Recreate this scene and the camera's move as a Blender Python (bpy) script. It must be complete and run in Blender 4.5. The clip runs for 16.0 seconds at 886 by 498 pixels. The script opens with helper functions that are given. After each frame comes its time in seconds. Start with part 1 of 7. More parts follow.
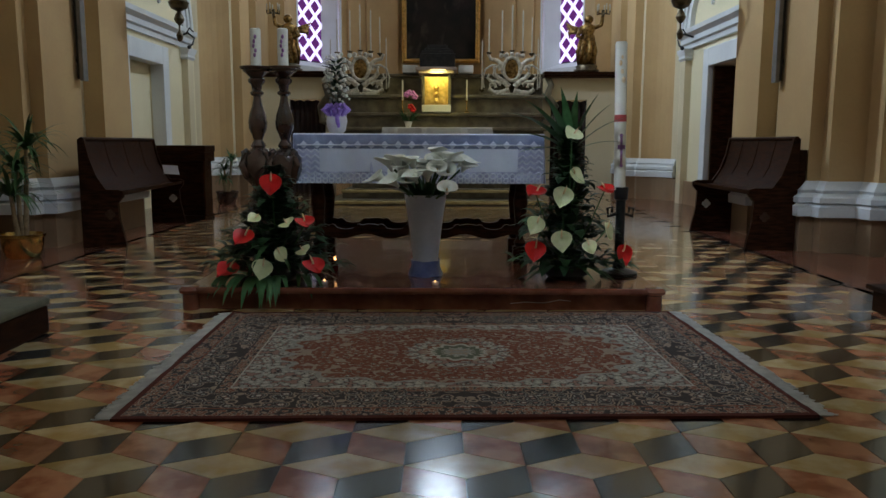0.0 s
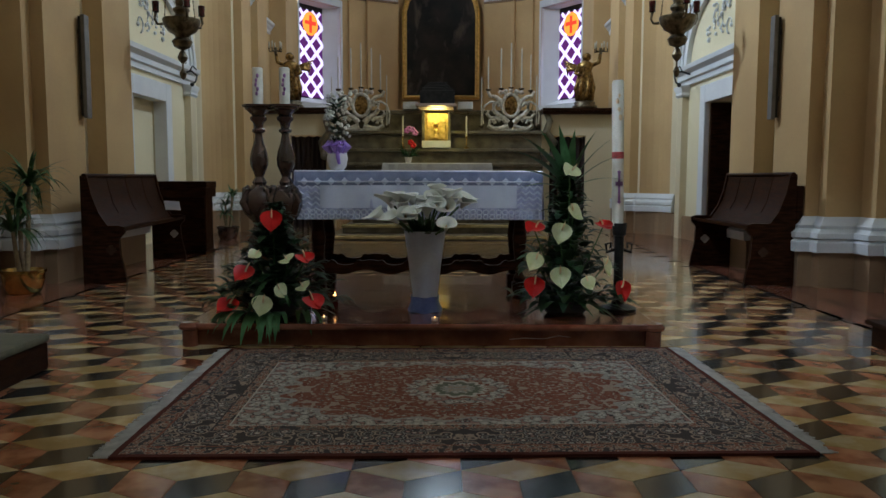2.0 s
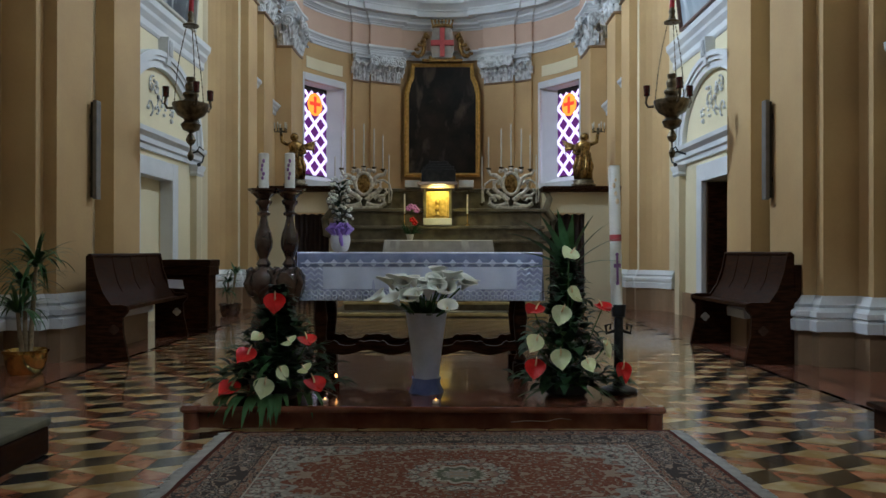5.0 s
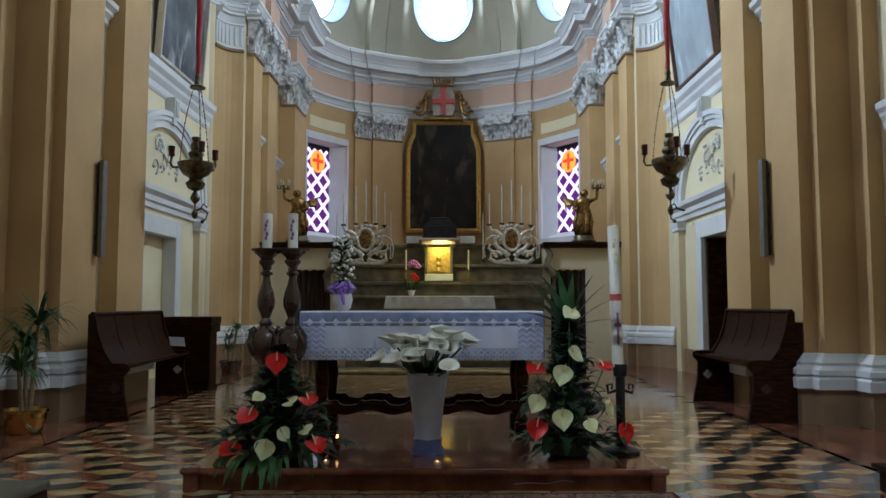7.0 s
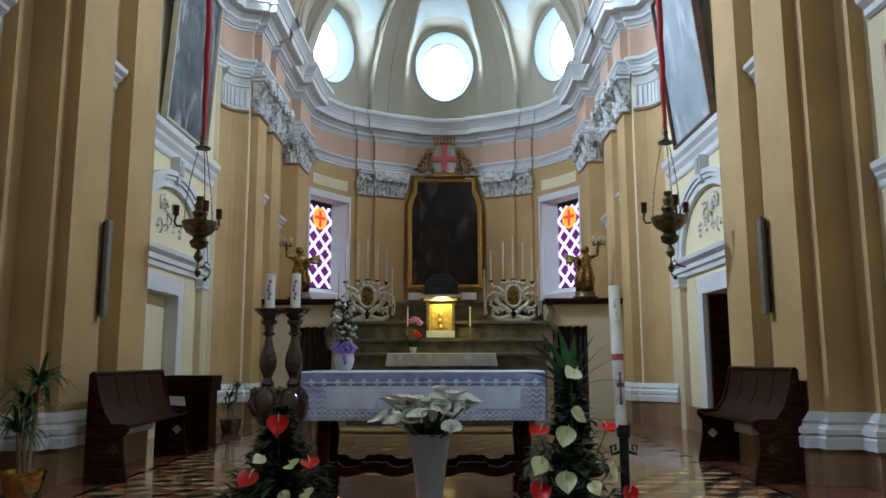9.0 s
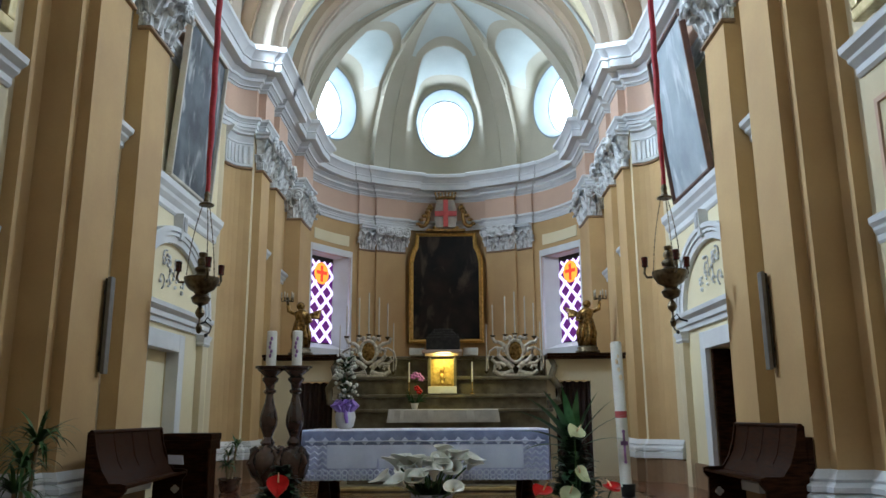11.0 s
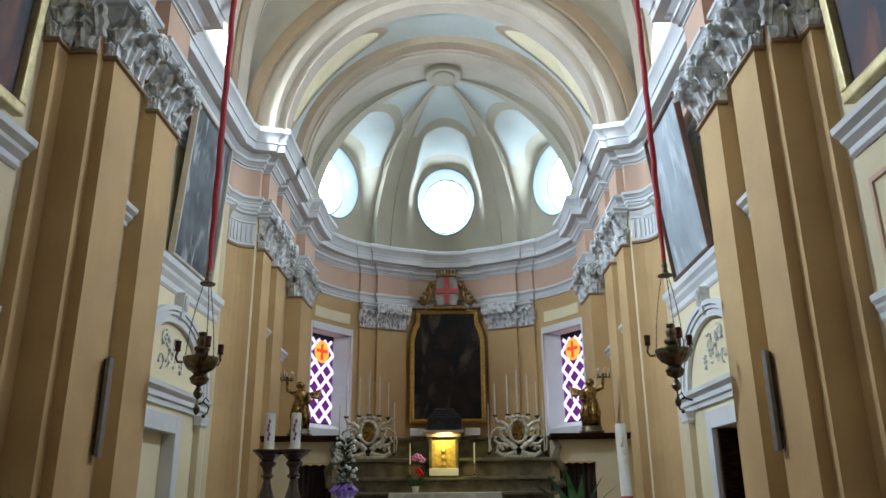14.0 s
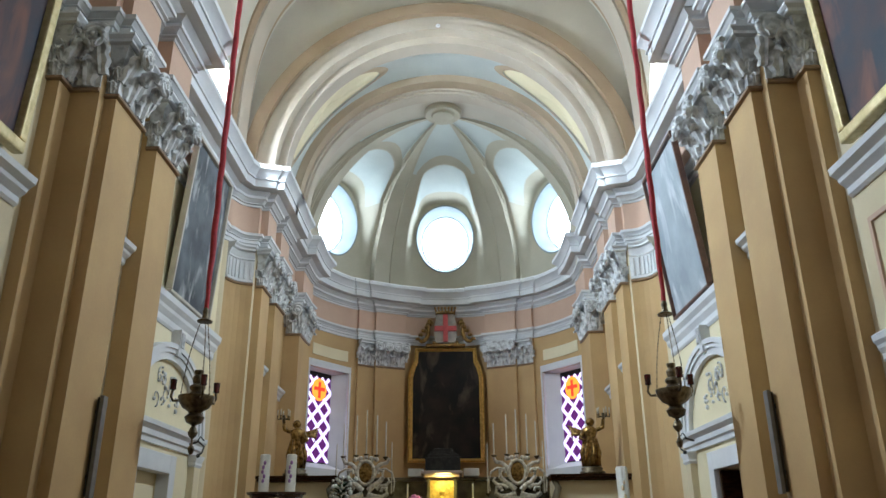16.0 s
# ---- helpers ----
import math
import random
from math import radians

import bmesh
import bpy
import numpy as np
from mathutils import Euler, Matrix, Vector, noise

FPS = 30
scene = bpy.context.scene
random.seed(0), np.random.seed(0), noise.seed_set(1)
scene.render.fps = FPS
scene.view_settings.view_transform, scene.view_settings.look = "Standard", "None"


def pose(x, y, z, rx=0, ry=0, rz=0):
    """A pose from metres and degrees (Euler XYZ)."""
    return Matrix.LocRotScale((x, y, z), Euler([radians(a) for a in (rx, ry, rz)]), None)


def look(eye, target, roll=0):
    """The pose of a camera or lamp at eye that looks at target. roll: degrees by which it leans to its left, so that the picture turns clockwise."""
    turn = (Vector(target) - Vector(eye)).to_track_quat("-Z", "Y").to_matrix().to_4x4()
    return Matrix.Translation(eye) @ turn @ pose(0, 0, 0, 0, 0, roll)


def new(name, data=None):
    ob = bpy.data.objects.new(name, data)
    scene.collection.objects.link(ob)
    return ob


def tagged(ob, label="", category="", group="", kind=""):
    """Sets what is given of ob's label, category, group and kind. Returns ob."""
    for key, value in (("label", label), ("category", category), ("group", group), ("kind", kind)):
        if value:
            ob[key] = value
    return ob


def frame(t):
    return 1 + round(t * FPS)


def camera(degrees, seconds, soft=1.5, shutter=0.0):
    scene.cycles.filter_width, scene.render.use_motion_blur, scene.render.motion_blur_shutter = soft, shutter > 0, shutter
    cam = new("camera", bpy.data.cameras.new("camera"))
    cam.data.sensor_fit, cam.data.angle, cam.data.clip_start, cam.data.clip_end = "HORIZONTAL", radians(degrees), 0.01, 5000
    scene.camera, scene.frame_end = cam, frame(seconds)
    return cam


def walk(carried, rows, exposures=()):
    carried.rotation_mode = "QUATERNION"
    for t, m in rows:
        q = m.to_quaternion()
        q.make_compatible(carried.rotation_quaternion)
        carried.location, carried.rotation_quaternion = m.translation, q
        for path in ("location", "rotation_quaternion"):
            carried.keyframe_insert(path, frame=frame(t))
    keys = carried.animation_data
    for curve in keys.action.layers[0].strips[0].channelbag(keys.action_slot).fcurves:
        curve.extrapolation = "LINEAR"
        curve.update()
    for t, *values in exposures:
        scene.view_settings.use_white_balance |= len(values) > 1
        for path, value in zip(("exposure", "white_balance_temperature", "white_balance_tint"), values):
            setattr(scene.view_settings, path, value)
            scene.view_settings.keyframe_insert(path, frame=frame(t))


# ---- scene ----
cam = camera(60.4, 16.0)
PATH = [
    (0, (0.201, -0.037, 1.143), (0.1905, 1.9434, 0.8670), 0.18),
    (0.5, (0.203, -0.040, 1.143), (0.1923, 1.9433, 0.8870), 0.16),
    (1, (0.204, -0.045, 1.146), (0.1937, 1.9410, 0.9114), 0.14),
    (1.5, (0.206, -0.052, 1.152), (0.1948, 1.9368, 0.9400), 0.13),
    (2, (0.207, -0.060, 1.159), (0.1956, 1.9307, 0.9721), 0.13),
    (2.5, (0.208, -0.070, 1.167), (0.1961, 1.9231, 1.0082), 0.12),
    (3, (0.209, -0.082, 1.177), (0.1964, 1.9141, 1.0478), 0.12),
    (3.5, (0.209, -0.094, 1.188), (0.1963, 1.9037, 1.0904), 0.11),
    (4, (0.210, -0.107, 1.199), (0.1961, 1.8921, 1.1359), 0.10),
    (6.5, (0.210, -0.176, 1.255), (0.1923, 1.8204, 1.3670), 0.02),
    (7, (0.210, -0.190, 1.265), (0.1912, 1.8045, 1.4129), -0.00),
    (7.5, (0.210, -0.203, 1.275), (0.1901, 1.7883, 1.4587), -0.03),
    (8, (0.209, -0.216, 1.284), (0.1889, 1.7721, 1.5034), -0.07),
    (8.5, (0.209, -0.227, 1.292), (0.1877, 1.7561, 1.5473), -0.11),
    (9, (0.209, -0.238, 1.299), (0.1866, 1.7402, 1.5903), -0.15),
    (11.5, (0.208, -0.276, 1.324), (0.1825, 1.6697, 1.7864), -0.37),
    (12, (0.208, -0.280, 1.328), (0.1822, 1.6581, 1.8228), -0.41),
    (12.5, (0.208, -0.282, 1.332), (0.1823, 1.6472, 1.8596), -0.44),
    (13, (0.209, -0.282, 1.335), (0.1826, 1.6374, 1.8959), -0.47),
    (13.5, (0.209, -0.281, 1.339), (0.1832, 1.6286, 1.9322), -0.48),
    (14, (0.210, -0.278, 1.343), (0.1843, 1.6217, 1.9668), -0.49),
    (14.5, (0.211, -0.274, 1.348), (0.1857, 1.6168, 1.9991), -0.48),
    (15, (0.212, -0.268, 1.354), (0.1876, 1.6142, 2.0296), -0.46),
    (15.5, (0.213, -0.261, 1.362), (0.1899, 1.6141, 2.0586), -0.41),
    (16, (0.215, -0.251, 1.371), (0.1927, 1.6168, 2.0854), -0.35),
]
walk(cam, [(t, look(eye, target, roll)) for t, eye, target, roll in PATH], [(0.0, 0.24, 5600, 10), (4.0, 0.27, 5580, 10), (7.0, 0.36, 5480, 10), (10.0, 0.43, 5540, 10), (13.0, 0.48, 5700, 10), (16.0, 0.48, 5800, 10)])

# ---- world and light ----
world = bpy.data.worlds.new("world")
scene.world = world
world.use_nodes = True
wn = world.node_tree.nodes
sky = wn.new("ShaderNodeTexSky")
sky.sky_type, sky.sun_disc, sky.sun_elevation, sky.sun_rotation = "NISHITA", False, radians(50), radians(200)
wn["Background"].inputs["Strength"].default_value = 0.1
world.node_tree.links.new(sky.outputs[0], wn["Background"].inputs["Color"])


def window_lamp(name, place, target, w, h, watts, color=(0.93, 0.97, 1.0), shape="RECTANGLE", spread=180):
    """Daylight that comes in through one opening, or fill placed as if from one."""
    data = bpy.data.lights.new(name, "AREA")
    data.shape, data.size, data.size_y, data.energy, data.color, data.spread = shape, w, h, watts, color, radians(spread)
    ob = new(name, data)
    ob.matrix_world = look(place, target)
    return ob


# ---- measures of the church ----
NECK, CAP, ARCH, FRIEZE, TOP = 6.40, 7.15, 7.45, 8.08, 8.95
YC, R = 19.5, 4.15
SPRING = 9.0


def polar(deg, r, z=None):
    a = radians(deg)
    p = (r * math.sin(a), YC + r * math.cos(a))
    return p if z is None else (*p, z)


DAY = (0.82, 0.93, 1.0)
for s in (-1, 1):
    window_lamp("bay_daylight", (s * 4.93, 12.0, 10.0), (-s * 3.6, 11.4, 6.0), 1.0, 1.24, 980 if s < 0 else 430, DAY, shape="ELLIPSE")
    # added fill from unseen nave windows; the narrow pair brightens the altar front
    window_lamp("nave_daylight", (s * 4.93, 5.0, 10.0), (-s * 4.2, 8.0, 6.5), 1.0, 1.24, 110 if s < 0 else 50, DAY, shape="ELLIPSE")
    window_lamp("nave_daylight", (s * 4.93, -1.5, 10.0), (-s * 0.2, 5.2, 0.8), 1.0, 1.24, 60 if s < 0 else 42, DAY, shape="ELLIPSE", spread=26)
    x, y, z = polar(s * 56, R + 0.28, 4.6)
    window_lamp("stained_daylight", (x, y, z), (0, 17.5, 3.5), 0.9, 2.2, 20, (0.95, 0.95, 1.0))
tab_light = bpy.data.lights.new("tabernacle_light", "AREA")
tab_light.size, tab_light.energy, tab_light.color = 0.3, 8.0, (1.0, 0.84, 0.22)
new("tabernacle_light", tab_light).matrix_world = look((0.0, 15.55, 2.58), (0.0, 15.95, 2.0))


# ---- materials ----
def surf(name, c1, c2, scale=1.5, rough=0.6, metal=0.0, bump=0.15, fine=40.0, spread=0.12, rand=0.0, spec=0.5, coat=0.0, stretch=(1, 1, 1), lo=0.35, hi=0.65):
    """Two colours mixed by broad noise, with finer grain in colour, gloss and relief."""
    m = bpy.data.materials.new(name)
    m.use_nodes = True
    n, l = m.node_tree.nodes, m.node_tree.links
    b = n["Principled BSDF"]
    geo = n.new("ShaderNodeNewGeometry")
    mp = n.new("ShaderNodeMapping")
    mp.inputs["Scale"].default_value = stretch
    l.new(geo.outputs["Position"], mp.inputs["Vector"])
    info = n.new("ShaderNodeObjectInfo")
    off = n.new("ShaderNodeVectorMath")
    off.operation = "SCALE"
    off.inputs["Scale"].default_value = 17.0 if rand else 0.0
    comb = n.new("ShaderNodeCombineXYZ")
    for k in range(3):
        l.new(info.outputs["Random"], comb.inputs[k])
    l.new(comb.outputs[0], off.inputs[0])
    add = n.new("ShaderNodeVectorMath")
    l.new(mp.outputs[0], add.inputs[0])
    l.new(off.outputs[0], add.inputs[1])
    broad = n.new("ShaderNodeTexNoise")
    broad.inputs["Scale"].default_value, broad.inputs["Detail"].default_value = scale, 6.0
    l.new(add.outputs[0], broad.inputs["Vector"])
    ramp = n.new("ShaderNodeValToRGB")
    ramp.color_ramp.elements[0].position, ramp.color_ramp.elements[1].position = lo, hi
    ramp.color_ramp.elements[0].color, ramp.color_ramp.elements[1].color = (*c1, 1), (*c2, 1)
    l.new(broad.outputs["Fac"], ramp.inputs["Fac"])
    grain = n.new("ShaderNodeTexNoise")
    grain.inputs["Scale"].default_value, grain.inputs["Detail"].default_value = fine, 4.0
    l.new(add.outputs[0], grain.inputs["Vector"])
    val = n.new("ShaderNodeMapRange")
    val.inputs["To Min"].default_value, val.inputs["To Max"].default_value = 1 - spread, 1 + spread
    l.new(grain.outputs["Fac"], val.inputs["Value"])
    hsv = n.new("ShaderNodeHueSaturation")
    l.new(ramp.outputs["Color"], hsv.inputs["Color"])
    if rand:
        rv = n.new("ShaderNodeMapRange")
        rv.inputs["To Min"].default_value, rv.inputs["To Max"].default_value = 1 - rand, 1 + rand
        l.new(info.outputs["Random"], rv.inputs["Value"])
        mul = n.new("ShaderNodeMath")
        mul.operation = "MULTIPLY"
        l.new(val.outputs[0], mul.inputs[0])
        l.new(rv.outputs[0], mul.inputs[1])
        l.new(mul.outputs[0], hsv.inputs["Value"])
    else:
        l.new(val.outputs[0], hsv.inputs["Value"])
    l.new(hsv.outputs["Color"], b.inputs["Base Color"])
    rr = n.new("ShaderNodeMapRange")
    rr.inputs["To Min"].default_value, rr.inputs["To Max"].default_value = max(0.02, rough * 0.8), min(1.0, rough * 1.2)
    l.new(broad.outputs["Fac"], rr.inputs["Value"])
    l.new(rr.outputs[0], b.inputs["Roughness"])
    b.inputs["Metallic"].default_value = metal
    b.inputs["Specular IOR Level"].default_value = spec
    b.inputs["Coat Weight"].default_value = coat
    if bump:
        bp = n.new("ShaderNodeBump")
        bp.inputs["Strength"].default_value, bp.inputs["Distance"].default_value = bump, 0.01
        l.new(grain.outputs["Fac"], bp.inputs["Height"])
        l.new(bp.outputs[0], b.inputs["Normal"])
    return m


OCHRE = surf("ochre_plaster", (0.46, 0.30, 0.130), (0.54, 0.365, 0.165), 0.9, 0.75, bump=0.1, fine=25, spread=0.05)
CREAM = surf("cream_plaster", (0.60, 0.51, 0.33), (0.66, 0.57, 0.38), 0.8, 0.75, bump=0.1, fine=25, spread=0.04)
PALE = surf("pale_yellow_plaster", (0.70, 0.62, 0.40), (0.76, 0.68, 0.46), 0.8, 0.75, bump=0.08, fine=25, spread=0.04)
STUCCO = surf("white_grey_stucco", (0.60, 0.61, 0.62), (0.70, 0.71, 0.71), 1.2, 0.65, bump=0.15, fine=30, spread=0.06)
PEACH = surf("peach_plaster", (0.53, 0.36, 0.26), (0.59, 0.41, 0.30), 0.9, 0.75, bump=0.08, fine=25, spread=0.05)
VAULT = surf("vault_plaster", (0.47, 0.425, 0.34), (0.54, 0.495, 0.40), 0.7, 0.8, bump=0.08, fine=20, spread=0.04)
VAULTBLUE = surf("pale_blue_plaster", (0.46, 0.50, 0.48), (0.53, 0.57, 0.54), 0.7, 0.8, bump=0.08, fine=20, spread=0.04)
PLINTH = surf("plinth_plaster", (0.22, 0.14, 0.075), (0.29, 0.19, 0.105), 1.4, 0.6, bump=0.1, fine=25, spread=0.08)
DARKWOOD = surf("dark_wood", (0.014, 0.0055, 0.0026), (0.040, 0.015, 0.006), 6, 0.42, bump=0.25, fine=60, spread=0.3, stretch=(1, 1, 6), spec=0.05)
REDMARBLE = surf("red_marble", (0.15, 0.045, 0.025), (0.27, 0.10, 0.055), 5, 0.16, bump=0.02, fine=30, spread=0.15, coat=0.3)
GREYMARBLE = surf("grey_marble", (0.085, 0.070, 0.044), (0.19, 0.160, 0.105), 4, 0.3, bump=0.05, fine=30, spread=0.2)
WHITEMARBLE = surf("white_marble", (0.55, 0.54, 0.50), (0.68, 0.66, 0.60), 4, 0.3, bump=0.03, fine=30, spread=0.08)
OLDGOLD = surf("tarnished_gilding", (0.10, 0.055, 0.014), (0.42, 0.26, 0.085), 16, 0.38, metal=0.9, bump=0.5, fine=50, spread=0.3)
GOLD = surf("gilding", (0.60, 0.37, 0.08), (0.88, 0.60, 0.17), 14, 0.38, metal=0.5, bump=0.3, fine=70, spread=0.15)
SILVER = surf("aged_silver", (0.40, 0.36, 0.29), (0.70, 0.65, 0.54), 16, 0.38, metal=0.5, bump=0.3, fine=70, spread=0.15)
BRONZE = surf("dark_bronze", (0.07, 0.055, 0.035), (0.20, 0.16, 0.10), 14, 0.4, metal=0.9, bump=0.3, fine=70, spread=0.25)
IRON = surf("black_iron", (0.012, 0.012, 0.012), (0.03, 0.028, 0.025), 14, 0.45, metal=0.4, bump=0.2, fine=60, spread=0.2)
WAX = surf("ivory_wax", (0.74, 0.70, 0.60), (0.82, 0.78, 0.68), 8, 0.45, bump=0.05, fine=40, spread=0.05)
WHITECLOTH = surf("white_linen", (0.72, 0.75, 0.88), (0.80, 0.83, 0.93), 6, 0.85, bump=0.3, fine=160, spread=0.1)
# mid grey and pale grey mixed at random by noise
CAPSTUCCO = surf("mottled_grey_stucco", (0.34, 0.34, 0.33), (0.70, 0.71, 0.71), 7, 0.65, bump=0.3, fine=40, spread=0.1, lo=0.36, hi=0.55)
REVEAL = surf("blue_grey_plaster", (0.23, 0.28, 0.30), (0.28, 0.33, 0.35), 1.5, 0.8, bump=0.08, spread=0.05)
TAPER = surf("dull_taper_wax", (0.46, 0.42, 0.32), (0.54, 0.50, 0.40), 8, 0.5, bump=0.05, spread=0.06)
LACE = surf("blue_grey_lace", (0.52, 0.54, 0.74), (0.66, 0.68, 0.86), 9, 0.85, bump=0.4, fine=160, spread=0.18)
ROPE = surf("red_rope", (0.28, 0.008, 0.016), (0.40, 0.022, 0.03), 20, 0.7, bump=0.6, fine=90, spread=0.3)
# near-black colour that carries the shade of the passage
BLACK = surf("passage_shade_black", (0.010, 0.007, 0.005), (0.016, 0.011, 0.008), 3, 0.9, bump=0.0, spread=0.2)


# ---- builders ----
def V(x, y, z):
    return Vector((x, y, z))


def part(name, bm, material, parent=None, label="", smooth=None, mirror=False):
    """Links a bmesh as one mesh object; smooth: degrees below which edges are rounded in shading."""
    if mirror:
        bmesh.ops.scale(bm, vec=(-1, 1, 1), verts=bm.verts)
        bmesh.ops.reverse_faces(bm, faces=bm.faces)
    me = bpy.data.meshes.new(name)
    bm.normal_update()
    if smooth:
        lim = radians(smooth)
        for e in bm.edges:
            e.smooth = len(e.link_faces) == 2 and e.calc_face_angle(0) < lim
        for f in bm.faces:
            f.smooth = True
    bm.to_mesh(me)
    bm.free()
    for m in material if isinstance(material, (list, tuple)) else (material,):
        me.materials.append(m)
    ob = new(name, me)
    if parent is not None:
        ob.parent = parent
    if label:
        ob["label"] = label
    return ob


def thing(name, label, category, group="", place=(0, 0, 0), turn=0):
    ob = new(name)
    ob.empty_display_size = 0.1
    ob.matrix_world = pose(*place, 0, 0, turn)
    return tagged(ob, label, category, group)


def structure(ob, label="", category="wall"):
    return tagged(ob, label, category, "", "structure")


def box(bm, x0, y0, z0, x1, y1, z1, mi=0, bevel=0.0):
    vs = [bm.verts.new((x, y, z)) for z in (z0, z1) for x, y in ((x0, y0), (x1, y0), (x1, y1), (x0, y1))]
    fs = [bm.faces.new([vs[i] for i in q]) for q in ((3, 2, 1, 0), (4, 5, 6, 7), (0, 1, 5, 4), (1, 2, 6, 5), (2, 3, 7, 6), (3, 0, 4, 7))]
    for f in fs:
        f.material_index = mi
    if bevel:
        es = list({e for f in fs for e in f.edges})
        bmesh.ops.bevel(bm, geom=es, offset=bevel, segments=2, affect="EDGES", profile=0.6)
    return vs


def prism(bm, pts, z0, z1, mi=0, sides=None):
    """A plan polygon, counter-clockwise, raised from z0 to z1."""
    lo = [bm.verts.new((x, y, z0)) for x, y in pts]
    hi = [bm.verts.new((x, y, z1)) for x, y in pts]
    n = len(pts)
    bm.faces.new(lo[::-1]).material_index = mi
    bm.faces.new(hi).material_index = mi
    for i in range(n):
        f = bm.faces.new((lo[i], lo[(i + 1) % n], hi[(i + 1) % n], hi[i]))
        f.material_index = sides[i] if sides else mi


def offsets(path):
    """For each point of a plan line, the mitred step of one metre to its left."""
    out = []
    for i, p in enumerate(path):
        d = []
        for a, b in ((i - 1, i), (i, i + 1)):
            if 0 <= a and b < len(path):
                v = Vector((path[b][0] - path[a][0], path[b][1] - path[a][1]))
                if v.length > 1e-6:
                    d.append(v.normalized())
        n = [Vector((-v.y, v.x)) for v in d]
        m = sum(n, Vector((0, 0)))
        if m.length < 0.2:
            m = n[0]
        m.normalize()
        out.append(m / max(0.35, m.dot(n[0])))
    return out


def sweep(bm, path, profile, mi=0, back=0.0):
    """A moulding: profile rows of (out, z) carried along a plan line, closed at the back and the ends."""
    offs = offsets(path)
    prof = [(back, profile[0][1]), *profile, (back, profile[-1][1])]
    rings = []
    for p, o in zip(path, offs):
        rings.append([bm.verts.new((p[0] + o.x * d, p[1] + o.y * d, z)) for d, z in prof])
    for a, b in zip(rings, rings[1:]):
        for k in range(len(prof)):
            j = (k + 1) % len(prof)
            f = bm.faces.new((a[k], b[k], b[j], a[j]))
            f.material_index = mi
    bm.faces.new(rings[0]).material_index = mi
    bm.faces.new(rings[-1][::-1]).material_index = mi
    bmesh.ops.recalc_face_normals(bm, faces=bm.faces)


def lathe(bm, prof, seg=24, c=(0, 0), mi=0, squash=1.0, close=True):
    """A turned form: rows of (radius, z)."""
    rings = []
    for r, z in prof:
        rings.append([bm.verts.new((c[0] + r * math.cos(2 * math.pi * k / seg), c[1] + squash * r * math.sin(2 * math.pi * k / seg), z)) for k in range(seg)])
    for a, b in zip(rings, rings[1:]):
        for k in range(seg):
            j = (k + 1) % seg
            bm.faces.new((a[k], a[j], b[j], b[k])).material_index = mi
    if close:
        bm.faces.new(rings[0][::-1]).material_index = mi
        bm.faces.new(rings[-1]).material_index = mi


def tube(bm, pts, rad, seg=8, mi=0):
    """A round bar along points; rad is one radius or one a point."""
    pts = [Vector(p) for p in pts]
    rads = rad if isinstance(rad, (list, tuple)) else [rad] * len(pts)
    rings = []
    up = Vector((0.13, 0.21, 1)).normalized()
    for i, p in enumerate(pts):
        t = (pts[min(i + 1, len(pts) - 1)] - pts[max(i - 1, 0)]).normalized()
        a = t.cross(up)
        if a.length < 0.05:
            a = t.cross(Vector((1, 0, 0)))
        a.normalize()
        b = t.cross(a)
        rings.append([bm.verts.new(p + rads[i] * (math.cos(2 * math.pi * k / seg) * a + math.sin(2 * math.pi * k / seg) * b)) for k in range(seg)])
    for a, b in zip(rings, rings[1:]):
        for k in range(seg):
            j = (k + 1) % seg
            bm.faces.new((a[k], b[k], b[j], a[j])).material_index = mi
    bm.faces.new(rings[0]).material_index = mi
    bm.faces.new(rings[-1][::-1]).material_index = mi


def ball(bm, c, r, seg=12, mi=0, sz=1.0):
    n0 = len(bm.faces)
    mat = Matrix.Translation(c) @ Matrix.Diagonal((r, r, r * sz, 1))
    res = bmesh.ops.create_uvsphere(bm, u_segments=seg, v_segments=max(6, seg * 2 // 3), radius=1.0, matrix=mat)
    for f in {f for v in res["verts"] for f in v.link_faces}:
        f.material_index = mi


def arc_wall(bm, d0, d1, z0, z1, r0, r1, mi=0, step=2.5):
    """A solid piece of the round wall between two bearings."""
    n = max(1, int(abs(d1 - d0) / step))
    rows = []
    for i in range(n + 1):
        d = d0 + (d1 - d0) * i / n
        rows.append([bm.verts.new(polar(d, r, z)) for r, z in ((r0, z0), (r1, z0), (r1, z1), (r0, z1))])
    for a, b in zip(rows, rows[1:]):
        for k in range(4):
            j = (k + 1) % 4
            bm.faces.new((a[k], a[j], b[j], b[k])).material_index = mi
    bm.faces.new(rows[0][::-1]).material_index = mi
    bm.faces.new(rows[-1]).material_index = mi
    bmesh.ops.recalc_face_normals(bm, faces=bm.faces)


# ---- plan of one side, seen from the nave towards the apse ----
NEAR = [(4.42, -6.0), (4.42, 7.17), (4.27, 7.17), (4.27, 7.43), (3.92, 7.43), (3.92, 7.58), (3.785, 7.58), (3.785, 8.36), (4.00, 8.36), (4.00, 8.88), (3.775, 8.88), (3.775, 9.64), (4.45, 9.66)]
HOLLOW = [(4.38 - 0.45 * q / 6 + 0.085 * math.sin(math.pi * q / 6), 14.30 + 0.46 * q / 6 + 0.085 * math.sin(math.pi * q / 6)) for q in range(7)]
FAR = [(4.45, 14.20), (4.40, 14.26), *HOLLOW, (3.93, 14.92), (3.77, 14.92), (3.77, 15.60), (3.95, 15.60), (3.95, 16.18), (3.77, 16.18), (3.77, 17.0), (4.0, 17.0), (R, 17.2)]
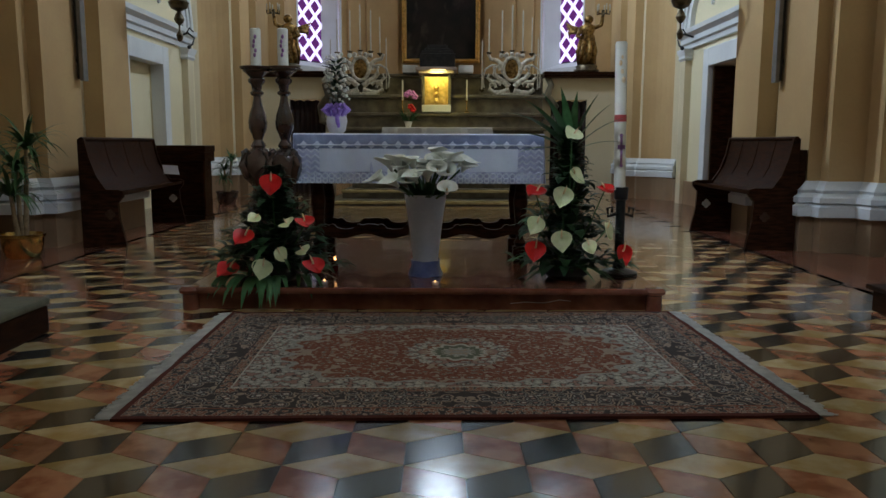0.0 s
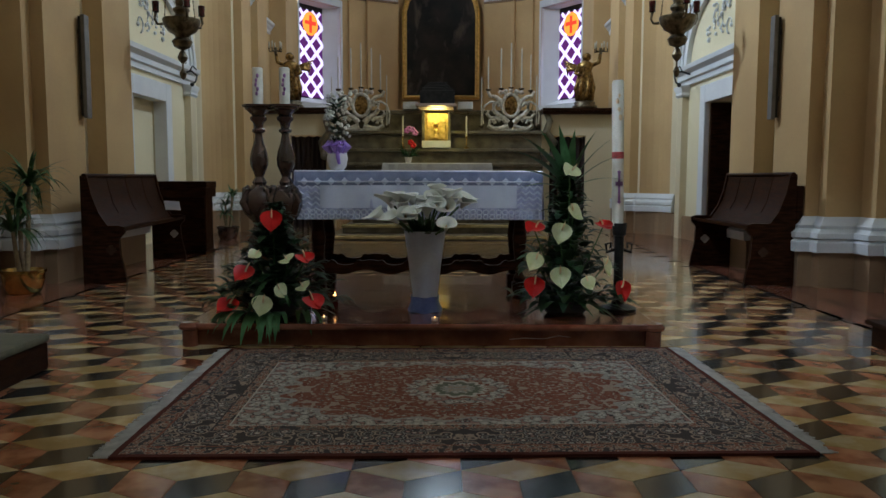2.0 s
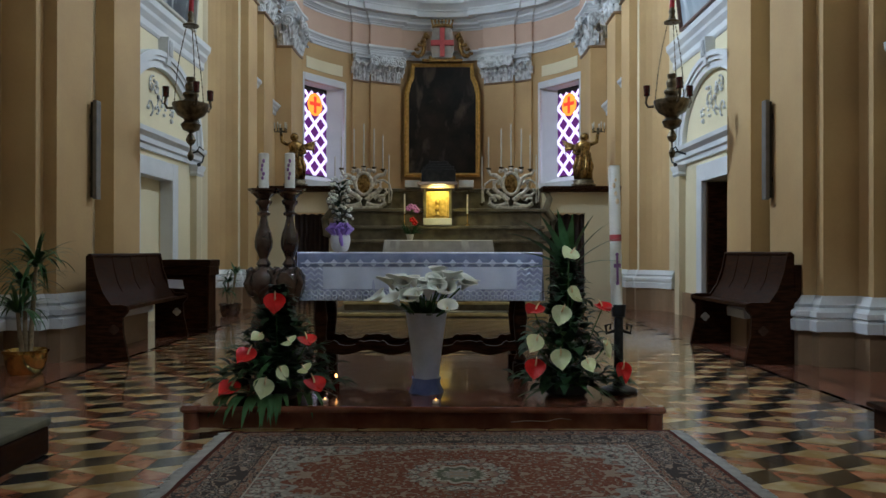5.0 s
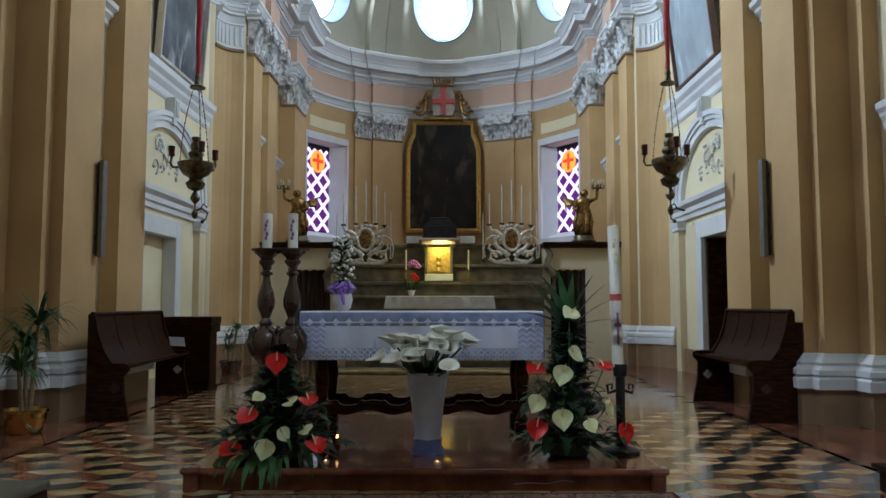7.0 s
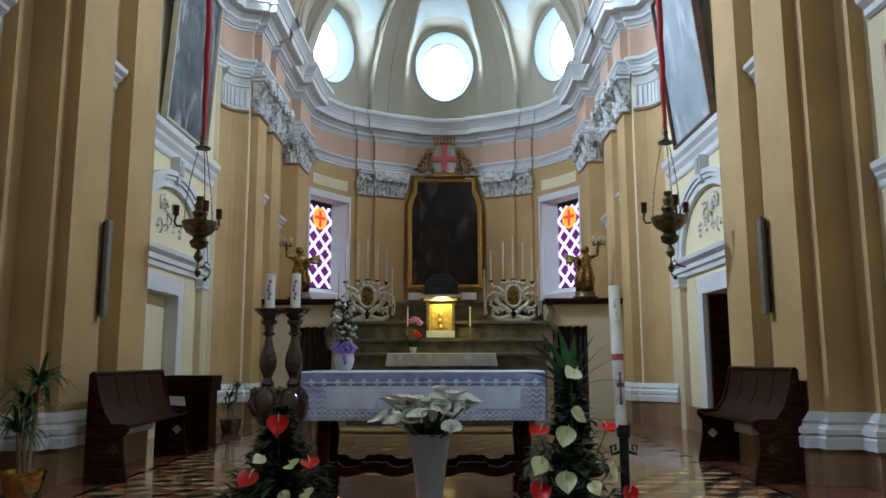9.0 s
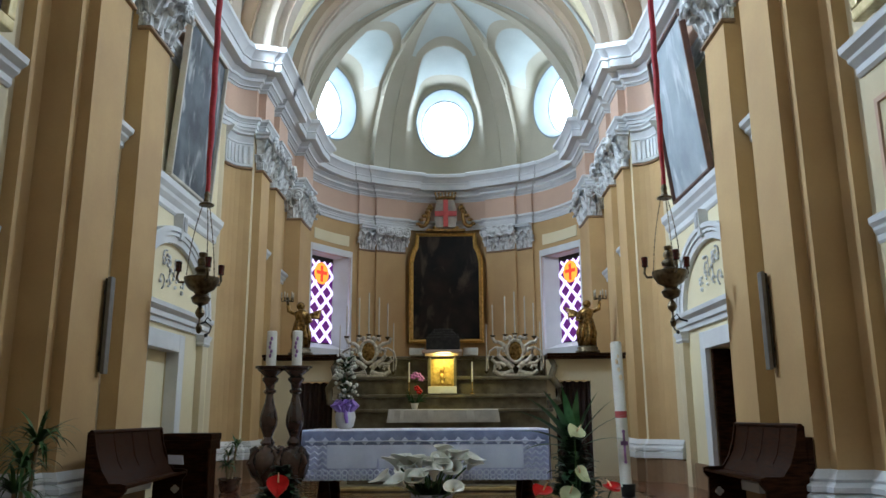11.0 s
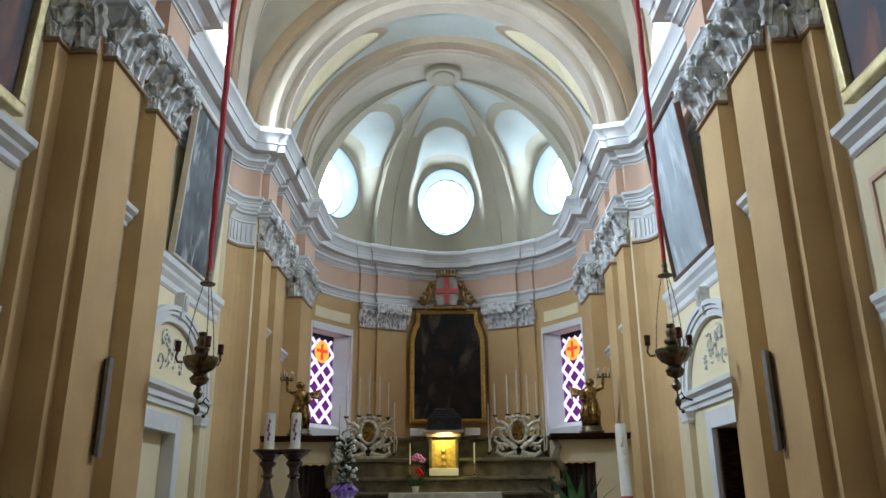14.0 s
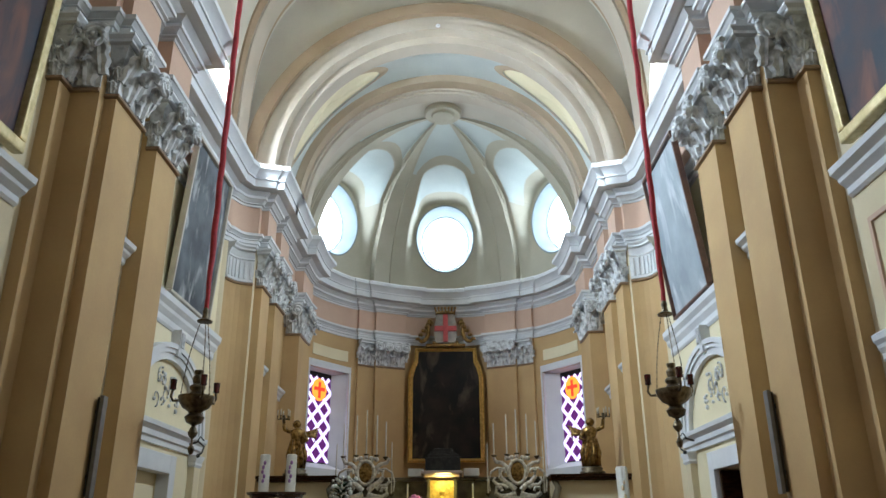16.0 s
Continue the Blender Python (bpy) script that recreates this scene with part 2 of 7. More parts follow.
APSE = [(R, 17.2), (R, 18.88), (3.74, 18.88), (3.74, YC)] + [polar(d, 3.74) for d in (86, 82)] + [polar(d, R) for d in range(82, 42, -4)]
APSE += [polar(41, R), polar(41, R - 0.09)] + [polar(37, R - 0.09), polar(33, R - 0.09), polar(33, R - 0.2)] + [polar(d, R - 0.2) for d in (29, 25, 21, 19)] + [polar(19, R - 0.05)]
APSE += [polar(d, R - 0.05) for d in (14, 9, 4, 0)]
BAY = [(4.45, 9.66), (4.45, 14.22)]
SIDE = NEAR + FAR[:-2] + [(3.98, 17.0), (3.98, 18.88)] + APSE[2:]

for s in (1, -1):
    m = s < 0
    tag = "right" if s > 0 else "left"
    side = "east" if s > 0 else "west"
    # piers: ochre pilasters on cream wall
    bm = bmesh.new()
    cream = [1, 0, 0, 0, 0, 0, 0, 1, 1, 0, 0, 0]
    prism(bm, NEAR + [(5.2, 9.66), (5.2, -6.0)], 0, SPRING + 0.02, 0, cream + [1, 1, 1])
    structure(part(f"wall_nave_{side}", bm, (OCHRE, CREAM), mirror=m), "ochre and cream plastered pier with stepped pilasters")
    bm = bmesh.new()
    prism(bm, FAR + [(5.2, 17.2), (5.2, 14.20)], 0, SPRING + 0.02, 0, [1, 1] + [0] * 6 + [1, 0, 0, 1, 1, 0, 0] + [1] * (len(FAR) - 13))
    structure(part(f"wall_pier_{side}", bm, (OCHRE, CREAM), mirror=m), "ochre plastered pier before the apse with pilasters")
    # bay wall with its doorway
    bm = bmesh.new()
    D0, D1, DT = 11.15, 12.5, 2.40
    for y0, y1, z0, z1 in ((9.66, D0, 0, SPRING), (D1, 14.20, 0, SPRING), (D0, D1, DT, SPRING)):
        box(bm, 4.45, y0, z0, 5.2, y1, z1)
    structure(part(f"wall_bay_{side}", bm, PALE, mirror=m), "pale yellow plastered bay wall with a doorway")
    # mouldings
    bm = bmesh.new()
    sweep(bm, NEAR, [(0.08, 0.0), (0.08, 0.44)])
    sweep(bm, FAR, [(0.08, 0.0), (0.08, 0.52)])
    for a, b in ((9.66, D0 - 0.26), (D1 + 0.26, 14.20)):
        sweep(bm, [(4.45, a), (4.45, b)], [(0.06, 0.0), (0.06, 0.5)])
    structure(part(f"plinth_{side}", bm, PLINTH, mirror=m), "brown painted plinth at the foot of the wall", "plinth")
    bm = bmesh.new()
    base = [(0.13, 0), (0.135, 0.10), (0.10, 0.125), (0.13, 0.14), (0.13, 0.19), (0.07, 0.23), (0.085, 0.26), (0.06, 0.285), (0.02, 0.345)]
    sweep(bm, NEAR, [(o, 0.444 + z) for o, z in base])
    sweep(bm, FAR, [(o * 0.8, 0.524 + z) for o, z in base])
    structure(part(f"baseboard_{side}", bm, STUCCO, mirror=m, smooth=25), "white stone base moulding of the pilasters", "base moulding")
    for nm, mat, prof in (
        (f"architrave_{side}", STUCCO, [(0.03, CAP), (0.03, CAP + 0.08), (0.06, CAP + 0.082), (0.06, CAP + 0.155), (0.09, CAP + 0.16), (0.065, CAP + 0.185), (0.075, CAP + 0.20), (0.12, CAP + 0.235), (0.14, CAP + 0.24), (0.14, ARCH)]),
        (f"frieze_{side}", PEACH, [(0.03, ARCH), (0.03, FRIEZE)]),
        (f"cornice_{side}", STUCCO, [(0.05, FRIEZE), (0.05, FRIEZE + 0.05), (0.10, FRIEZE + 0.052), (0.10, FRIEZE + 0.07), (0.06, FRIEZE + 0.09), (0.14, FRIEZE + 0.15), (0.17, FRIEZE + 0.155), (0.17, FRIEZE + 0.215), (0.14, FRIEZE + 0.225), (0.23, FRIEZE + 0.29), (0.25, FRIEZE + 0.30), (0.22, FRIEZE + 0.325), (0.40, FRIEZE + 0.335), (0.40, FRIEZE + 0.50), (0.43, FRIEZE + 0.505), (0.43, FRIEZE + 0.535), (0.40, FRIEZE + 0.55), (0.45, FRIEZE + 0.63), (0.52, FRIEZE + 0.70), (0.54, FRIEZE + 0.71), (0.54, FRIEZE + 0.80), (0.50, TOP - 0.03), (0.10, TOP)]),
    ):
        bm = bmesh.new()
        sweep(bm, SIDE, prof)
        structure(part(nm, bm, mat, mirror=m, smooth=22), {"a": "white stucco architrave above the capitals", "f": "peach painted frieze band", "c": "white stucco cornice running round the church"}[nm[0]], "moulding")
    # round wall of the apse, with its window opening
    bm = bmesh.new()
    W0, W1, WZ0, WZ1 = 44.5, 67.5, 3.25, 6.05
    arc_wall(bm, 0, W0, 0, SPRING, R, R + 0.6)
    arc_wall(bm, W0, W1, 0, WZ0, R, R + 0.6)
    arc_wall(bm, W0, W1, WZ1, SPRING, R, R + 0.6)
    arc_wall(bm, W1, 90, 0, SPRING, R, R + 0.6)
    box(bm, R, 17.2, 0, R + 0.6, YC, SPRING)
    structure(part(f"wall_apse_{side}", bm, OCHRE, mirror=m, smooth=20), "ochre plastered round wall of the apse")
    bm = bmesh.new()
    arc_wall(bm, 82, 90, 0, CAP, 3.74, R - 0.004)
    box(bm, 3.74, 18.88, 0, R - 0.004, YC, CAP)
    structure(part(f"pilaster_apse_end_{side}", bm, OCHRE, mirror=m, smooth=20), "ochre end pilaster of the apse", "pilaster")
    bm = bmesh.new()
    arc_wall(bm, 19, 33, 0, CAP, R - 0.2, R - 0.004)
    arc_wall(bm, 33, 41, 0, CAP, R - 0.09, R - 0.004)
    structure(part(f"pilaster_apse_{side}", bm, OCHRE, mirror=m, smooth=20), "pair of ochre pilasters on the apse wall", "pilaster")
# ---- vaults ----
RB, HB, STILT = 4.38, 5.7, 0.62


def haunch(a, r, h, e=STILT):
    """A point of a stilted vault: it rises nearly upright from the cornice before it bends over."""
    c = math.cos(a)
    return math.copysign(abs(c) ** e, c) * r, SPRING + h * max(0.0, math.sin(a)) ** e


def haunch_x(h):
    return RB * max(0.01, 1 - (h / HB) ** (2 / STILT)) ** (STILT / 2)


def barrel(y0, y1, r, lun=None, n=96, ny=60, hz=None):
    """Half-round vault along the church; lun: (middle, half width, foot) of the side lunettes cut into it."""
    bm = bmesh.new()
    ny = ny if lun else 2
    e = STILT if hz else 1.0
    hz = hz or r
    line = [haunch(math.pi * i / n, r, hz, e) for i in range(n + 1)]
    grid = [[bm.verts.new((x, y0 + (y1 - y0) * j / ny, z)) for j in range(ny + 1)] for x, z in line]
    for i in range(n):
        for j in range(ny):
            if lun:
                y = y0 + (y1 - y0) * (j + 0.5) / ny
                z = haunch(math.pi * (i + 0.5) / n, r, hz, e)[1] - SPRING
                if any(abs(y - a) < w and z < f + math.sqrt(w ** 2 - (y - a) ** 2) for a, w, f in lun):
                    continue
            bm.faces.new((grid[i][j], grid[i + 1][j], grid[i + 1][j + 1], grid[i][j + 1]))
    return bm


LUN = [(12.0, 1.45, 0.25)]
structure(part("ceiling_bay", barrel(9.66, 14.84, RB, LUN, hz=HB), VAULT, smooth=30), "off-white barrel vault over the chancel bay", "vault")
structure(part("ceiling_nave", barrel(-6.0, 9.66, RB, [(5.0, 1.45, 0.25), (-1.5, 1.45, 0.25)], ny=150, hz=HB), VAULT, smooth=30), "off-white barrel vault over the nave", "vault")
structure(part("ceiling_arch_bay", barrel(14.84, 17.2, 3.72), VAULTBLUE, smooth=30), "pale barrel vault before the apse", "vault")
# the bay lunettes show; both nave pairs are added out of view
for nm, y, w, z0 in (("bay", 12.0, 1.45, 0.25), ("nave", 5.0, 1.45, 0.25), ("nave_south", -1.5, 1.45, 0.25)):
    for s in (1, -1):
        bm = bmesh.new()
        n = 24
        pts = [(y + w * math.cos(math.pi * k / n), SPRING + z0 + w * math.sin(math.pi * k / n)) for k in range(n + 1)]
        pts = [(y + w, SPRING)] + pts + [(y - w, SPRING)]
        row = []
        for yy, zz in pts:
            h = zz - SPRING
            xi = haunch_x(h) - 0.06
            row.append((bm.verts.new((xi, yy, zz)), bm.verts.new((5.0, yy, zz))))
        for a, b in zip(row, row[1:]):
            bm.faces.new((a[0], b[0], b[1], a[1]))
        structure(part(f"ceiling_lunette_{nm}", bm, VAULT, mirror=s < 0, smooth=40), "off-white lunette vault over a side window", "vault")
# arch rings: two stepped bands at the bay's end, one at the mouth of the apse
def ring(bm, y0, y1, r0, r1, n=128, foot=0.0, mi=0):
    rows = []
    for i in range(n + 1):
        a = math.pi * i / n
        rows.append([bm.verts.new((r * math.cos(a), y, SPRING + foot + r * math.sin(a))) for r, y in ((r0, y0), (r1, y0), (r1, y1), (r0, y1))])
    for a, b in zip(rows, rows[1:]):
        for k in range(4):
            j = (k + 1) % 4
            bm.faces.new((a[k], a[j], b[j], b[k])).material_index = mi
    bm.faces.new(rows[0])
    bm.faces.new(rows[-1][::-1])
    bmesh.ops.recalc_face_normals(bm, faces=bm.faces)


VAULTTAN = surf("tan_vault_plaster", (0.37, 0.285, 0.19), (0.44, 0.345, 0.24), 0.7, 0.8, bump=0.08, fine=20, spread=0.05)
VAULTBROWN = surf("brown_vault_paint", (0.28, 0.195, 0.115), (0.35, 0.25, 0.155), 0.7, 0.8, bump=0.08, fine=20, spread=0.05)
ARCHSTUC = surf("arch_stucco", (0.42, 0.36, 0.28), (0.49, 0.425, 0.335), 0.8, 0.75, bump=0.08, fine=20, spread=0.04)
for nm, y0, y1, r0, r1, mat in (
    ("trim_arch_outer", 14.70, 14.86, 4.12, 4.42, VAULTBROWN), ("trim_arch_bay", 14.84, 15.05, 3.69, 4.45, ARCHSTUC), ("trim_arch_bay_roll", 14.72, 14.85, 3.67, 3.82, ARCHSTUC), ("trim_arch_bay_step", 14.78, 14.86, 3.82, 4.02, ARCHSTUC),
    ("trim_arch_inner", 15.05, 15.45, 3.50, 3.73, ARCHSTUC), ("trim_arch_apse", 16.7, 17.2, 3.52, 3.73, VAULTTAN), ("trim_arch_apse_face", 17.1, 17.5, 3.40, 4.2, ARCHSTUC), ("trim_arch_apse_roll", 17.02, 17.14, 3.46, 3.56, ARCHSTUC)):
    bm = bmesh.new()
    ring(bm, y0, y1, r0, r1)
    structure(part(nm, bm, mat, smooth=30), "moulded stucco arch band across the vault", "arch")

bm = bmesh.new()
lathe(bm, [(0.045, 0.0), (0.05, 0.02), (0.034, 0.03), (0.03, 0.008), (0.006, 0.006)], 20)
fitting = tagged(part("arch_fitting", bm, (CAPSTUCCO,), smooth=40), "small round pale fitting at the crown of the arch", "fitting")
fitting.matrix_world = pose(-0.05, 14.722, 12.75, 90, 0, 0)

# flat spandrel above the arch, and the transverse bands of the bay
bm = bmesh.new()
rows = []
for i in range(65):
    a = math.pi * i / 64
    rows.append([bm.verts.new(p) for p in ((4.40 * math.cos(a), 14.86, SPRING + 4.40 * math.sin(a)), (haunch(a, 4.46, HB + 0.08)[0], 14.86, haunch(a, 4.46, HB + 0.08)[1]))])
for a, b in zip(rows, rows[1:]):
    bm.faces.new((a[0], a[1], b[1], b[0]))
structure(part("wall_spandrel", bm, VAULT), "off-white spandrel wall above the chancel arch")


def band(y0, y1, d0, d1, mat, name):
    bm = bmesh.new()
    rows = []
    for i in range(73):
        a = math.pi * i / 72
        rows.append([bm.verts.new((haunch(a, RB - d, HB - d)[0], y, haunch(a, RB - d, HB - d)[1])) for d, y in ((d0, y0), (d1, y0), (d1, y1), (d0, y1))])
    for a, b in zip(rows, rows[1:]):
        for k in range(4):
            j = (k + 1) % 4
            bm.faces.new((a[k], a[j], b[j], b[k]))
    bmesh.ops.recalc_face_normals(bm, faces=bm.faces)
    structure(part(name, bm, mat, smooth=30), "broad stucco band across the vault", "vault band")


band(13.85, 14.50, -0.02, 0.10, ARCHSTUC, "trim_vault_band")
band(13.58, 13.85, -0.02, 0.05, VAULTBROWN, "trim_vault_band_edge")
band(14.50, 14.68, -0.02, 0.05, VAULTBROWN, "trim_vault_band_edge")
band(9.70, 10.4, -0.02, 0.10, ARCHSTUC, "trim_vault_band_near")
# oval patches in the short vault before the apse: pale colour imitates a lit lunette reveal
for s in (1, -1):
    for k0, k1, off, mat in ((0.0, 1.0, 0.006, PALE), (1.0, 1.16, 0.035, VAULTTAN)):
        bm = bmesh.new()
        rings = []
        for kk in ((0.001, k1) if k0 == 0 else (k0, (k0 + k1) / 2, k1)):
            o = off if kk not in (k1,) or k0 == 0 else 0.004
            rings.append([bm.verts.new(((3.72 - o) * math.cos(radians(40 + 25 * kk * math.sin(t))), 16.05 + 0.42 * kk * math.cos(t), SPRING + (3.72 - o) * math.sin(radians(40 + 25 * kk * math.sin(t))))) for t in [2 * math.pi * q / 40 for q in range(40)]])
        for a, b in zip(rings, rings[1:]):
            for q in range(40):
                j = (q + 1) % 40
                bm.faces.new((a[q], a[j], b[j], b[q]))
        structure(part("trim_oval_panel" if k0 == 0 else "trim_oval_rim", bm, mat, mirror=s < 0, smooth=40), "pale oval patch and rim standing in for a lit side lunette", "panel")

# half dome of the apse: ribs stand proud, three lunettes run back to the oval windows
OCZ, OCA, OCB = 10.87, 0.96, 1.20
bm = bmesh.new()
LW, LZ = 1.22, 11.3


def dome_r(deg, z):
    """Radius of the inner face at a bearing and height, and its material index."""
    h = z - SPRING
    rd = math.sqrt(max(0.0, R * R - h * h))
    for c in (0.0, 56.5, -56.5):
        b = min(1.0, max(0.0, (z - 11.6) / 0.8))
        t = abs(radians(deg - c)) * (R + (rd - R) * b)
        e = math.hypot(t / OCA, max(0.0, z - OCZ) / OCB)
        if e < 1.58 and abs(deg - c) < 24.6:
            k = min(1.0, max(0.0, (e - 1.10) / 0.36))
            # blue in a ring above the window, grey cream inside and outside it
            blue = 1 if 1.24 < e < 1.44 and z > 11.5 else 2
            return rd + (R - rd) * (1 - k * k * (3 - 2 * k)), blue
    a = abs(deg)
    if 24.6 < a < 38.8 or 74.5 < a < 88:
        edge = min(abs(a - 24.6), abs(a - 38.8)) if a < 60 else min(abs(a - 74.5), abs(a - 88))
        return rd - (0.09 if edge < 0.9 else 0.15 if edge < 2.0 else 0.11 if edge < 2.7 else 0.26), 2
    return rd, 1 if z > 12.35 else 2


rows = []
NT, NP = 720, 400
for i in range(NT + 1):
    d = -90 + 180 * i / NT
    col = []
    for j in range(NP + 1):
        z = SPRING + R * math.sin(radians(89.5) * j / NP)
        rr, _ = dome_r(d, z)
        col.append(bm.verts.new(polar(d, max(0.02, rr), z)))
    rows.append(col)
for i in range(NT):
    d = -90 + 180 * (i + 0.5) / NT
    for j in range(NP):
        z = SPRING + R * math.sin(radians(89.5) * (j + 0.5) / NP)
        rr, mat_id = dome_r(d, z)
        if any((radians(d - c) * R / OCA) ** 2 + ((z - OCZ) / OCB) ** 2 < 1 for c in (0, 56.5, -56.5)):
            continue
        f = bm.faces.new((rows[i][j], rows[i][j + 1], rows[i + 1][j + 1], rows[i + 1][j]))
        f.material_index = mat_id if z > 11.0 else 2
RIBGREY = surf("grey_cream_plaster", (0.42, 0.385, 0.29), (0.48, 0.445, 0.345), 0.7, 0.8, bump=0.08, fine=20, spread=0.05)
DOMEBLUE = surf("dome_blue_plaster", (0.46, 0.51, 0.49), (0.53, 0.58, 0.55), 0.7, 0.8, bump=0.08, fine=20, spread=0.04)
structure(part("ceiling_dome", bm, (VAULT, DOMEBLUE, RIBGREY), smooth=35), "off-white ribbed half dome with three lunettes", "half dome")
# straight piece between the arch and the half dome
bm = bmesh.new()
grid = [[bm.verts.new((R * math.cos(math.pi * i / 60), y, SPRING + R * math.sin(math.pi * i / 60))) for y in (17.45, YC)] for i in range(61)]
for a, b in zip(grid, grid[1:]):
    bm.faces.new((a[0], b[0], b[1], a[1]))
structure(part("ceiling_apse", bm, VAULT, smooth=30), "off-white vault at the mouth of the apse", "vault")
bm = bmesh.new()
lathe(bm, [(0.02, 12.98), (0.30, 12.98), (0.34, 13.02), (0.50, 13.0), (0.55, 13.05), (0.55, 13.2)], 32, (0, YC - 0.25))
structure(part("trim_boss", bm, RIBGREY, smooth=40), "round stucco boss at the crown of the dome", "boss")

# shell outside, so that no sky leaks in
bm = bmesh.new()
box(bm, -5.2, -6.4, 0, 5.2, -6.0, 15)
structure(part("wall_nave_south", bm, CREAM), "plain plastered wall closing the nave")

# ---- floor ----
bm = bmesh.new()
box(bm, -9.5, -6.4, -0.3, 9.5, 25, -0.006)
FLOORBASE = surf("floor_bed", (0.20, 0.13, 0.09), (0.26, 0.17, 0.11), 4, 0.12, bump=0.0, spread=0.1, coat=0.3)
floor = structure(part("floor", bm, FLOORBASE), "polished marble floor of tumbling-block rhombs in black, red and yellow", "floor")

# ---- more materials ----
PALEGOLD = surf("pale_gilding", (0.46, 0.37, 0.17), (0.62, 0.52, 0.28), 10, 0.45, metal=0.4, bump=0.3, fine=60, spread=0.15)
SHIELD = surf("dusty_white_paint", (0.30, 0.28, 0.24), (0.46, 0.43, 0.38), 6, 0.6, bump=0.15, spread=0.12)
PINKSTONE = surf("pale_pink_stone", (0.38, 0.28, 0.23), (0.48, 0.37, 0.31), 5, 0.4, bump=0.1, spread=0.1)
LINEN = surf("plain_linen", (0.44, 0.42, 0.39), (0.54, 0.52, 0.48), 5, 0.85, bump=0.3, fine=140, spread=0.1)
CAMEO = surf("pale_stone_relief", (0.60, 0.58, 0.52), (0.70, 0.68, 0.62), 5, 0.6, bump=0.2, fine=40, spread=0.08)
LEAFDARK = surf("dark_leaf", (0.010, 0.030, 0.010), (0.030, 0.075, 0.025), 9, 0.5, bump=0.1, spread=0.3, spec=0.25)
LEAFMID = surf("green_leaf", (0.03, 0.075, 0.022), (0.075, 0.15, 0.05), 9, 0.4, bump=0.1, spread=0.25, spec=0.3)
REDFLOWER = surf("red_spathe", (0.50, 0.006, 0.006), (0.66, 0.016, 0.012), 12, 0.35, bump=0.1, spread=0.12, spec=0.3)
CREAMFLOWER = surf("pale_green_spathe", (0.62, 0.66, 0.33), (0.74, 0.75, 0.48), 12, 0.3, bump=0.1, spread=0.1, spec=0.3)
WHITEFLOWER = surf("white_petal", (0.86, 0.87, 0.76), (0.92, 0.92, 0.87), 14, 0.45, bump=0.1, spread=0.08)
SPADIX = surf("spadix", (0.75, 0.52, 0.25), (0.85, 0.7, 0.45), 30, 0.6, bump=0.4, spread=0.15)
LILAC = surf("lilac_ribbon", (0.30, 0.16, 0.62), (0.42, 0.27, 0.75), 14, 0.35, bump=0.1, spread=0.12)
PINK = surf("pink_flower", (0.55, 0.15, 0.50), (0.70, 0.30, 0.62), 14, 0.5, bump=0.1, spread=0.15)
VASEGREY = surf("pearl_grey_glaze", (0.54, 0.57, 0.69), (0.64, 0.67, 0.78), 5, 0.35, bump=0.1, spread=0.06)
FOILBLUE = surf("blue_foil", (0.10, 0.14, 0.36), (0.17, 0.22, 0.46), 9, 0.4, bump=0.3, spread=0.15)
CERAMIC = surf("white_ceramic", (0.62, 0.60, 0.60), (0.72, 0.70, 0.70), 7, 0.3, bump=0.03, spread=0.05)
BRASS = surf("polished_brass", (0.55, 0.36, 0.10), (0.75, 0.52, 0.18), 9, 0.18, metal=1.0, bump=0.1, spread=0.1)
TURNED = surf("turned_walnut", (0.030, 0.014, 0.010), (0.085, 0.045, 0.030), 7, 0.22, bump=0.12, spread=0.25, coat=0.8)
REDGLASS = surf("red_glass", (0.035, 0.004, 0.004), (0.07, 0.007, 0.006), 9, 0.12, bump=0.0, spread=0.1)
STONEPALE = surf("pale_stone", (0.46, 0.42, 0.34), (0.56, 0.52, 0.43), 5, 0.45, bump=0.1, spread=0.12)
YELLOWSTONE = surf("yellow_marble", (0.42, 0.32, 0.13), (0.54, 0.44, 0.22), 5, 0.2, bump=0.02, spread=0.12)
SPEAKER = surf("grey_metal", (0.15, 0.145, 0.13), (0.20, 0.19, 0.175), 9, 0.45, metal=0.3, spread=0.08)
GREENBOX = surf("olive_cloth", (0.10, 0.095, 0.06), (0.15, 0.14, 0.09), 9, 0.8, bump=0.3, spread=0.2)
SOIL = surf("soil", (0.02, 0.014, 0.01), (0.04, 0.03, 0.02), 30, 0.95, bump=0.6, spread=0.4)
BARK = surf("cane_bark", (0.20, 0.14, 0.07), (0.30, 0.22, 0.12), 20, 0.7, bump=0.4, spread=0.2)
REDPAINT = surf("red_paint", (0.42, 0.05, 0.05), (0.52, 0.09, 0.08), 12, 0.5, bump=0.1, spread=0.1)
VIOLETPAINT = surf("violet_paint", (0.28, 0.12, 0.28), (0.36, 0.18, 0.36), 12, 0.5, bump=0.1, spread=0.1)


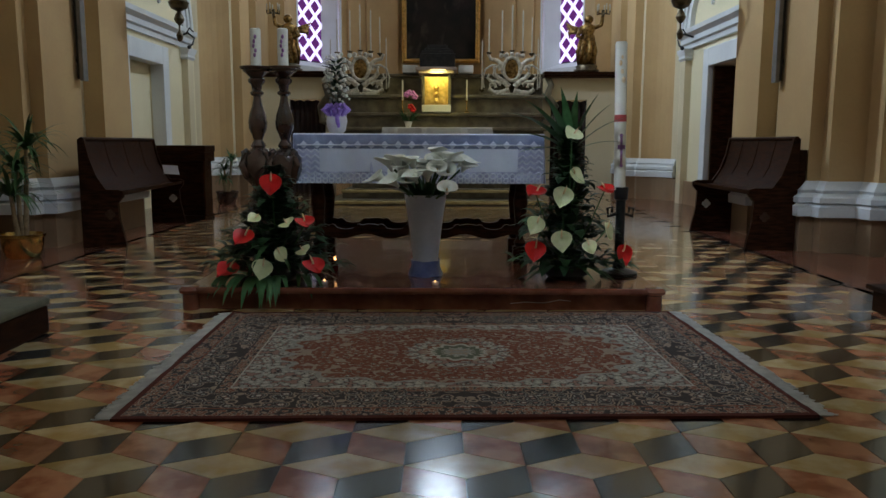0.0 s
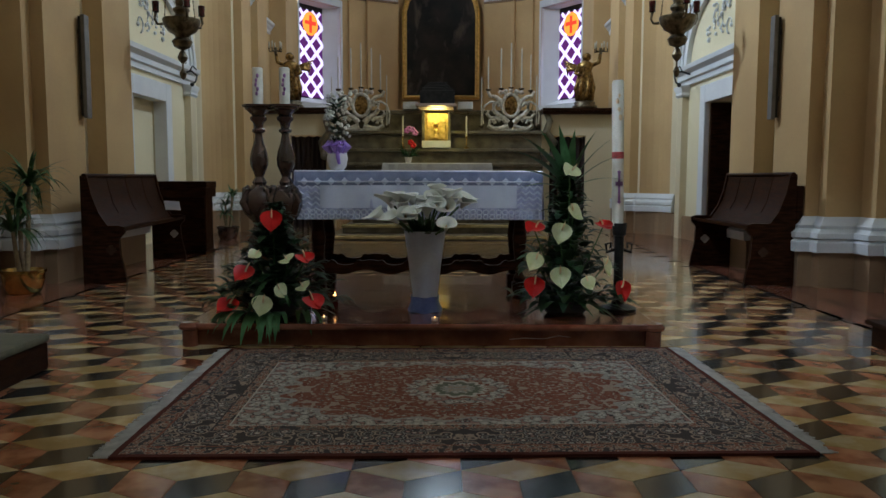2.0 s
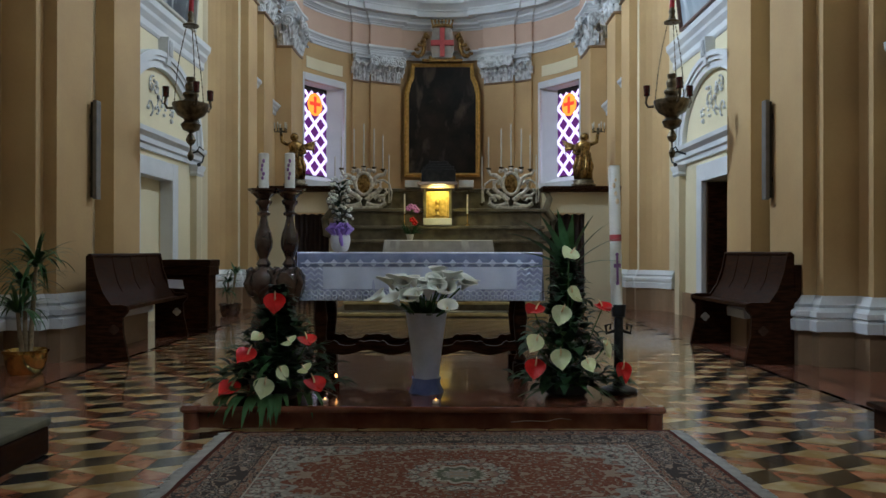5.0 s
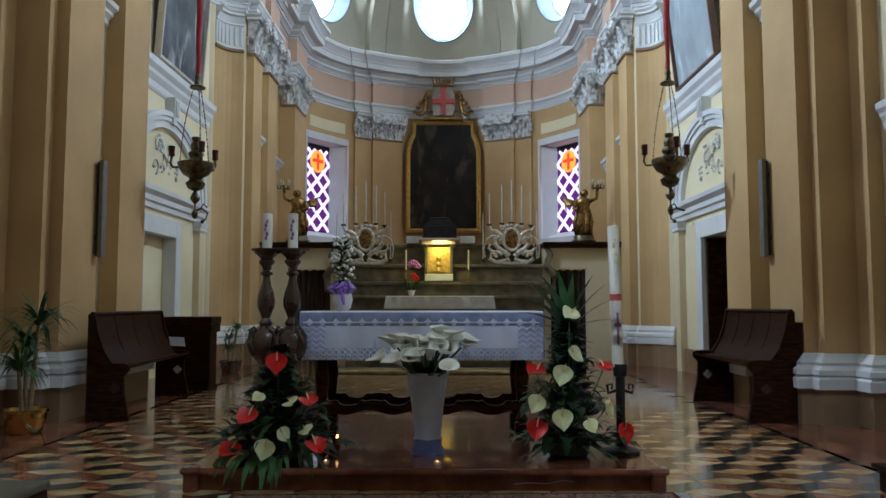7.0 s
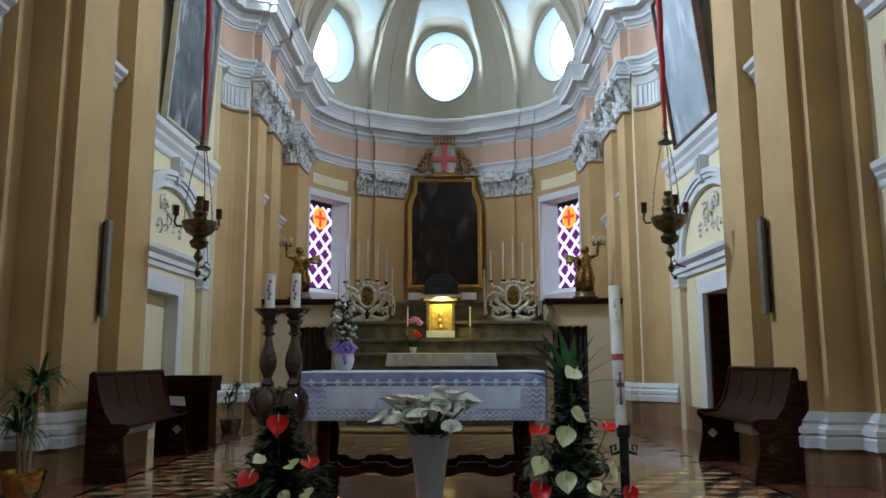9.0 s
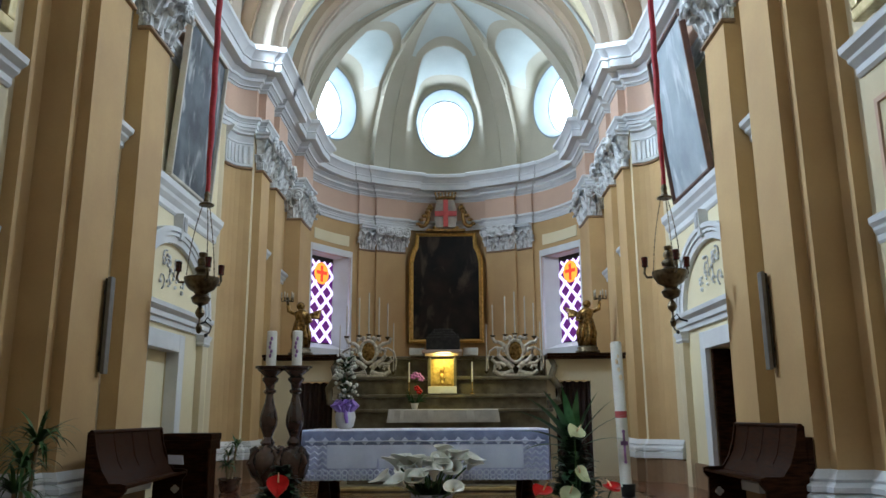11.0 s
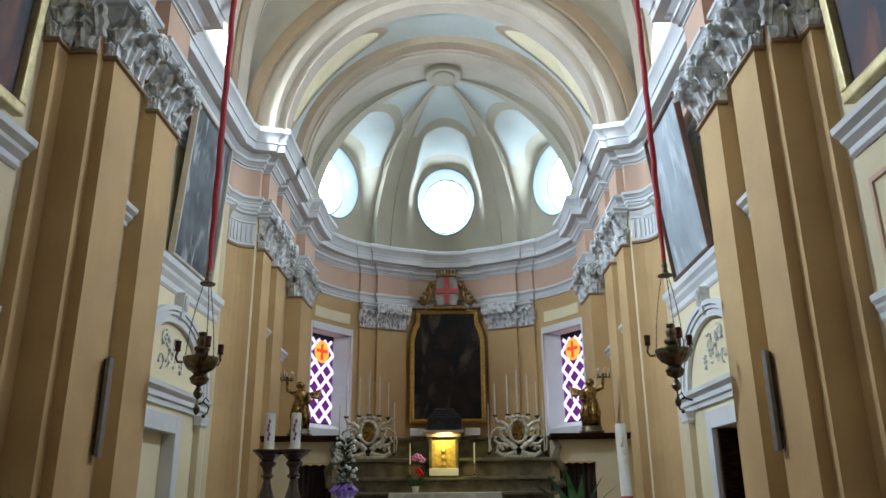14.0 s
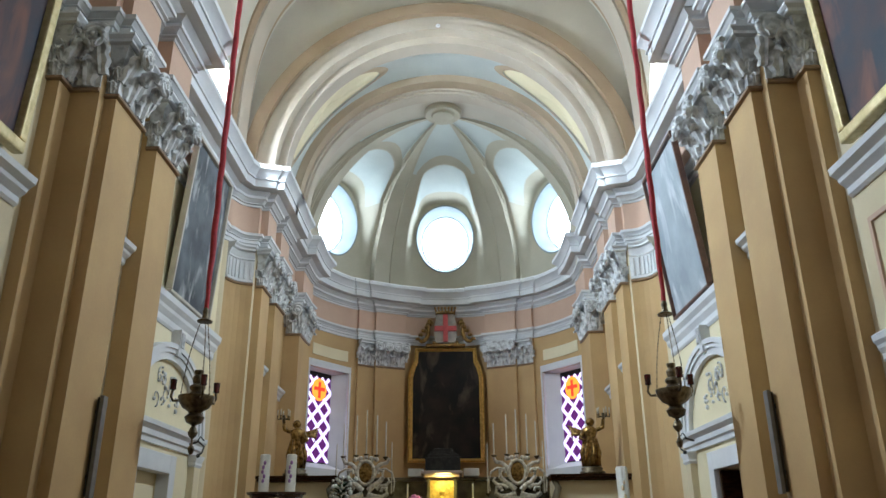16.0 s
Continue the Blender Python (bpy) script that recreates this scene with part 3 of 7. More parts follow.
def canvas(name, dark, mid, light, scale, warm=None):
    """An oil painting, darkened or coloured pale for sheen: soft patches, no figure."""
    m = surf(name, dark, mid, scale, 0.6, bump=0.12, fine=60, spread=0.15, lo=0.38, hi=0.72, spec=0.25)
    n, l = m.node_tree.nodes, m.node_tree.links
    b = n["Principled BSDF"]
    src = b.inputs["Base Color"].links[0].from_socket
    geo = n.new("ShaderNodeNewGeometry")
    t = n.new("ShaderNodeTexNoise")
    t.inputs["Scale"].default_value, t.inputs["Detail"].default_value, t.inputs["Distortion"].default_value = scale * 1.0, 4.0, 0.8
    st = n.new("ShaderNodeMapping")
    st.inputs["Scale"].default_value = (1.0, 1.5, 0.55)
    l.new(geo.outputs["Position"], st.inputs["Vector"])
    l.new(st.outputs[0], t.inputs["Vector"])
    r = n.new("ShaderNodeValToRGB")
    r.color_ramp.elements[0].position, r.color_ramp.elements[1].position = 0.52, 0.72
    l.new(t.outputs["Fac"], r.inputs["Fac"])
    mix = n.new("ShaderNodeMix")
    mix.data_type = "RGBA"
    l.new(r.outputs["Color"], mix.inputs["Factor"])
    l.new(src, mix.inputs["A"])
    mix.inputs["B"].default_value = (*light, 1)
    l.new(mix.outputs["Result"], b.inputs["Base Color"])
    return m


FRAMEBROWN = surf("brown_frame_wood", (0.07, 0.03, 0.02), (0.12, 0.055, 0.035), 6, 0.4, bump=0.2, spread=0.2)
CANVASDARK = canvas("dark_altarpiece_canvas", (0.006, 0.006, 0.006), (0.030, 0.022, 0.016), (0.11, 0.085, 0.06), 1.6)
# the sheen on the right-hand painting is put into this pale colour
CANVASSHEEN = canvas("grey_blue_sheen_canvas", (0.26, 0.30, 0.33), (0.38, 0.43, 0.46), (0.58, 0.62, 0.64), 1.3)
CANVASDIM = canvas("dim_grey_canvas", (0.05, 0.058, 0.066), (0.15, 0.165, 0.18), (0.48, 0.49, 0.48), 1.7)
CANVASRED = canvas("dusky_canvas", (0.035, 0.045, 0.065), (0.10, 0.06, 0.06), (0.22, 0.10, 0.07), 1.3)


def glass_mat(name, color, strength):
    """Coloured window glass with the daylight coming through it."""
    m = bpy.data.materials.new(name)
    m.use_nodes = True
    n, l = m.node_tree.nodes, m.node_tree.links
    b = n["Principled BSDF"]
    b.inputs["Base Color"].default_value = (*color, 1)
    b.inputs["Roughness"].default_value = 0.15
    t = n.new("ShaderNodeTexNoise")
    t.inputs["Scale"].default_value = 14
    mr = n.new("ShaderNodeMapRange")
    mr.inputs["To Min"].default_value, mr.inputs["To Max"].default_value = strength * 0.75, strength * 1.25
    l.new(t.outputs["Fac"], mr.inputs["Value"])
    b.inputs["Emission Color"].default_value = (*color, 1)
    l.new(mr.outputs[0], b.inputs["Emission Strength"])
    return m


SKYPANE = glass_mat("bright_sky", (0.88, 0.96, 1.0), 9.0)
PURPLEGLASS = glass_mat("purple_glass", (0.10, 0.018, 0.12), 0.6)
LILACGLASS = glass_mat("lilac_white_glass", (0.86, 0.72, 1.0), 0.95)
ORANGEGLASS = glass_mat("orange_glass", (1.0, 0.30, 0.03), 1.0)
REDCROSS = glass_mat("red_glass_lit", (0.7, 0.05, 0.02), 0.8)
FLAME = glass_mat("flame", (1.0, 0.45, 0.12), 6.0)


# ---- small shared shapes ----
def mesh_of(name, bm, mats, smooth=40):
    ob = part(name, bm, mats, smooth=smooth)
    me = ob.data
    bpy.data.objects.remove(ob)
    return me


def use(name, me, parent, m, label=""):
    ob = new(name, me)
    ob.parent = parent
    ob.matrix_local = m
    if label:
        ob["label"] = label
    return ob


def acanthus(w=0.19, h=0.34, roll=3.5, lean=0.16):
    """A lobed leaf that rises, leans out and rolls over at its tip; its front is -y."""
    bm = bmesh.new()
    g = []
    nu, nv = 8, 14
    y, z = 0.03, 0.0
    ds = h * 1.42 / nv
    for j in range(nv + 1):
        v = j / nv
        a = lean + (roll - lean) * max(0.0, (v - 0.5) / 0.5) ** 1.15
        ww = w / 2 * (0.80 + 0.35 * math.sin(math.pi * min(1, v * 1.05)) - 0.45 * v ** 3)
        ww *= 1 + 0.16 * math.cos(v * 7 * math.pi)
        n_y, n_z = math.cos(a), -math.sin(a)
        row = []
        for i in range(nu + 1):
            u = -1 + 2 * i / nu
            k = 0.030 * (1 - abs(u)) + 0.014 * math.cos(u * 9.4)
            row.append(bm.verts.new((ww * u, -(y + k * n_y), z + k * n_z * 0.6)))
        g.append(row)
        y += ds * math.sin(a)
        z += ds * math.cos(a)
    for a, b in zip(g, g[1:]):
        for i in range(nu):
            bm.faces.new((a[i], a[i + 1], b[i + 1], b[i]))
    ext = bmesh.ops.extrude_face_region(bm, geom=bm.faces[:])
    for v in ext["geom"]:
        if isinstance(v, bmesh.types.BMVert):
            v.co.y += 0.018
    bmesh.ops.recalc_face_normals(bm, faces=bm.faces)
    return bm


def spiral(turns=2.2, r0=0.095, r1=0.012, thick=0.024, depth=0.05):
    bm = bmesh.new()
    pts, rad = [], []
    n = 34
    for i in range(n + 1):
        t = i / n
        a = t * turns * 2 * math.pi + 0.6
        r = r0 + (r1 - r0) * t
        pts.append((r * math.cos(a), -depth * (0.6 + 0.4 * t), r * math.sin(a)))
        rad.append(thick * (1 - 0.35 * t))
    tube(bm, pts, rad, 7)
    ball(bm, (0, -depth, 0), 0.022, 8)
    return bm


ME_LEAF = mesh_of("acanthus_leaf", acanthus(0.19, 0.27, 3.7, 0.26), CAPSTUCCO)
ME_TALL = mesh_of("acanthus_tall", acanthus(0.20, 0.37, 3.9, 0.42), CAPSTUCCO)
ME_VOL = mesh_of("volute", spiral(), CAPSTUCCO)
bm = bmesh.new()
for k in range(6):
    a = k * math.pi / 3
    ball(bm, (0.045 * math.cos(a), -0.03, 0.045 * math.sin(a)), 0.03, 8)
ball(bm, (0, -0.05, 0), 0.025, 8)
ME_ROSE = mesh_of("rosette", bm, CAPSTUCCO)


def capital(poly, s, zn=NECK, zc=CAP, seg_min=0.10, plain=False, scale=1.0):
    """A leafed capital over one pilaster; poly is the plan line of its faces, seen with the wall on the right."""
    c = thing("capital", "white stucco leaf capital on an ochre pilaster" if not plain else "white stucco fluted capital on an ochre pilaster", "capital", "capitals of the pilasters")
    h = zc - zn
    bm = bmesh.new()
    sweep(bm, poly, [(0.02, zn - 0.075), (0.045, zn - 0.065), (0.045, zn - 0.03), (0.02, zn - 0.02)])
    part("astragal", bm, PLINTH, c, "ochre necking band", mirror=s < 0, smooth=25)
    bm = bmesh.new()
    prof = [(0.018, zn - 0.018), (0.022, zn + 0.4 * h), (0.045, zn + 0.66 * h), (0.10, zn + 0.83 * h)]
    if plain:
        prof = [(0.02, zn - 0.018), (0.05, zn - 0.015), (0.03, zn + 0.03), (0.03, zn + 0.60 * h), (0.06, zn + 0.63 * h), (0.035, zn + 0.67 * h), (0.10, zn + 0.83 * h)]
    sweep(bm, poly, prof)
    part("bell", bm, STUCCO if plain else CAPSTUCCO, c, mirror=s < 0, smooth=30)
    bm = bmesh.new()
    sweep(bm, poly, [(0.12, zn + 0.84 * h), (0.15, zn + 0.86 * h), (0.15, zn + 0.91 * h), (0.19, zn + 0.96 * h), (0.19, zc - 0.003)])
    part("abacus", bm, STUCCO, c, mirror=s < 0, smooth=25)
    for (x0, y0), (x1, y1) in zip(poly, poly[1:]):
        d = Vector((x1 - x0, y1 - y0))
        L = d.length
        if L < seg_min:
            continue
        ang = math.degrees(math.atan2(d.y, d.x)) + 180  # leaf's own front is -y; the wall's front is to the left of d
        def at(t, z, k=1.0):
            x, y = x0 + d.x * t, y0 + d.y * t
            m = pose(x, y, z, 0, 0, ang) @ Matrix.Diagonal((k, k, k, 1))
            if s < 0:
                m = Matrix.Diagonal((-1, 1, 1, 1)) @ m @ Matrix.Diagonal((-1, 1, 1, 1))
            return m
        if plain:
            n = max(1, round(L / 0.09))
            for i in range(n):
                bmf = bmesh.new()
                pts = [(-0.028, 0), (0.028, 0), (0.022, -0.03), (-0.022, -0.03)]
                prism(bmf, pts, 0.05, 0.58 * h)
                f = part("flute_rib", bmf, STUCCO, c)
                f.matrix_local = at((i + 0.5) / n, zn, 1.0) @ pose(0, -0.025, 0)
            continue
        n = max(1, round(L / 0.34))
        k = min(1.25, L / n / 0.24) * scale
        for i in range(n):
            use("leaf", ME_LEAF, c, at((i + 0.5) / n, zn - 0.01, k))
        for i in range(n + 1):
            if L < 0.25 and i not in (0, n):
                continue
            t = min(max(i / n, 0.06), 0.94)
            use("leaf", ME_TALL, c, at(t, zn + 0.20 * h, k * 0.88))
        if L > 0.3:
            for t in (0.12, 0.88):
                use("volute", ME_VOL, c, at(t, zn + 0.72 * h, 1.75) @ pose(0, -0.115, 0))
            use("rosette", ME_ROSE, c, at(0.5, zn + 0.90 * h, 1.0) @ pose(0, -0.12, 0))
    return c


for s in (1, -1):
    capital([(4.42, 7.17), (4.27, 7.17), (4.27, 7.43)], s)
    capital([(4.27, 7.431), (3.92, 7.431)], s)
    capital([(3.92, 7.58), (3.785, 7.58), (3.785, 8.36), (3.89, 8.36)], s)
    capital([(3.92, 8.88), (3.775, 8.88), (3.775, 9.64), (3.9, 9.64)], s)
    capital(HOLLOW, s, plain=True, seg_min=0.05)
    capital([(3.90, 14.92), (3.77, 14.92), (3.77, 15.60), (3.86, 15.60)], s)
    capital([(3.90, 16.18), (3.77, 16.18), (3.77, 17.0)], s)
    capital([(4.10, 18.88), (3.74, 18.88), (3.74, YC), polar(86, 3.74), polar(82, 3.74)], s)
    capital([polar(41, R - 0.09), polar(37, R - 0.09), polar(33, R - 0.09)], s)
    capital([polar(33, R - 0.2), polar(28.3, R - 0.2), polar(23.6, R - 0.2), polar(19, R - 0.2)], s)

# ---- string courses in the recesses and on the near wall ----
STRING = [(0.02, 0), (0.05, 0.03), (0.05, 0.10), (0.12, 0.16), (0.13, 0.20), (0.20, 0.25), (0.21, 0.32), (0.10, 0.36)]
for s in (1, -1):
    side = "east" if s > 0 else "west"
    for nm, line, z, k in (
        ("near", [(4.42, -5.9), (4.42, 7.05)], 4.68, 1.0), ("near_low", [(4.42, -5.9), (4.42, 7.1)], 2.95, 0.45),
        ("recess", [(4.00, 8.38), (4.00, 8.86)], 4.66, 0.75), ("far_recess", [(3.95, 15.62), (3.95, 16.16)], 4.62, 0.7), ("arch_recess", [(R, 17.22), (R, 18.86)], 4.62, 0.7), ("bay", [(4.45, 9.7), (4.45, 14.18)], 4.62, 0.8)):
        bm = bmesh.new()
        sweep(bm, line, [(o * k, z + h * (1.0 if k == 1 else 1.4 if nm == "bay" else 0.8)) for o, h in STRING])
        structure(part(f"trim_string_{nm}_{side}", bm, STUCCO, mirror=s < 0, smooth=25), "white stucco string course on the wall", "string course")
    # sunk panel on the near wall
    bm = bmesh.new()
    for y0, y1, z0, z1 in ((5.0, 6.85, 3.45, 4.36),):
        for a, b, c, d in ((y0, y1, z1 - 0.05, z1), (y0, y1, z0, z0 + 0.05), (y1 - 0.05, y1, z0 + 0.05, z1 - 0.05), (y0, y0 + 0.05, z0 + 0.05, z1 - 0.05)):
            box(bm, 4.395, a, c, 4.422, b, d)
    structure(part(f"trim_panel_{side}", bm, PEACH, mirror=s < 0), "thin painted panel frame on the wall", "panel")


# ---- framed paintings ----
def painting(name, w, h, mat, frame_w, frame_mat, m, label, depth=0.09):
    p = thing(name, label, "painting")
    p.matrix_world = m
    bm = bmesh.new()
    box(bm, -w / 2 + 0.01, -0.01, 0.01, w / 2 - 0.01, 0.03, h - 0.01)
    part("canvas", bm, mat, p)
    f = frame_w
    for a, b, c, d, tag in ((-w / 2 - f, w / 2 + f, h, h + f, "t"), (-w / 2 - f, w / 2 + f, -f, 0, "b"), (-w / 2 - f, -w / 2, 0, h, "l"), (w / 2, w / 2 + f, 0, h, "r")):
        bm = bmesh.new()
        box(bm, a, -depth, c, b, 0.04, d, bevel=min(0.025, f * 0.25))
        part("frame_bar", bm, frame_mat, p)
    return p


for s in (1, -1):
    # local -y is the front
    rz = -90 if s > 0 else 90
    lean = 6.2
    painting("painting", 1.95, 2.75, CANVASSHEEN if s > 0 else CANVASDIM, 0.05, FRAMEBROWN if s > 0 else STONEPALE, pose(s * 4.36, 12.38, 5.18, lean if s > 0 else lean * 0.6, 0, rz),
             "large canvas coloured with its pale grey-blue sheen, in a thin brown leaning frame" if s > 0 else "large dim canvas with pale shapes in a thin gilt frame", 0.07)
    painting("gilt_painting", 2.2, 3.0, CANVASRED, 0.13, PALEGOLD, pose(s * 4.30, 5.5, 5.26, 2.0, 0, rz), "dusky oil painting in a broad gilt frame")

# ---- side doorways with their arches ----
for s in (1, -1):
    side = "east" if s > 0 else "west"
    d = new(f"door_{1 if s > 0 else 2}")
    structure(d, "open doorway in a white stone frame, dark beyond" if s > 0 else "white stone door frame with a closed cream door", "door")
    bm = bmesh.new()
    for y0, y1, z0, z1 in ((D0 - 0.24, D0 + 0.012, 0, DT + 0.28), (D1 - 0.012, D1 + 0.24, 0, DT + 0.28), (D0 + 0.012, D1 - 0.012, DT - 0.012, DT + 0.277)):
        box(bm, 4.38, y0, z0, 4.60 if s < 0 else 4.47, y1, z1, bevel=0.012)
    part("door_frame", bm, STUCCO, d, mirror=s < 0)
    bm = bmesh.new()
    sweep(bm, [(4.45, 10.3), (4.45, 13.95)], [(0.05, 2.78), (0.05, 2.86), (0.09, 2.88), (0.09, 2.96), (0.16, 3.02), (0.17, 3.09), (0.05, 3.10)])
    part("lintel_moulding", bm, STUCCO, d, mirror=s < 0, smooth=25)
    for y in (10.5, 13.66):
        bm = bmesh.new()
        box(bm, 4.33, y - 0.13, 0, 4.46, y + 0.13, 2.60, bevel=0.01)
        part("door_pilaster", bm, CREAM, d, mirror=s < 0)
        bm = bmesh.new()
        sweep(bm, [(4.44, y - 0.16), (4.33, y - 0.16), (4.33, y + 0.16), (4.44, y + 0.16)][::1], [(0.0, 2.58), (0.03, 2.62), (0.02, 2.66), (0.05, 2.74), (0.05, 2.78)])
        part("pilaster_cap", bm, STUCCO, d, mirror=s < 0, smooth=25)
    # arch over the lunette
    for r0, r1, x0 in ((0.90, 1.0, 4.37), (1.0, 1.06, 4.34), (1.06, 1.13, 4.31)):
        bm = bmesh.new()
        rows = []
        for i in range(41):
            a = math.pi * i / 40
            rows.append([bm.verts.new((x, 12.08 + 1.56 * r * math.cos(a), 3.08 + 1.17 * r * math.sin(a))) for x, r in ((4.46, r0), (x0, r0), (x0, r1), (4.46, r1))])
        for a, b in zip(rows, rows[1:]):
            for k in range(4):
                j = (k + 1) % 4
                bm.faces.new((a[k], a[j], b[j], b[k]))
        bmesh.ops.recalc_face_normals(bm, faces=bm.faces)
        part("arch_moulding", bm, STUCCO, d, mirror=s < 0, smooth=30)
    bm = bmesh.new()
    prism(bm, [(4.28, 12.0), (4.47, 12.0), (4.47, 12.2), (4.28, 12.2)], 4.22, 4.66)
    for v in bm.verts:
        if v.co.z < 4.4:
            v.co.y = 12.1 + (v.co.y - 12.1) * 0.7
            v.co.x += 0.03 if v.co.x < 4.4 else 0
    for yy in (12.05, 12.1, 12.15):
        box(bm, 4.262, yy - 0.013, 4.36, 4.285, yy + 0.013, 4.61)
    part("keystone", bm, STUCCO, d, mirror=s < 0)
    # stucco spray in the lunette: scrolls and leaves
    bm = bmesh.new()
    rnd = random.Random(5)
    for q in range(9):
        cy, cz = 12.08 + rnd.uniform(-0.55, 0.55), 3.55 + rnd.uniform(-0.22, 0.30)
        pts, rad = [], []
        a0, rr = rnd.uniform(0, 6.28), rnd.uniform(0.07, 0.15)
        for i in range(15):
            t = i / 14
            a = a0 + t * 5.2 * rnd.choice((1, 1))
            pts.append((4.43, cy + rr * (1 - 0.6 * t) * math.cos(a), cz + rr * (1 - 0.6 * t) * math.sin(a)))
            rad.append(0.015 * (1 - 0.5 * t))
        tube(bm, pts, rad, 6)
    for q in range(16):
        cy, cz = 12.08 + rnd.uniform(-0.6, 0.6), 3.58 + rnd.uniform(-0.25, 0.33)
        ball(bm, (4.435, cy, cz), rnd.uniform(0.018, 0.034), 6, sz=rnd.uniform(0.8, 1.8))
    part("stucco_relief", bm, CAPSTUCCO, d, "grey stucco spray of leaves", mirror=s < 0, smooth=60)
    # what closes the doorway
    bm = bmesh.new()
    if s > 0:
        # added passage walls; their shade is put into the near-black colour
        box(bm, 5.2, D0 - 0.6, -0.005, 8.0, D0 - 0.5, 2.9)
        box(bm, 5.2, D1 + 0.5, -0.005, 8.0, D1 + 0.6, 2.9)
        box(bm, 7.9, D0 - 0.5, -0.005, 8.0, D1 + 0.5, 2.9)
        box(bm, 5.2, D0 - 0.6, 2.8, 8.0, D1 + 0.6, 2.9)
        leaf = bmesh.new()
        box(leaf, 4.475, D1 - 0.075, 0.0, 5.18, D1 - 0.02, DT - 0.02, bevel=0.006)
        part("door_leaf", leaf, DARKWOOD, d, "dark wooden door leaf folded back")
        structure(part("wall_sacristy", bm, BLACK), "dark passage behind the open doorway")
    else:
        box(bm, 4.62, D0 - 0.02, 0, 4.70, D1 + 0.02, DT + 0.01)
        lf = part("door_leaf", bm, PALE, d, "flush cream door leaf", mirror=True)
        bm = bmesh.new()
        for z0, z1 in ((0.2, 1.0), (1.15, 2.2)):
            box(bm, 4.60, D0 + 0.18, z0, 4.622, D1 - 0.18, z1, bevel=0.008)
        part("door_panel", bm, PALE, lf, mirror=True)
    # bracket arm on the arch springing
    bm = bmesh.new()
    tube(bm, [(4.33, 13.15, 2.93), (4.15, 13.05, 2.96), (4.0, 12.9, 2.86), (3.98, 12.75, 2.74), (4.02, 12.7, 2.70)], [0.018, 0.016, 0.014, 0.014, 0.02], 7)
    ball(bm, (4.02, 12.7, 2.69), 0.035, 8)
    tube(bm, [(4.2, 13.1, 2.95), (4.14, 13.1, 3.05), (4.06, 13.05, 2.98)], 0.012, 6)
    tagged(part("wall_bracket", bm, IRON, mirror=s < 0), "small black iron bracket arm on the arch moulding", "bracket")
    # column loudspeaker on the pier
    sp = thing("column_loudspeaker", "slim grey column loudspeaker fixed to the pier", "loudspeaker", "loudspeakers")
    bm = bmesh.new()
    box(bm, 3.69, 8.25, 1.80, 3.735, 8.36, 2.90, bevel=0.008)
    part("cabinet", bm, SPEAKER, sp, mirror=s < 0)
    bm = bmesh.new()
    box(bm, 3.737, 8.26, 1.82, 3.763, 8.35, 2.88)
    part("back_rail", bm, IRON, sp, "black mounting rail", mirror=s < 0)
    for z in (2.0, 2.7):
        bm = bmesh.new()
        box(bm, 3.764, 8.29, z, 3.787, 8.33, z + 0.05)
        part("clamp", bm, IRON, sp, mirror=s < 0)


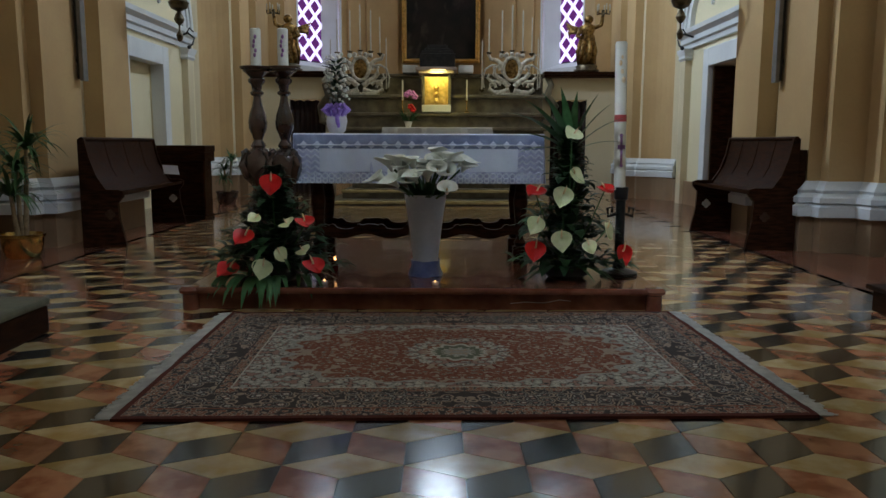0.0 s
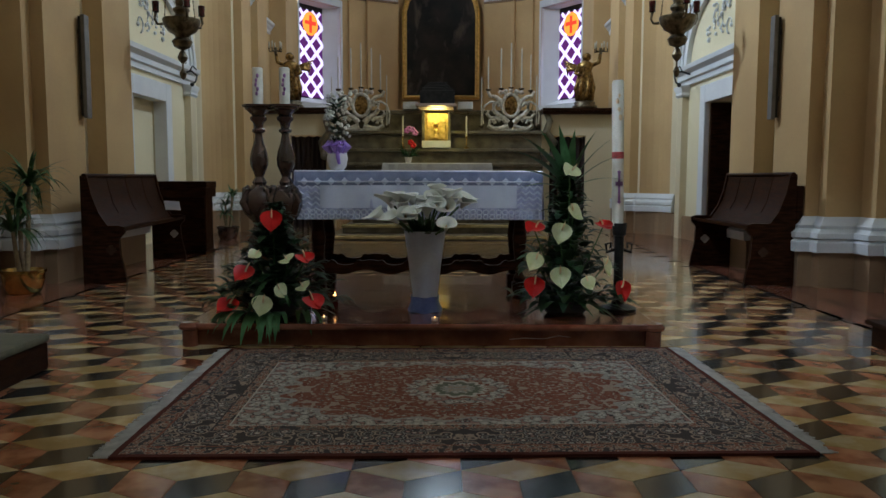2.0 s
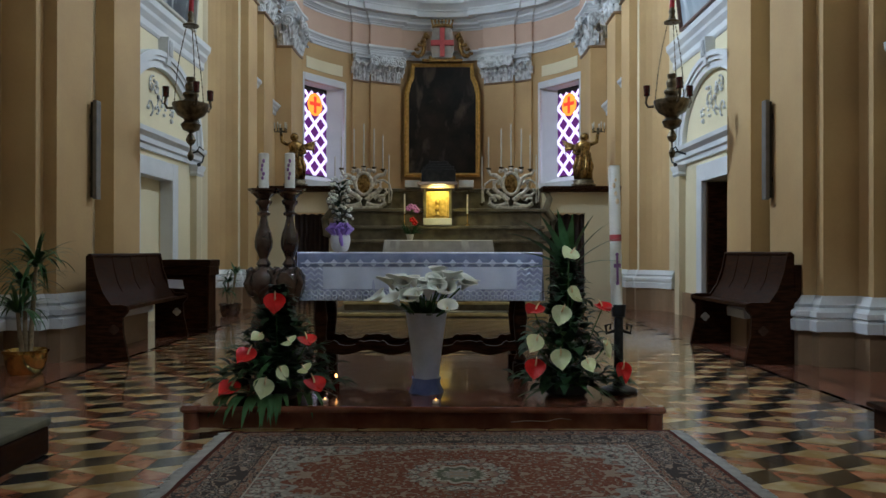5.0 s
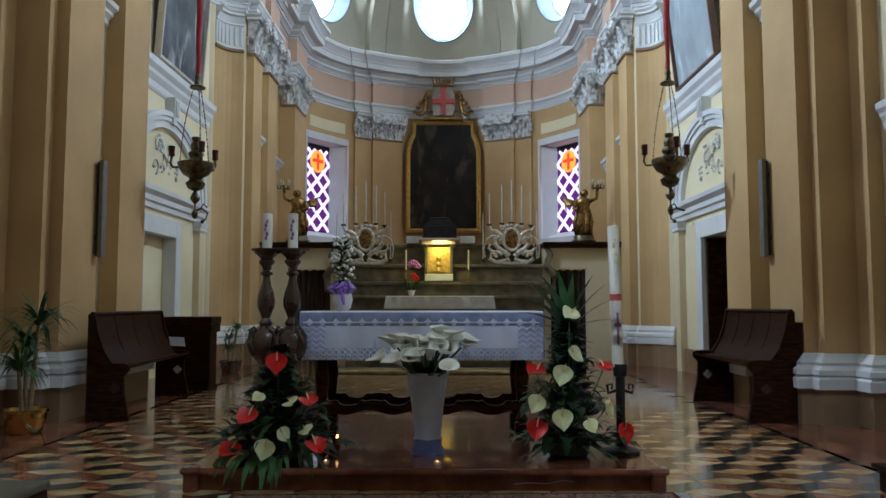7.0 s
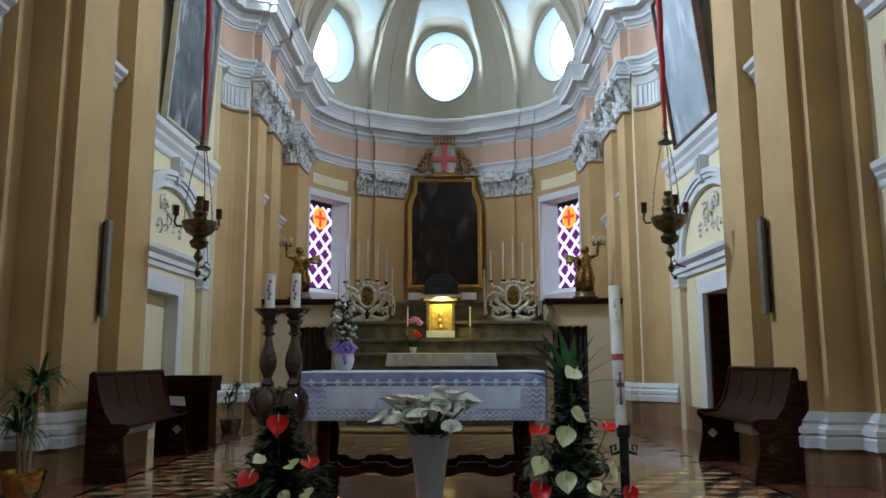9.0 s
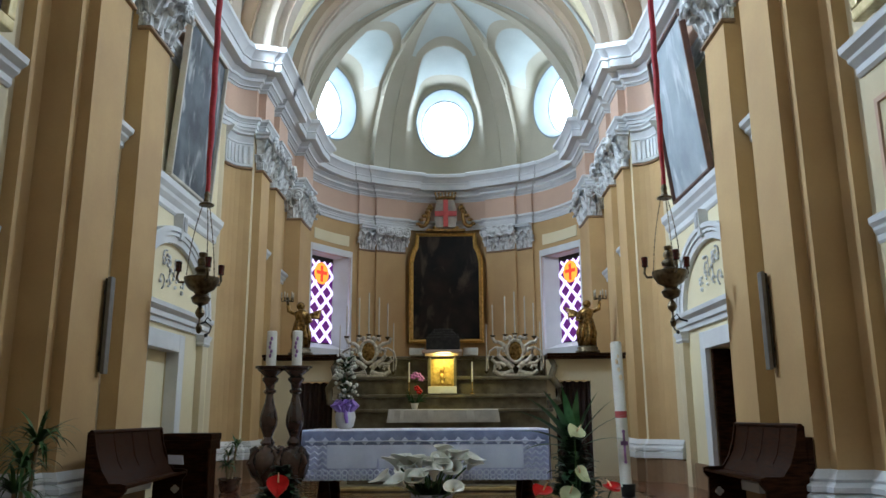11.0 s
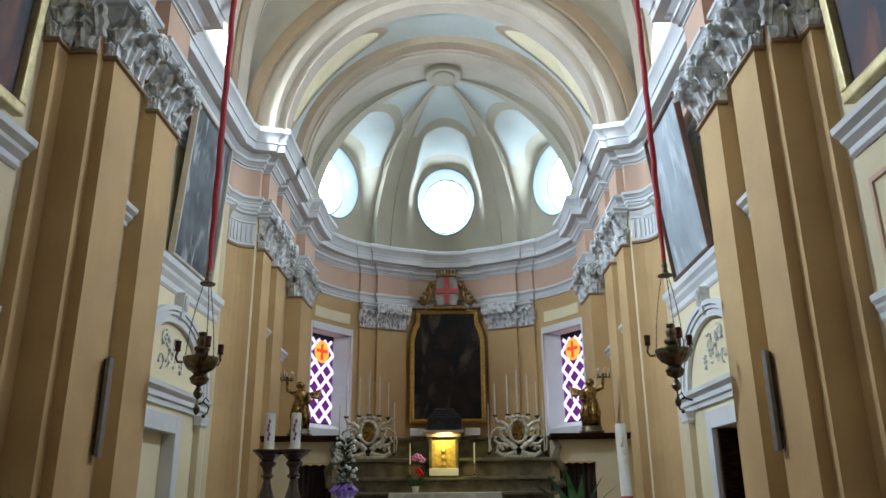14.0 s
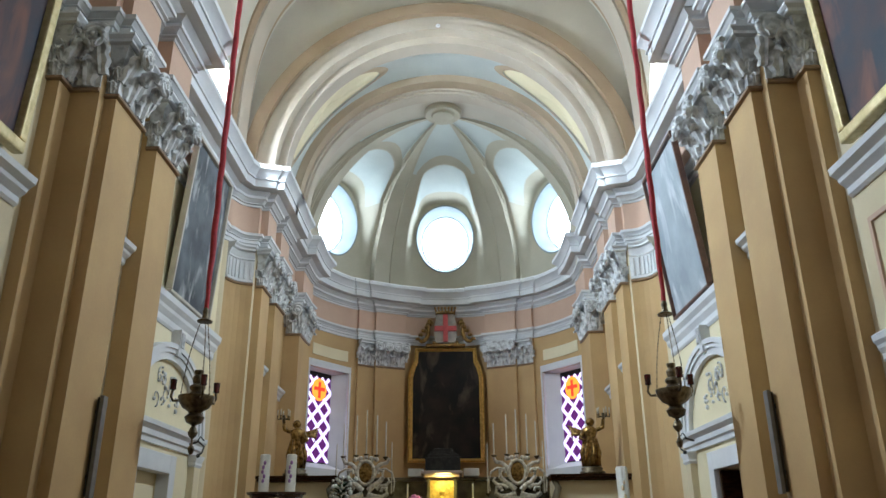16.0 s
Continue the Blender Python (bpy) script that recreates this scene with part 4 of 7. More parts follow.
# ---- hanging sanctuary lamps ----
def hanging_lamp(s):
    L = thing("sanctuary_lamp", "dark bronze hanging sanctuary lamp on chains and a red rope", "hanging lamp", "sanctuary lamps", (3.13, 9.85, -0.07) if s > 0 else (-3.19, 9.85, -0.11))
    bm = bmesh.new()
    lathe(bm, [(0.005, 2.52), (0.03, 2.54), (0.045, 2.60), (0.012, 2.66), (0.012, 2.72), (0.05, 2.76), (0.065, 2.80), (0.04, 2.86), (0.02, 2.89), (0.10, 2.93), (0.13, 3.0), (0.08, 3.05), (0.10, 3.08), (0.17, 3.12), (0.215, 3.19), (0.235, 3.25), (0.235, 3.275), (0.19, 3.285), (0.11, 3.30), (0.075, 3.34), (0.105, 3.385), (0.10, 3.41), (0.06, 3.44), (0.075, 3.50), (0.07, 3.53), (0.045, 3.56), (0.06, 3.585), (0.06, 3.62), (0.02, 3.63)], 20)
    part("bowl", bm, BRONZE, L, smooth=40)
    for k in range(3):
        a = radians(120 * k + (30 if s > 0 else 60))
        c, sn = math.cos(a), math.sin(a)
        bm = bmesh.new()
        tube(bm, [(0.24 * c, 0.24 * sn, 3.22), (0.31 * c, 0.31 * sn, 3.22), (0.345 * c, 0.345 * sn, 3.28), (0.33 * c, 0.33 * sn, 3.36)], [0.02, 0.016, 0.016, 0.02], 7)
        arm = part("arm", bm, BRONZE, L, smooth=60)
        bm = bmesh.new()
        lathe(bm, [(0.015, 3.36), (0.045, 3.37), (0.04, 3.40), (0.045, 3.50), (0.04, 3.505), (0.005, 3.49)], 12, (0.33 * c, 0.33 * sn))
        part("glass_cup", bm, REDGLASS, arm, "dark red glass cup", smooth=40)
        bm = bmesh.new()
        n = 22
        for i in range(n):
            t0, t1 = i / n, (i + 0.8) / n
            p = lambda t: V((0.22 + (0.05 - 0.22) * t + 0.03 * math.sin(math.pi * t)) * c, (0.22 + (0.05 - 0.22) * t) * sn, 3.27 + 1.05 * t)
            tube(bm, [p(t0), p(t1)], 0.009 if i % 2 else 0.006, 5)
        part("chain", bm, BRONZE, L)
    bm = bmesh.new()
    lathe(bm, [(0.10, 4.29), (0.105, 4.31), (0.05, 4.34), (0.035, 4.40), (0.045, 4.44), (0.025, 4.5)], 18)
    part("bell_cap", bm, BRONZE, L, smooth=40)
    bm = bmesh.new()
    zt = SPRING + HB * (1 - (3.13 / RB) ** (2 / STILT)) ** (STILT / 2) + 0.15
    n = 50
    tube(bm, [(0.006 * math.sin(i * 1.7), 0.006 * math.cos(i * 1.7), 4.46 + (zt - 4.46) * i / n) for i in range(n + 1)], [0.034 if i < 1 else 0.026 + 0.017 * min(1.0, i / 5) for i in range(n + 1)], 8)
    part("rope", bm, ROPE, L, "dark red rope", smooth=60)
    return L


hanging_lamp(1)
hanging_lamp(-1)

# ---- oval windows of the dome ----
for i, c in enumerate((0.0, 56.5, -56.5)):
    w = new(f"window_{i + 1}")
    structure(w, "bright oval window in a plain splayed reveal", "window")
    tq = pose(*polar(c, R, OCZ), 0, 0, -c)
    w.matrix_world = tq
    def oval(rows, n=56):
        bm = bmesh.new()
        rr = [[bm.verts.new((OCA * k * math.cos(2 * math.pi * q / n), y - (0 if abs(k) > 9 else (OCA * k * math.cos(2 * math.pi * q / n)) ** 2 / (2 * R)), OCB * k * math.sin(2 * math.pi * q / n))) for q in range(n)] for k, y in rows]
        for a, b in zip(rr, rr[1:]):
            for q in range(n):
                j = (q + 1) % n
                bm.faces.new((a[q], b[q], b[j], a[j]))
        bmesh.ops.recalc_face_normals(bm, faces=bm.faces)
        return bm
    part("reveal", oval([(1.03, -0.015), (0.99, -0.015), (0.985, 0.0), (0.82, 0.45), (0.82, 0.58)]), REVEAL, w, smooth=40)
    part("window_frame", oval([(0.83, 0.44), (0.79, 0.44), (0.79, 0.50), (0.83, 0.50)]), STUCCO, w, smooth=30)
    bm = bmesh.new()
    vs = [bm.verts.new((OCA * 0.82 * math.cos(2 * math.pi * q / 48), 0.55 - (OCA * 0.82 * math.cos(2 * math.pi * q / 48)) ** 2 / (2 * R), OCB * 0.82 * math.sin(2 * math.pi * q / 48))) for q in range(48)]
    bm.faces.new(vs)
    part("pane", bm, SKYPANE, w)

# ---- oval windows in the lunettes over the side walls; the nave pairs are unseen additions ----
for nm, y, w_, z0 in (("bay", 12.0, 1.45, 0.25), ("nave", 5.0, 1.45, 0.25), ("nave_south", -1.5, 1.45, 0.25)):
    for s in (1, -1):
        bm = bmesh.new()
        n = 48
        zc_ = SPRING + 1.0
        outer, inner_ = [], []
        for q in range(n):
            t = 2 * math.pi * q / n
            c, sn = math.cos(t), math.sin(t)
            k = 1.0
            while k > 0.05:
                yy, zz = c * 2.2 * k, 1.0 + sn * 2.2 * k
                if zz > -0.1 and abs(yy) <= w_ + 0.05 and (zz < z0 or yy * yy + (zz - z0) ** 2 <= (w_ + 0.05) ** 2):
                    break
                k -= 0.01
            outer.append(bm.verts.new((4.97, y + c * 2.2 * k, zc_ + sn * 2.2 * k)))
            inner_.append(bm.verts.new((4.97, y + 0.50 * c, zc_ + 0.62 * sn)))
        for q in range(n):
            j = (q + 1) % n
            bm.faces.new((outer[q], outer[j], inner_[j], inner_[q]))
        structure(part(f"wall_lunette_{nm}", bm, VAULT, mirror=s < 0), "off-white lunette wall with an oval window")
        bm = bmesh.new()
        bm.faces.new([bm.verts.new((5.06, y + 0.56 * math.cos(2 * math.pi * q / n), zc_ + 0.68 * math.sin(2 * math.pi * q / n))) for q in range(n)])
        structure(part(f"backdrop_{nm}_window", bm, SKYPANE, mirror=s < 0), "bright sky behind the oval window", "window")

# ---- stained windows of the apse ----
for i, s in enumerate((1, -1)):
    w = new(f"window_{i + 4}")
    structure(w, "stained glass window of white lattice on purple in a deep reveal", "window")
    WC = 56.0
    w.matrix_world = pose(*polar(s * WC, R, 0), 0, 0, -s * WC)
    hw = 0.83
    # grey splayed reveal and frame; local y points outwards
    bm = bmesh.new()
    yo = -0.10
    for x0, x1, z0, z1 in ((-hw - 0.20, -hw, 3.05, 6.25), (hw, hw + 0.20, 3.05, 6.25), (-hw, hw, 6.05, 6.25), (-hw, hw, 3.05, 3.25)):
        box(bm, x0, yo, z0, x1, 0.12, z1, bevel=0.015)
    part("window_frame", bm, STUCCO, w)
    bm = bmesh.new()
    g, gx, gz0, gz1 = 0.35, 0.50, 3.45, 5.86
    rings = [[bm.verts.new((sx * a, y, z)) for sx, z in ((-1, z0), (1, z0), (1, z1), (-1, z1))] for a, y, z0, z1 in ((hw + 0.01, 0.0, 3.24, 6.06), (gx, g, gz0 - 0.03, 6.0), (gx, g + 0.05, gz0 - 0.03, 6.0))]
    for a, b in zip(rings, rings[1:]):
        for q in range(4):
            bm.faces.new((a[q], a[(q + 1) % 4], b[(q + 1) % 4], b[q]))
    part("reveal", bm, STUCCO, w)
    bm = bmesh.new()
    box(bm, -gx, g - 0.03, gz1, gx, g + 0.03, 6.02)
    box(bm, -gx, g - 0.03, gz0 - 0.03, gx, g + 0.03, gz0)
    part("window_head", bm, IRON, w, "black iron head strip")
    bm = bmesh.new()
    box(bm, -hw - 0.28, -0.16, 2.97, hw + 0.28, 0.05, 3.05, bevel=0.015)
    part("window_sill", bm, STUCCO, w)
    bm = bmesh.new()
    box(bm, -gx, g - 0.02, gz0, gx, g, gz1)
    part("backing_glass", bm, PURPLEGLASS, w, "purple glass")
    # the lattice: white bands crossing, with small purple squares between
    step = 0.50
    k = 0
    for sgn in (1, -1):
        c = gz0 - 2 * gx
        while c < gz1 + 2 * gx:
            pts = []
            for x in (-gx, gx):
                pts.append((x, c + sgn * (x + gx)))
            x0, z0 = pts[0]
            x1, z1 = pts[1]
            slope = (z1 - z0) / (x1 - x0)
            lo, hi = -gx, gx
            for zz in (gz0, gz1):
                xx = x0 + (zz - z0) / slope
                if slope > 0:
                    lo, hi = (max(lo, xx), hi) if zz == gz0 else (lo, min(hi, xx))
                else:
                    lo, hi = (lo, min(hi, xx)) if zz == gz0 else (max(lo, xx), hi)
            if hi - lo > 0.08:
                bm = bmesh.new()
                a, b = V(lo, g - 0.026, z0 + slope * (lo - x0)), V(hi, g - 0.026, z0 + slope * (hi - x0))
                nrm = Vector((-(b - a).z, 0, (b - a).x)).normalized() * 0.047
                vs = [bm.verts.new(p) for p in (a - nrm, b - nrm, b + nrm, a + nrm)]
                f = bm.faces.new(vs)
                ext = bmesh.ops.extrude_face_region(bm, geom=[f])
                for v in ext["geom"]:
                    if isinstance(v, bmesh.types.BMVert):
                        v.co.y -= 0.006 + (0.003 if sgn > 0 else 0)
                bmesh.ops.recalc_face_normals(bm, faces=bm.faces)
                part("lattice_glass", bm, LILACGLASS, w)
            c += step
    bm = bmesh.new()
    prism(bm, [(0.30 * math.cos(2 * math.pi * q / 18), 0.33 * math.sin(2 * math.pi * q / 18)) for q in range(18)], 0.0, 0.009)
    bmesh.ops.transform(bm, matrix=pose(0, g - 0.036, 5.50, 90, 0, 0), verts=bm.verts)
    part("orange_pane", bm, ORANGEGLASS, w, "orange glass panel with a red cross")
    bm = bmesh.new()
    box(bm, -0.05, g - 0.056, 5.25, 0.05, g - 0.047, 5.73)
    box(bm, -0.22, g - 0.059, 5.47, 0.22, g - 0.0475, 5.57)
    part("red_cross", bm, REDCROSS, w)
    # yellow panel above
    bm = bmesh.new()
    arc_wall(bm, s * 45.5, s * 66.5, 6.40, 6.72, R - 0.02, R + 0.02)
    structure(part(f"trim_apse_panel_{'east' if s > 0 else 'west'}", bm, PALE, smooth=20), "pale yellow painted panel above the window", "panel")

# ---- altarpiece and crest on the apse wall ----
ap = thing("altarpiece", "very dark oil painting in a gilt frame with cut upper corners", "altarpiece", "", (0, 23.30, 0))
out = [(-1.16, 3.52), (1.16, 3.52), (1.16, 6.10), (1.08, 6.42), (0.98, 6.62), (0.96, 7.0), (-0.96, 7.0), (-0.98, 6.62), (-1.08, 6.42), (-1.16, 6.10)]
inn = [(x * 0.885, 3.64 + (z - 3.52) * 0.937) for x, z in out]
bm = bmesh.new()
f = bm.faces.new([bm.verts.new((x * 1.01, -0.02, z)) for x, z in inn])
part("canvas", bm, CANVASDARK, ap)
for k, (a0, a1, d0, d1) in enumerate(((0.0, 0.40, -0.10, -0.16), (0.40, 0.70, -0.16, -0.10), (0.70, 1.0, -0.08, -0.03))):
    bm = bmesh.new()
    n = len(out)
    A = [bm.verts.new((o[0] + (i[0] - o[0]) * a0, d0, o[1] + (i[1] - o[1]) * a0)) for o, i in zip(out, inn)]
    B = [bm.verts.new((o[0] + (i[0] - o[0]) * a1, d1, o[1] + (i[1] - o[1]) * a1)) for o, i in zip(out, inn)]
    C = [bm.verts.new((v.co.x, 0.05, v.co.z)) for v in A]
    D = [bm.verts.new((v.co.x, 0.04, v.co.z)) for v in B]
    for q in range(n):
        j = (q + 1) % n
        for u, v in ((A, B), (C, A), (B, D)):
            bm.faces.new((u[q], u[j], v[j], v[q]))
    bmesh.ops.recalc_face_normals(bm, faces=bm.faces)
    part("frame_moulding", bm, GOLD, ap)
cr = thing("crest", "gilt crest with a red cross on white and a crown", "crest", "", (0, 23.2, 0))
bm = bmesh.new()
pts = [(-0.36, 7.42), (-0.30, 7.14), (0.30, 7.14), (0.36, 7.42), (0.36, 7.62), (0.27, 8.05), (-0.27, 8.05), (-0.36, 7.62)]
vs = [bm.verts.new((x, -0.14 - 0.05 * (1 - abs(x) / 0.4), z)) for x, z in pts]
f = bm.faces.new(vs)
ext = bmesh.ops.extrude_face_region(bm, geom=[f])
for v in ext["geom"]:
    if isinstance(v, bmesh.types.BMVert):
        v.co.y += 0.10
bmesh.ops.recalc_face_normals(bm, faces=bm.faces)
part("shield", bm, SHIELD, cr, "white shield")
bm = bmesh.new()
box(bm, -0.075, -0.225, 7.16, 0.075, -0.15, 8.04, bevel=0.01)
box(bm, -0.35, -0.222, 7.50, 0.35, -0.13, 7.66, bevel=0.01)
part("cross", bm, REDPAINT, cr, "red cross")
bm = bmesh.new()
lathe(bm, [(0.30, 8.05), (0.33, 8.07), (0.32, 8.12), (0.29, 8.14)], 20, (0, -0.1), squash=0.5)
for k in range(7):
    x = -0.29 + 0.58 * k / 6
    tube(bm, [(x, -0.18, 8.12), (x * 1.1, -0.2, 8.22)], [0.035, 0.02], 6)
    ball(bm, (x * 1.1, -0.2, 8.25), 0.04, 8)
part("crown", bm, OLDGOLD, cr, "gilt crown", smooth=40)
for sx in (-1, 1):
    bm = bmesh.new()
    pts, rad = [], []
    for i in range(22):
        t = i / 21
        pts.append((sx * (0.42 + 0.38 * t + 0.05 * math.sin(t * 9)), -0.12, 7.72 - 0.55 * t + 0.14 * math.sin(t * 7)))
        rad.append(0.085 - 0.03 * t)
    tube(bm, pts, rad, 8)
    for q in range(10):
        ball(bm, (sx * (0.45 + 0.05 * q), -0.14 - 0.02 * (q % 3), 7.78 - 0.065 * q + 0.06 * (q % 2)), 0.075 - 0.003 * q, 8)
    ball(bm, (sx * 0.50, -0.16, 7.83), 0.075, 10)
    part("scroll", bm, OLDGOLD, cr, "gilt scrollwork", smooth=60)
bm = bmesh.new()
for k in range(11):
    a = math.pi * k / 10
    ball(bm, (0.36 * math.cos(a), -0.15, 7.13 - 0.08 * math.sin(a)), 0.055, 8)
box(bm, -0.62, -0.2, 7.0, 0.62, 0.0, 7.09, bevel=0.02)
part("garland", bm, OLDGOLD, cr, "gilt garland", smooth=50)

# ---- screen wall and high altar ----
for s in (1, -1):
    side = "east" if s > 0 else "west"
    bm = bmesh.new()
    for x0, x1, z0, z1 in ((2.2, 2.37, 0, 2.5), (3.13, 3.77, 0, 2.5), (2.37, 3.13, 2.06, 2.5)):
        box(bm, x0, 16.2, z0, x1, 16.4, z1)
    structure(part(f"wall_screen_{side}", bm, CREAM, mirror=s < 0), "cream plastered screen wall beside the high altar")
    bm = bmesh.new()
    box(bm, 2.2, 16.05, 2.50, 3.86, 16.48, 2.56, bevel=0.01)
    box(bm, 2.2, 16.02, 2.56, 3.88, 16.5, 2.62, bevel=0.012)
    structure(part(f"trim_screen_{side}", bm, DARKWOOD, mirror=s < 0), "dark wooden ledge along the top of the screen wall", "ledge")
    bm = bmesh.new()
    # curtain hanging in the opening
    g0 = None
    for i in range(41):
        x = 2.37 + 0.76 * i / 40
        y = 16.32 + 0.03 * math.sin(i * 1.1)
        a, b = bm.verts.new((x, y, 0.01)), bm.verts.new((x, y, 2.03 + 0.012 * math.sin(i * 0.7)))
        if g0:
            bm.faces.new((g0[0], a, b, g0[1]))
        g0 = (a, b)
    CURTAIN = bpy.data.materials.get("dark_curtain") or surf("dark_curtain", (0.018, 0.009, 0.007), (0.035, 0.017, 0.012), 9, 0.8, bump=0.3, fine=120, spread=0.2)
    tagged(part("curtain", bm, CURTAIN, mirror=s < 0, smooth=60), "dark brown curtain hanging in the screen wall opening", "curtain", "screen curtains")

ha = thing("high_altar", "tiered grey marble high altar with moulded shelves", "altar")
for nm, x0, x1, y0, y1, z0, z1, mat in (
    ("body", -2.2, 2.2, 15.95, 16.75, 0.45, 1.45, GREYMARBLE), ("gradine", -2.15, 2.15, 15.98, 16.75, 1.46, 1.70, GREYMARBLE), ("gradine", -2.18, 2.18, 16.1, 16.75, 1.77, 2.07, GREYMARBLE), ("gradine", -2.2, 2.2, 16.42, 16.9, 2.15, 2.52, GREYMARBLE)):
    bm = bmesh.new()
    box(bm, x0, y0, z0, x1, y1, z1, bevel=0.01)
    part(nm, bm, mat, ha)
for x0, y0, z0, k in ((2.2, 15.95, 1.70, 1), (2.24, 16.06, 2.07, 1), (2.22, 16.36, 2.52, 1.2), (2.24, 15.9, 1.40, 0.8)):
    bm = bmesh.new()
    box(bm, -x0 - 0.03, y0 - 0.05, z0, x0 + 0.03, 16.74, z0 + 0.07, bevel=0.02)
    part("shelf_moulding", bm, GREYMARBLE, ha)
for sx in (-1, 1):
    bm = bmesh.new()
    tube(bm, [(sx * 2.2, 16.15, 1.55), (sx * 2.42, 16.15, 1.62), (sx * 2.46, 16.15, 1.9), (sx * 2.28, 16.15, 2.12), (sx * 2.36, 16.15, 2.35), (sx * 2.28, 16.2, 2.55)], [0.10, 0.09, 0.08, 0.09, 0.07, 0.06], 8)
    part("side_scroll", bm, GREYMARBLE, ha, smooth=60)
bm = bmesh.new()
for y0, z1, x in ((13.0, 0.15, 1.9), (13.75, 0.30, 1.7), (14.4, 0.45, 1.6)):
    box(bm, -x, y0, z1 - 0.15, x, 16.9, z1, bevel=0.012)
steps = thing("altar_steps", "three stone steps before the high altar with yellow marble edges", "steps")
part("step_block", bm, GREYMARBLE, steps)
for y0, z1, x in ((13.0, 0.15, 1.9), (13.75, 0.30, 1.7), (14.4, 0.45, 1.6)):
    bm = bmesh.new()
    box(bm, -x - 0.02, y0 - 0.03, z1 - 0.045, x + 0.02, y0 + 0.3, z1 + 0.004, bevel=0.01)
    part("step_edge", bm, YELLOWSTONE, steps)

me_ = thing("altar_mensa", "high altar table under a plain white linen cloth", "altar table", "", (0, 15.45, 0))
bm = bmesh.new()
box(bm, -1.0, -0.25, 0.45, 1.0, 0.45, 1.42, bevel=0.01)
part("block", bm, GREYMARBLE, me_)
bm = bmesh.new()
prev = None
for i in range(61):
    x = -1.09 + 2.18 * i / 60
    yy = -0.36 - 0.004 * math.sin(i * 0.31) - 0.002 * math.sin(i * 0.9)
    col = [bm.verts.new(p) for p in ((x, 0.45, 1.455), (x * 0.99, -0.30, 1.455), (x * 0.995, -0.335, 1.44), (x * 1.03, yy, 1.20))]
    if prev:
        for k in range(3):
            bm.faces.new((prev[k], prev[k + 1], col[k + 1], col[k]))
    prev = col
part("altar_cloth", bm, LINEN, me_, "white linen cloth", smooth=60)

tb = thing("tabernacle", "gilt tabernacle with a relief door, lit from above", "tabernacle", "", (-0.03, 15.9, 0))
bm = bmesh.new()
box(bm, -0.30, -0.02, 1.78, 0.30, 0.45, 1.93, bevel=0.015)
part("base", bm, WHITEMARBLE, tb, "white marble base")
bm = bmesh.new()
box(bm, -0.245, 0.03, 1.93, 0.245, 0.45, 2.50, bevel=0.008)
part("body", bm, GOLD, tb)
bm = bmesh.new()
box(bm, -0.19, 0.005, 1.96, 0.19, 0.034, 2.45, bevel=0.008)
tdoor = part("door", bm, GOLD, tb)
bm = bmesh.new()
ball(bm, (0, -0.005, 2.13), 0.06, 12, sz=1.1)
tube(bm, [(0, -0.005, 2.0), (0, -0.005, 2.1)], [0.05, 0.02], 8)
for k in range(12):
    a = k * math.pi / 6
    tube(bm, [(0.07 * math.cos(a), 0.0, 2.27 + 0.07 * math.sin(a)), (0.13 * math.cos(a), 0.004, 2.27 + 0.13 * math.sin(a))], [0.012, 0.004], 5)
ball(bm, (0, -0.002, 2.27), 0.055, 12)
part("relief", bm, GOLD, tdoor, smooth=50)
bm = bmesh.new()
box(bm, -0.42, -0.30, 2.60, 0.42, 0.55, 2.67, bevel=0.02)
box(bm, -0.36, -0.24, 2.54, 0.36, 0.5, 2.60, bevel=0.015)
part("canopy", bm, PINKSTONE, tb, "pale pink stone canopy slab")
for sx in (-1, 1):
    bm = bmesh.new()
    box(bm, sx * 0.27 - 0.03, 0.0, 1.93, sx * 0.27 + 0.03, 0.06, 2.54, bevel=0.01)
    part("post", bm, GREYMARBLE, tb)
pd = thing("pedestal", "black stepped pedestal on the canopy before the altarpiece", "pedestal", "", (-0.01, 16.1, 0))
bm = bmesh.new()
for w, z0, z1 in ((0.36, 2.672, 2.96), (0.32, 2.96, 3.02), (0.26, 3.02, 3.07), (0.20, 3.07, 3.14)):
    box(bm, -w, -w * 0.6, z0, w, w * 0.6, z1, bevel=0.01)
part("block", bm, IRON, pd)
for sx in (-1, 1):
    bm = bmesh.new()
    box(bm, sx * 0.58 - 0.16, 16.2, 2.60, sx * 0.58 + 0.16, 16.5, 2.76, bevel=0.015)
    tagged(part("marble_block", bm, WHITEMARBLE), "white marble block beside the pedestal", "block", "marble blocks")


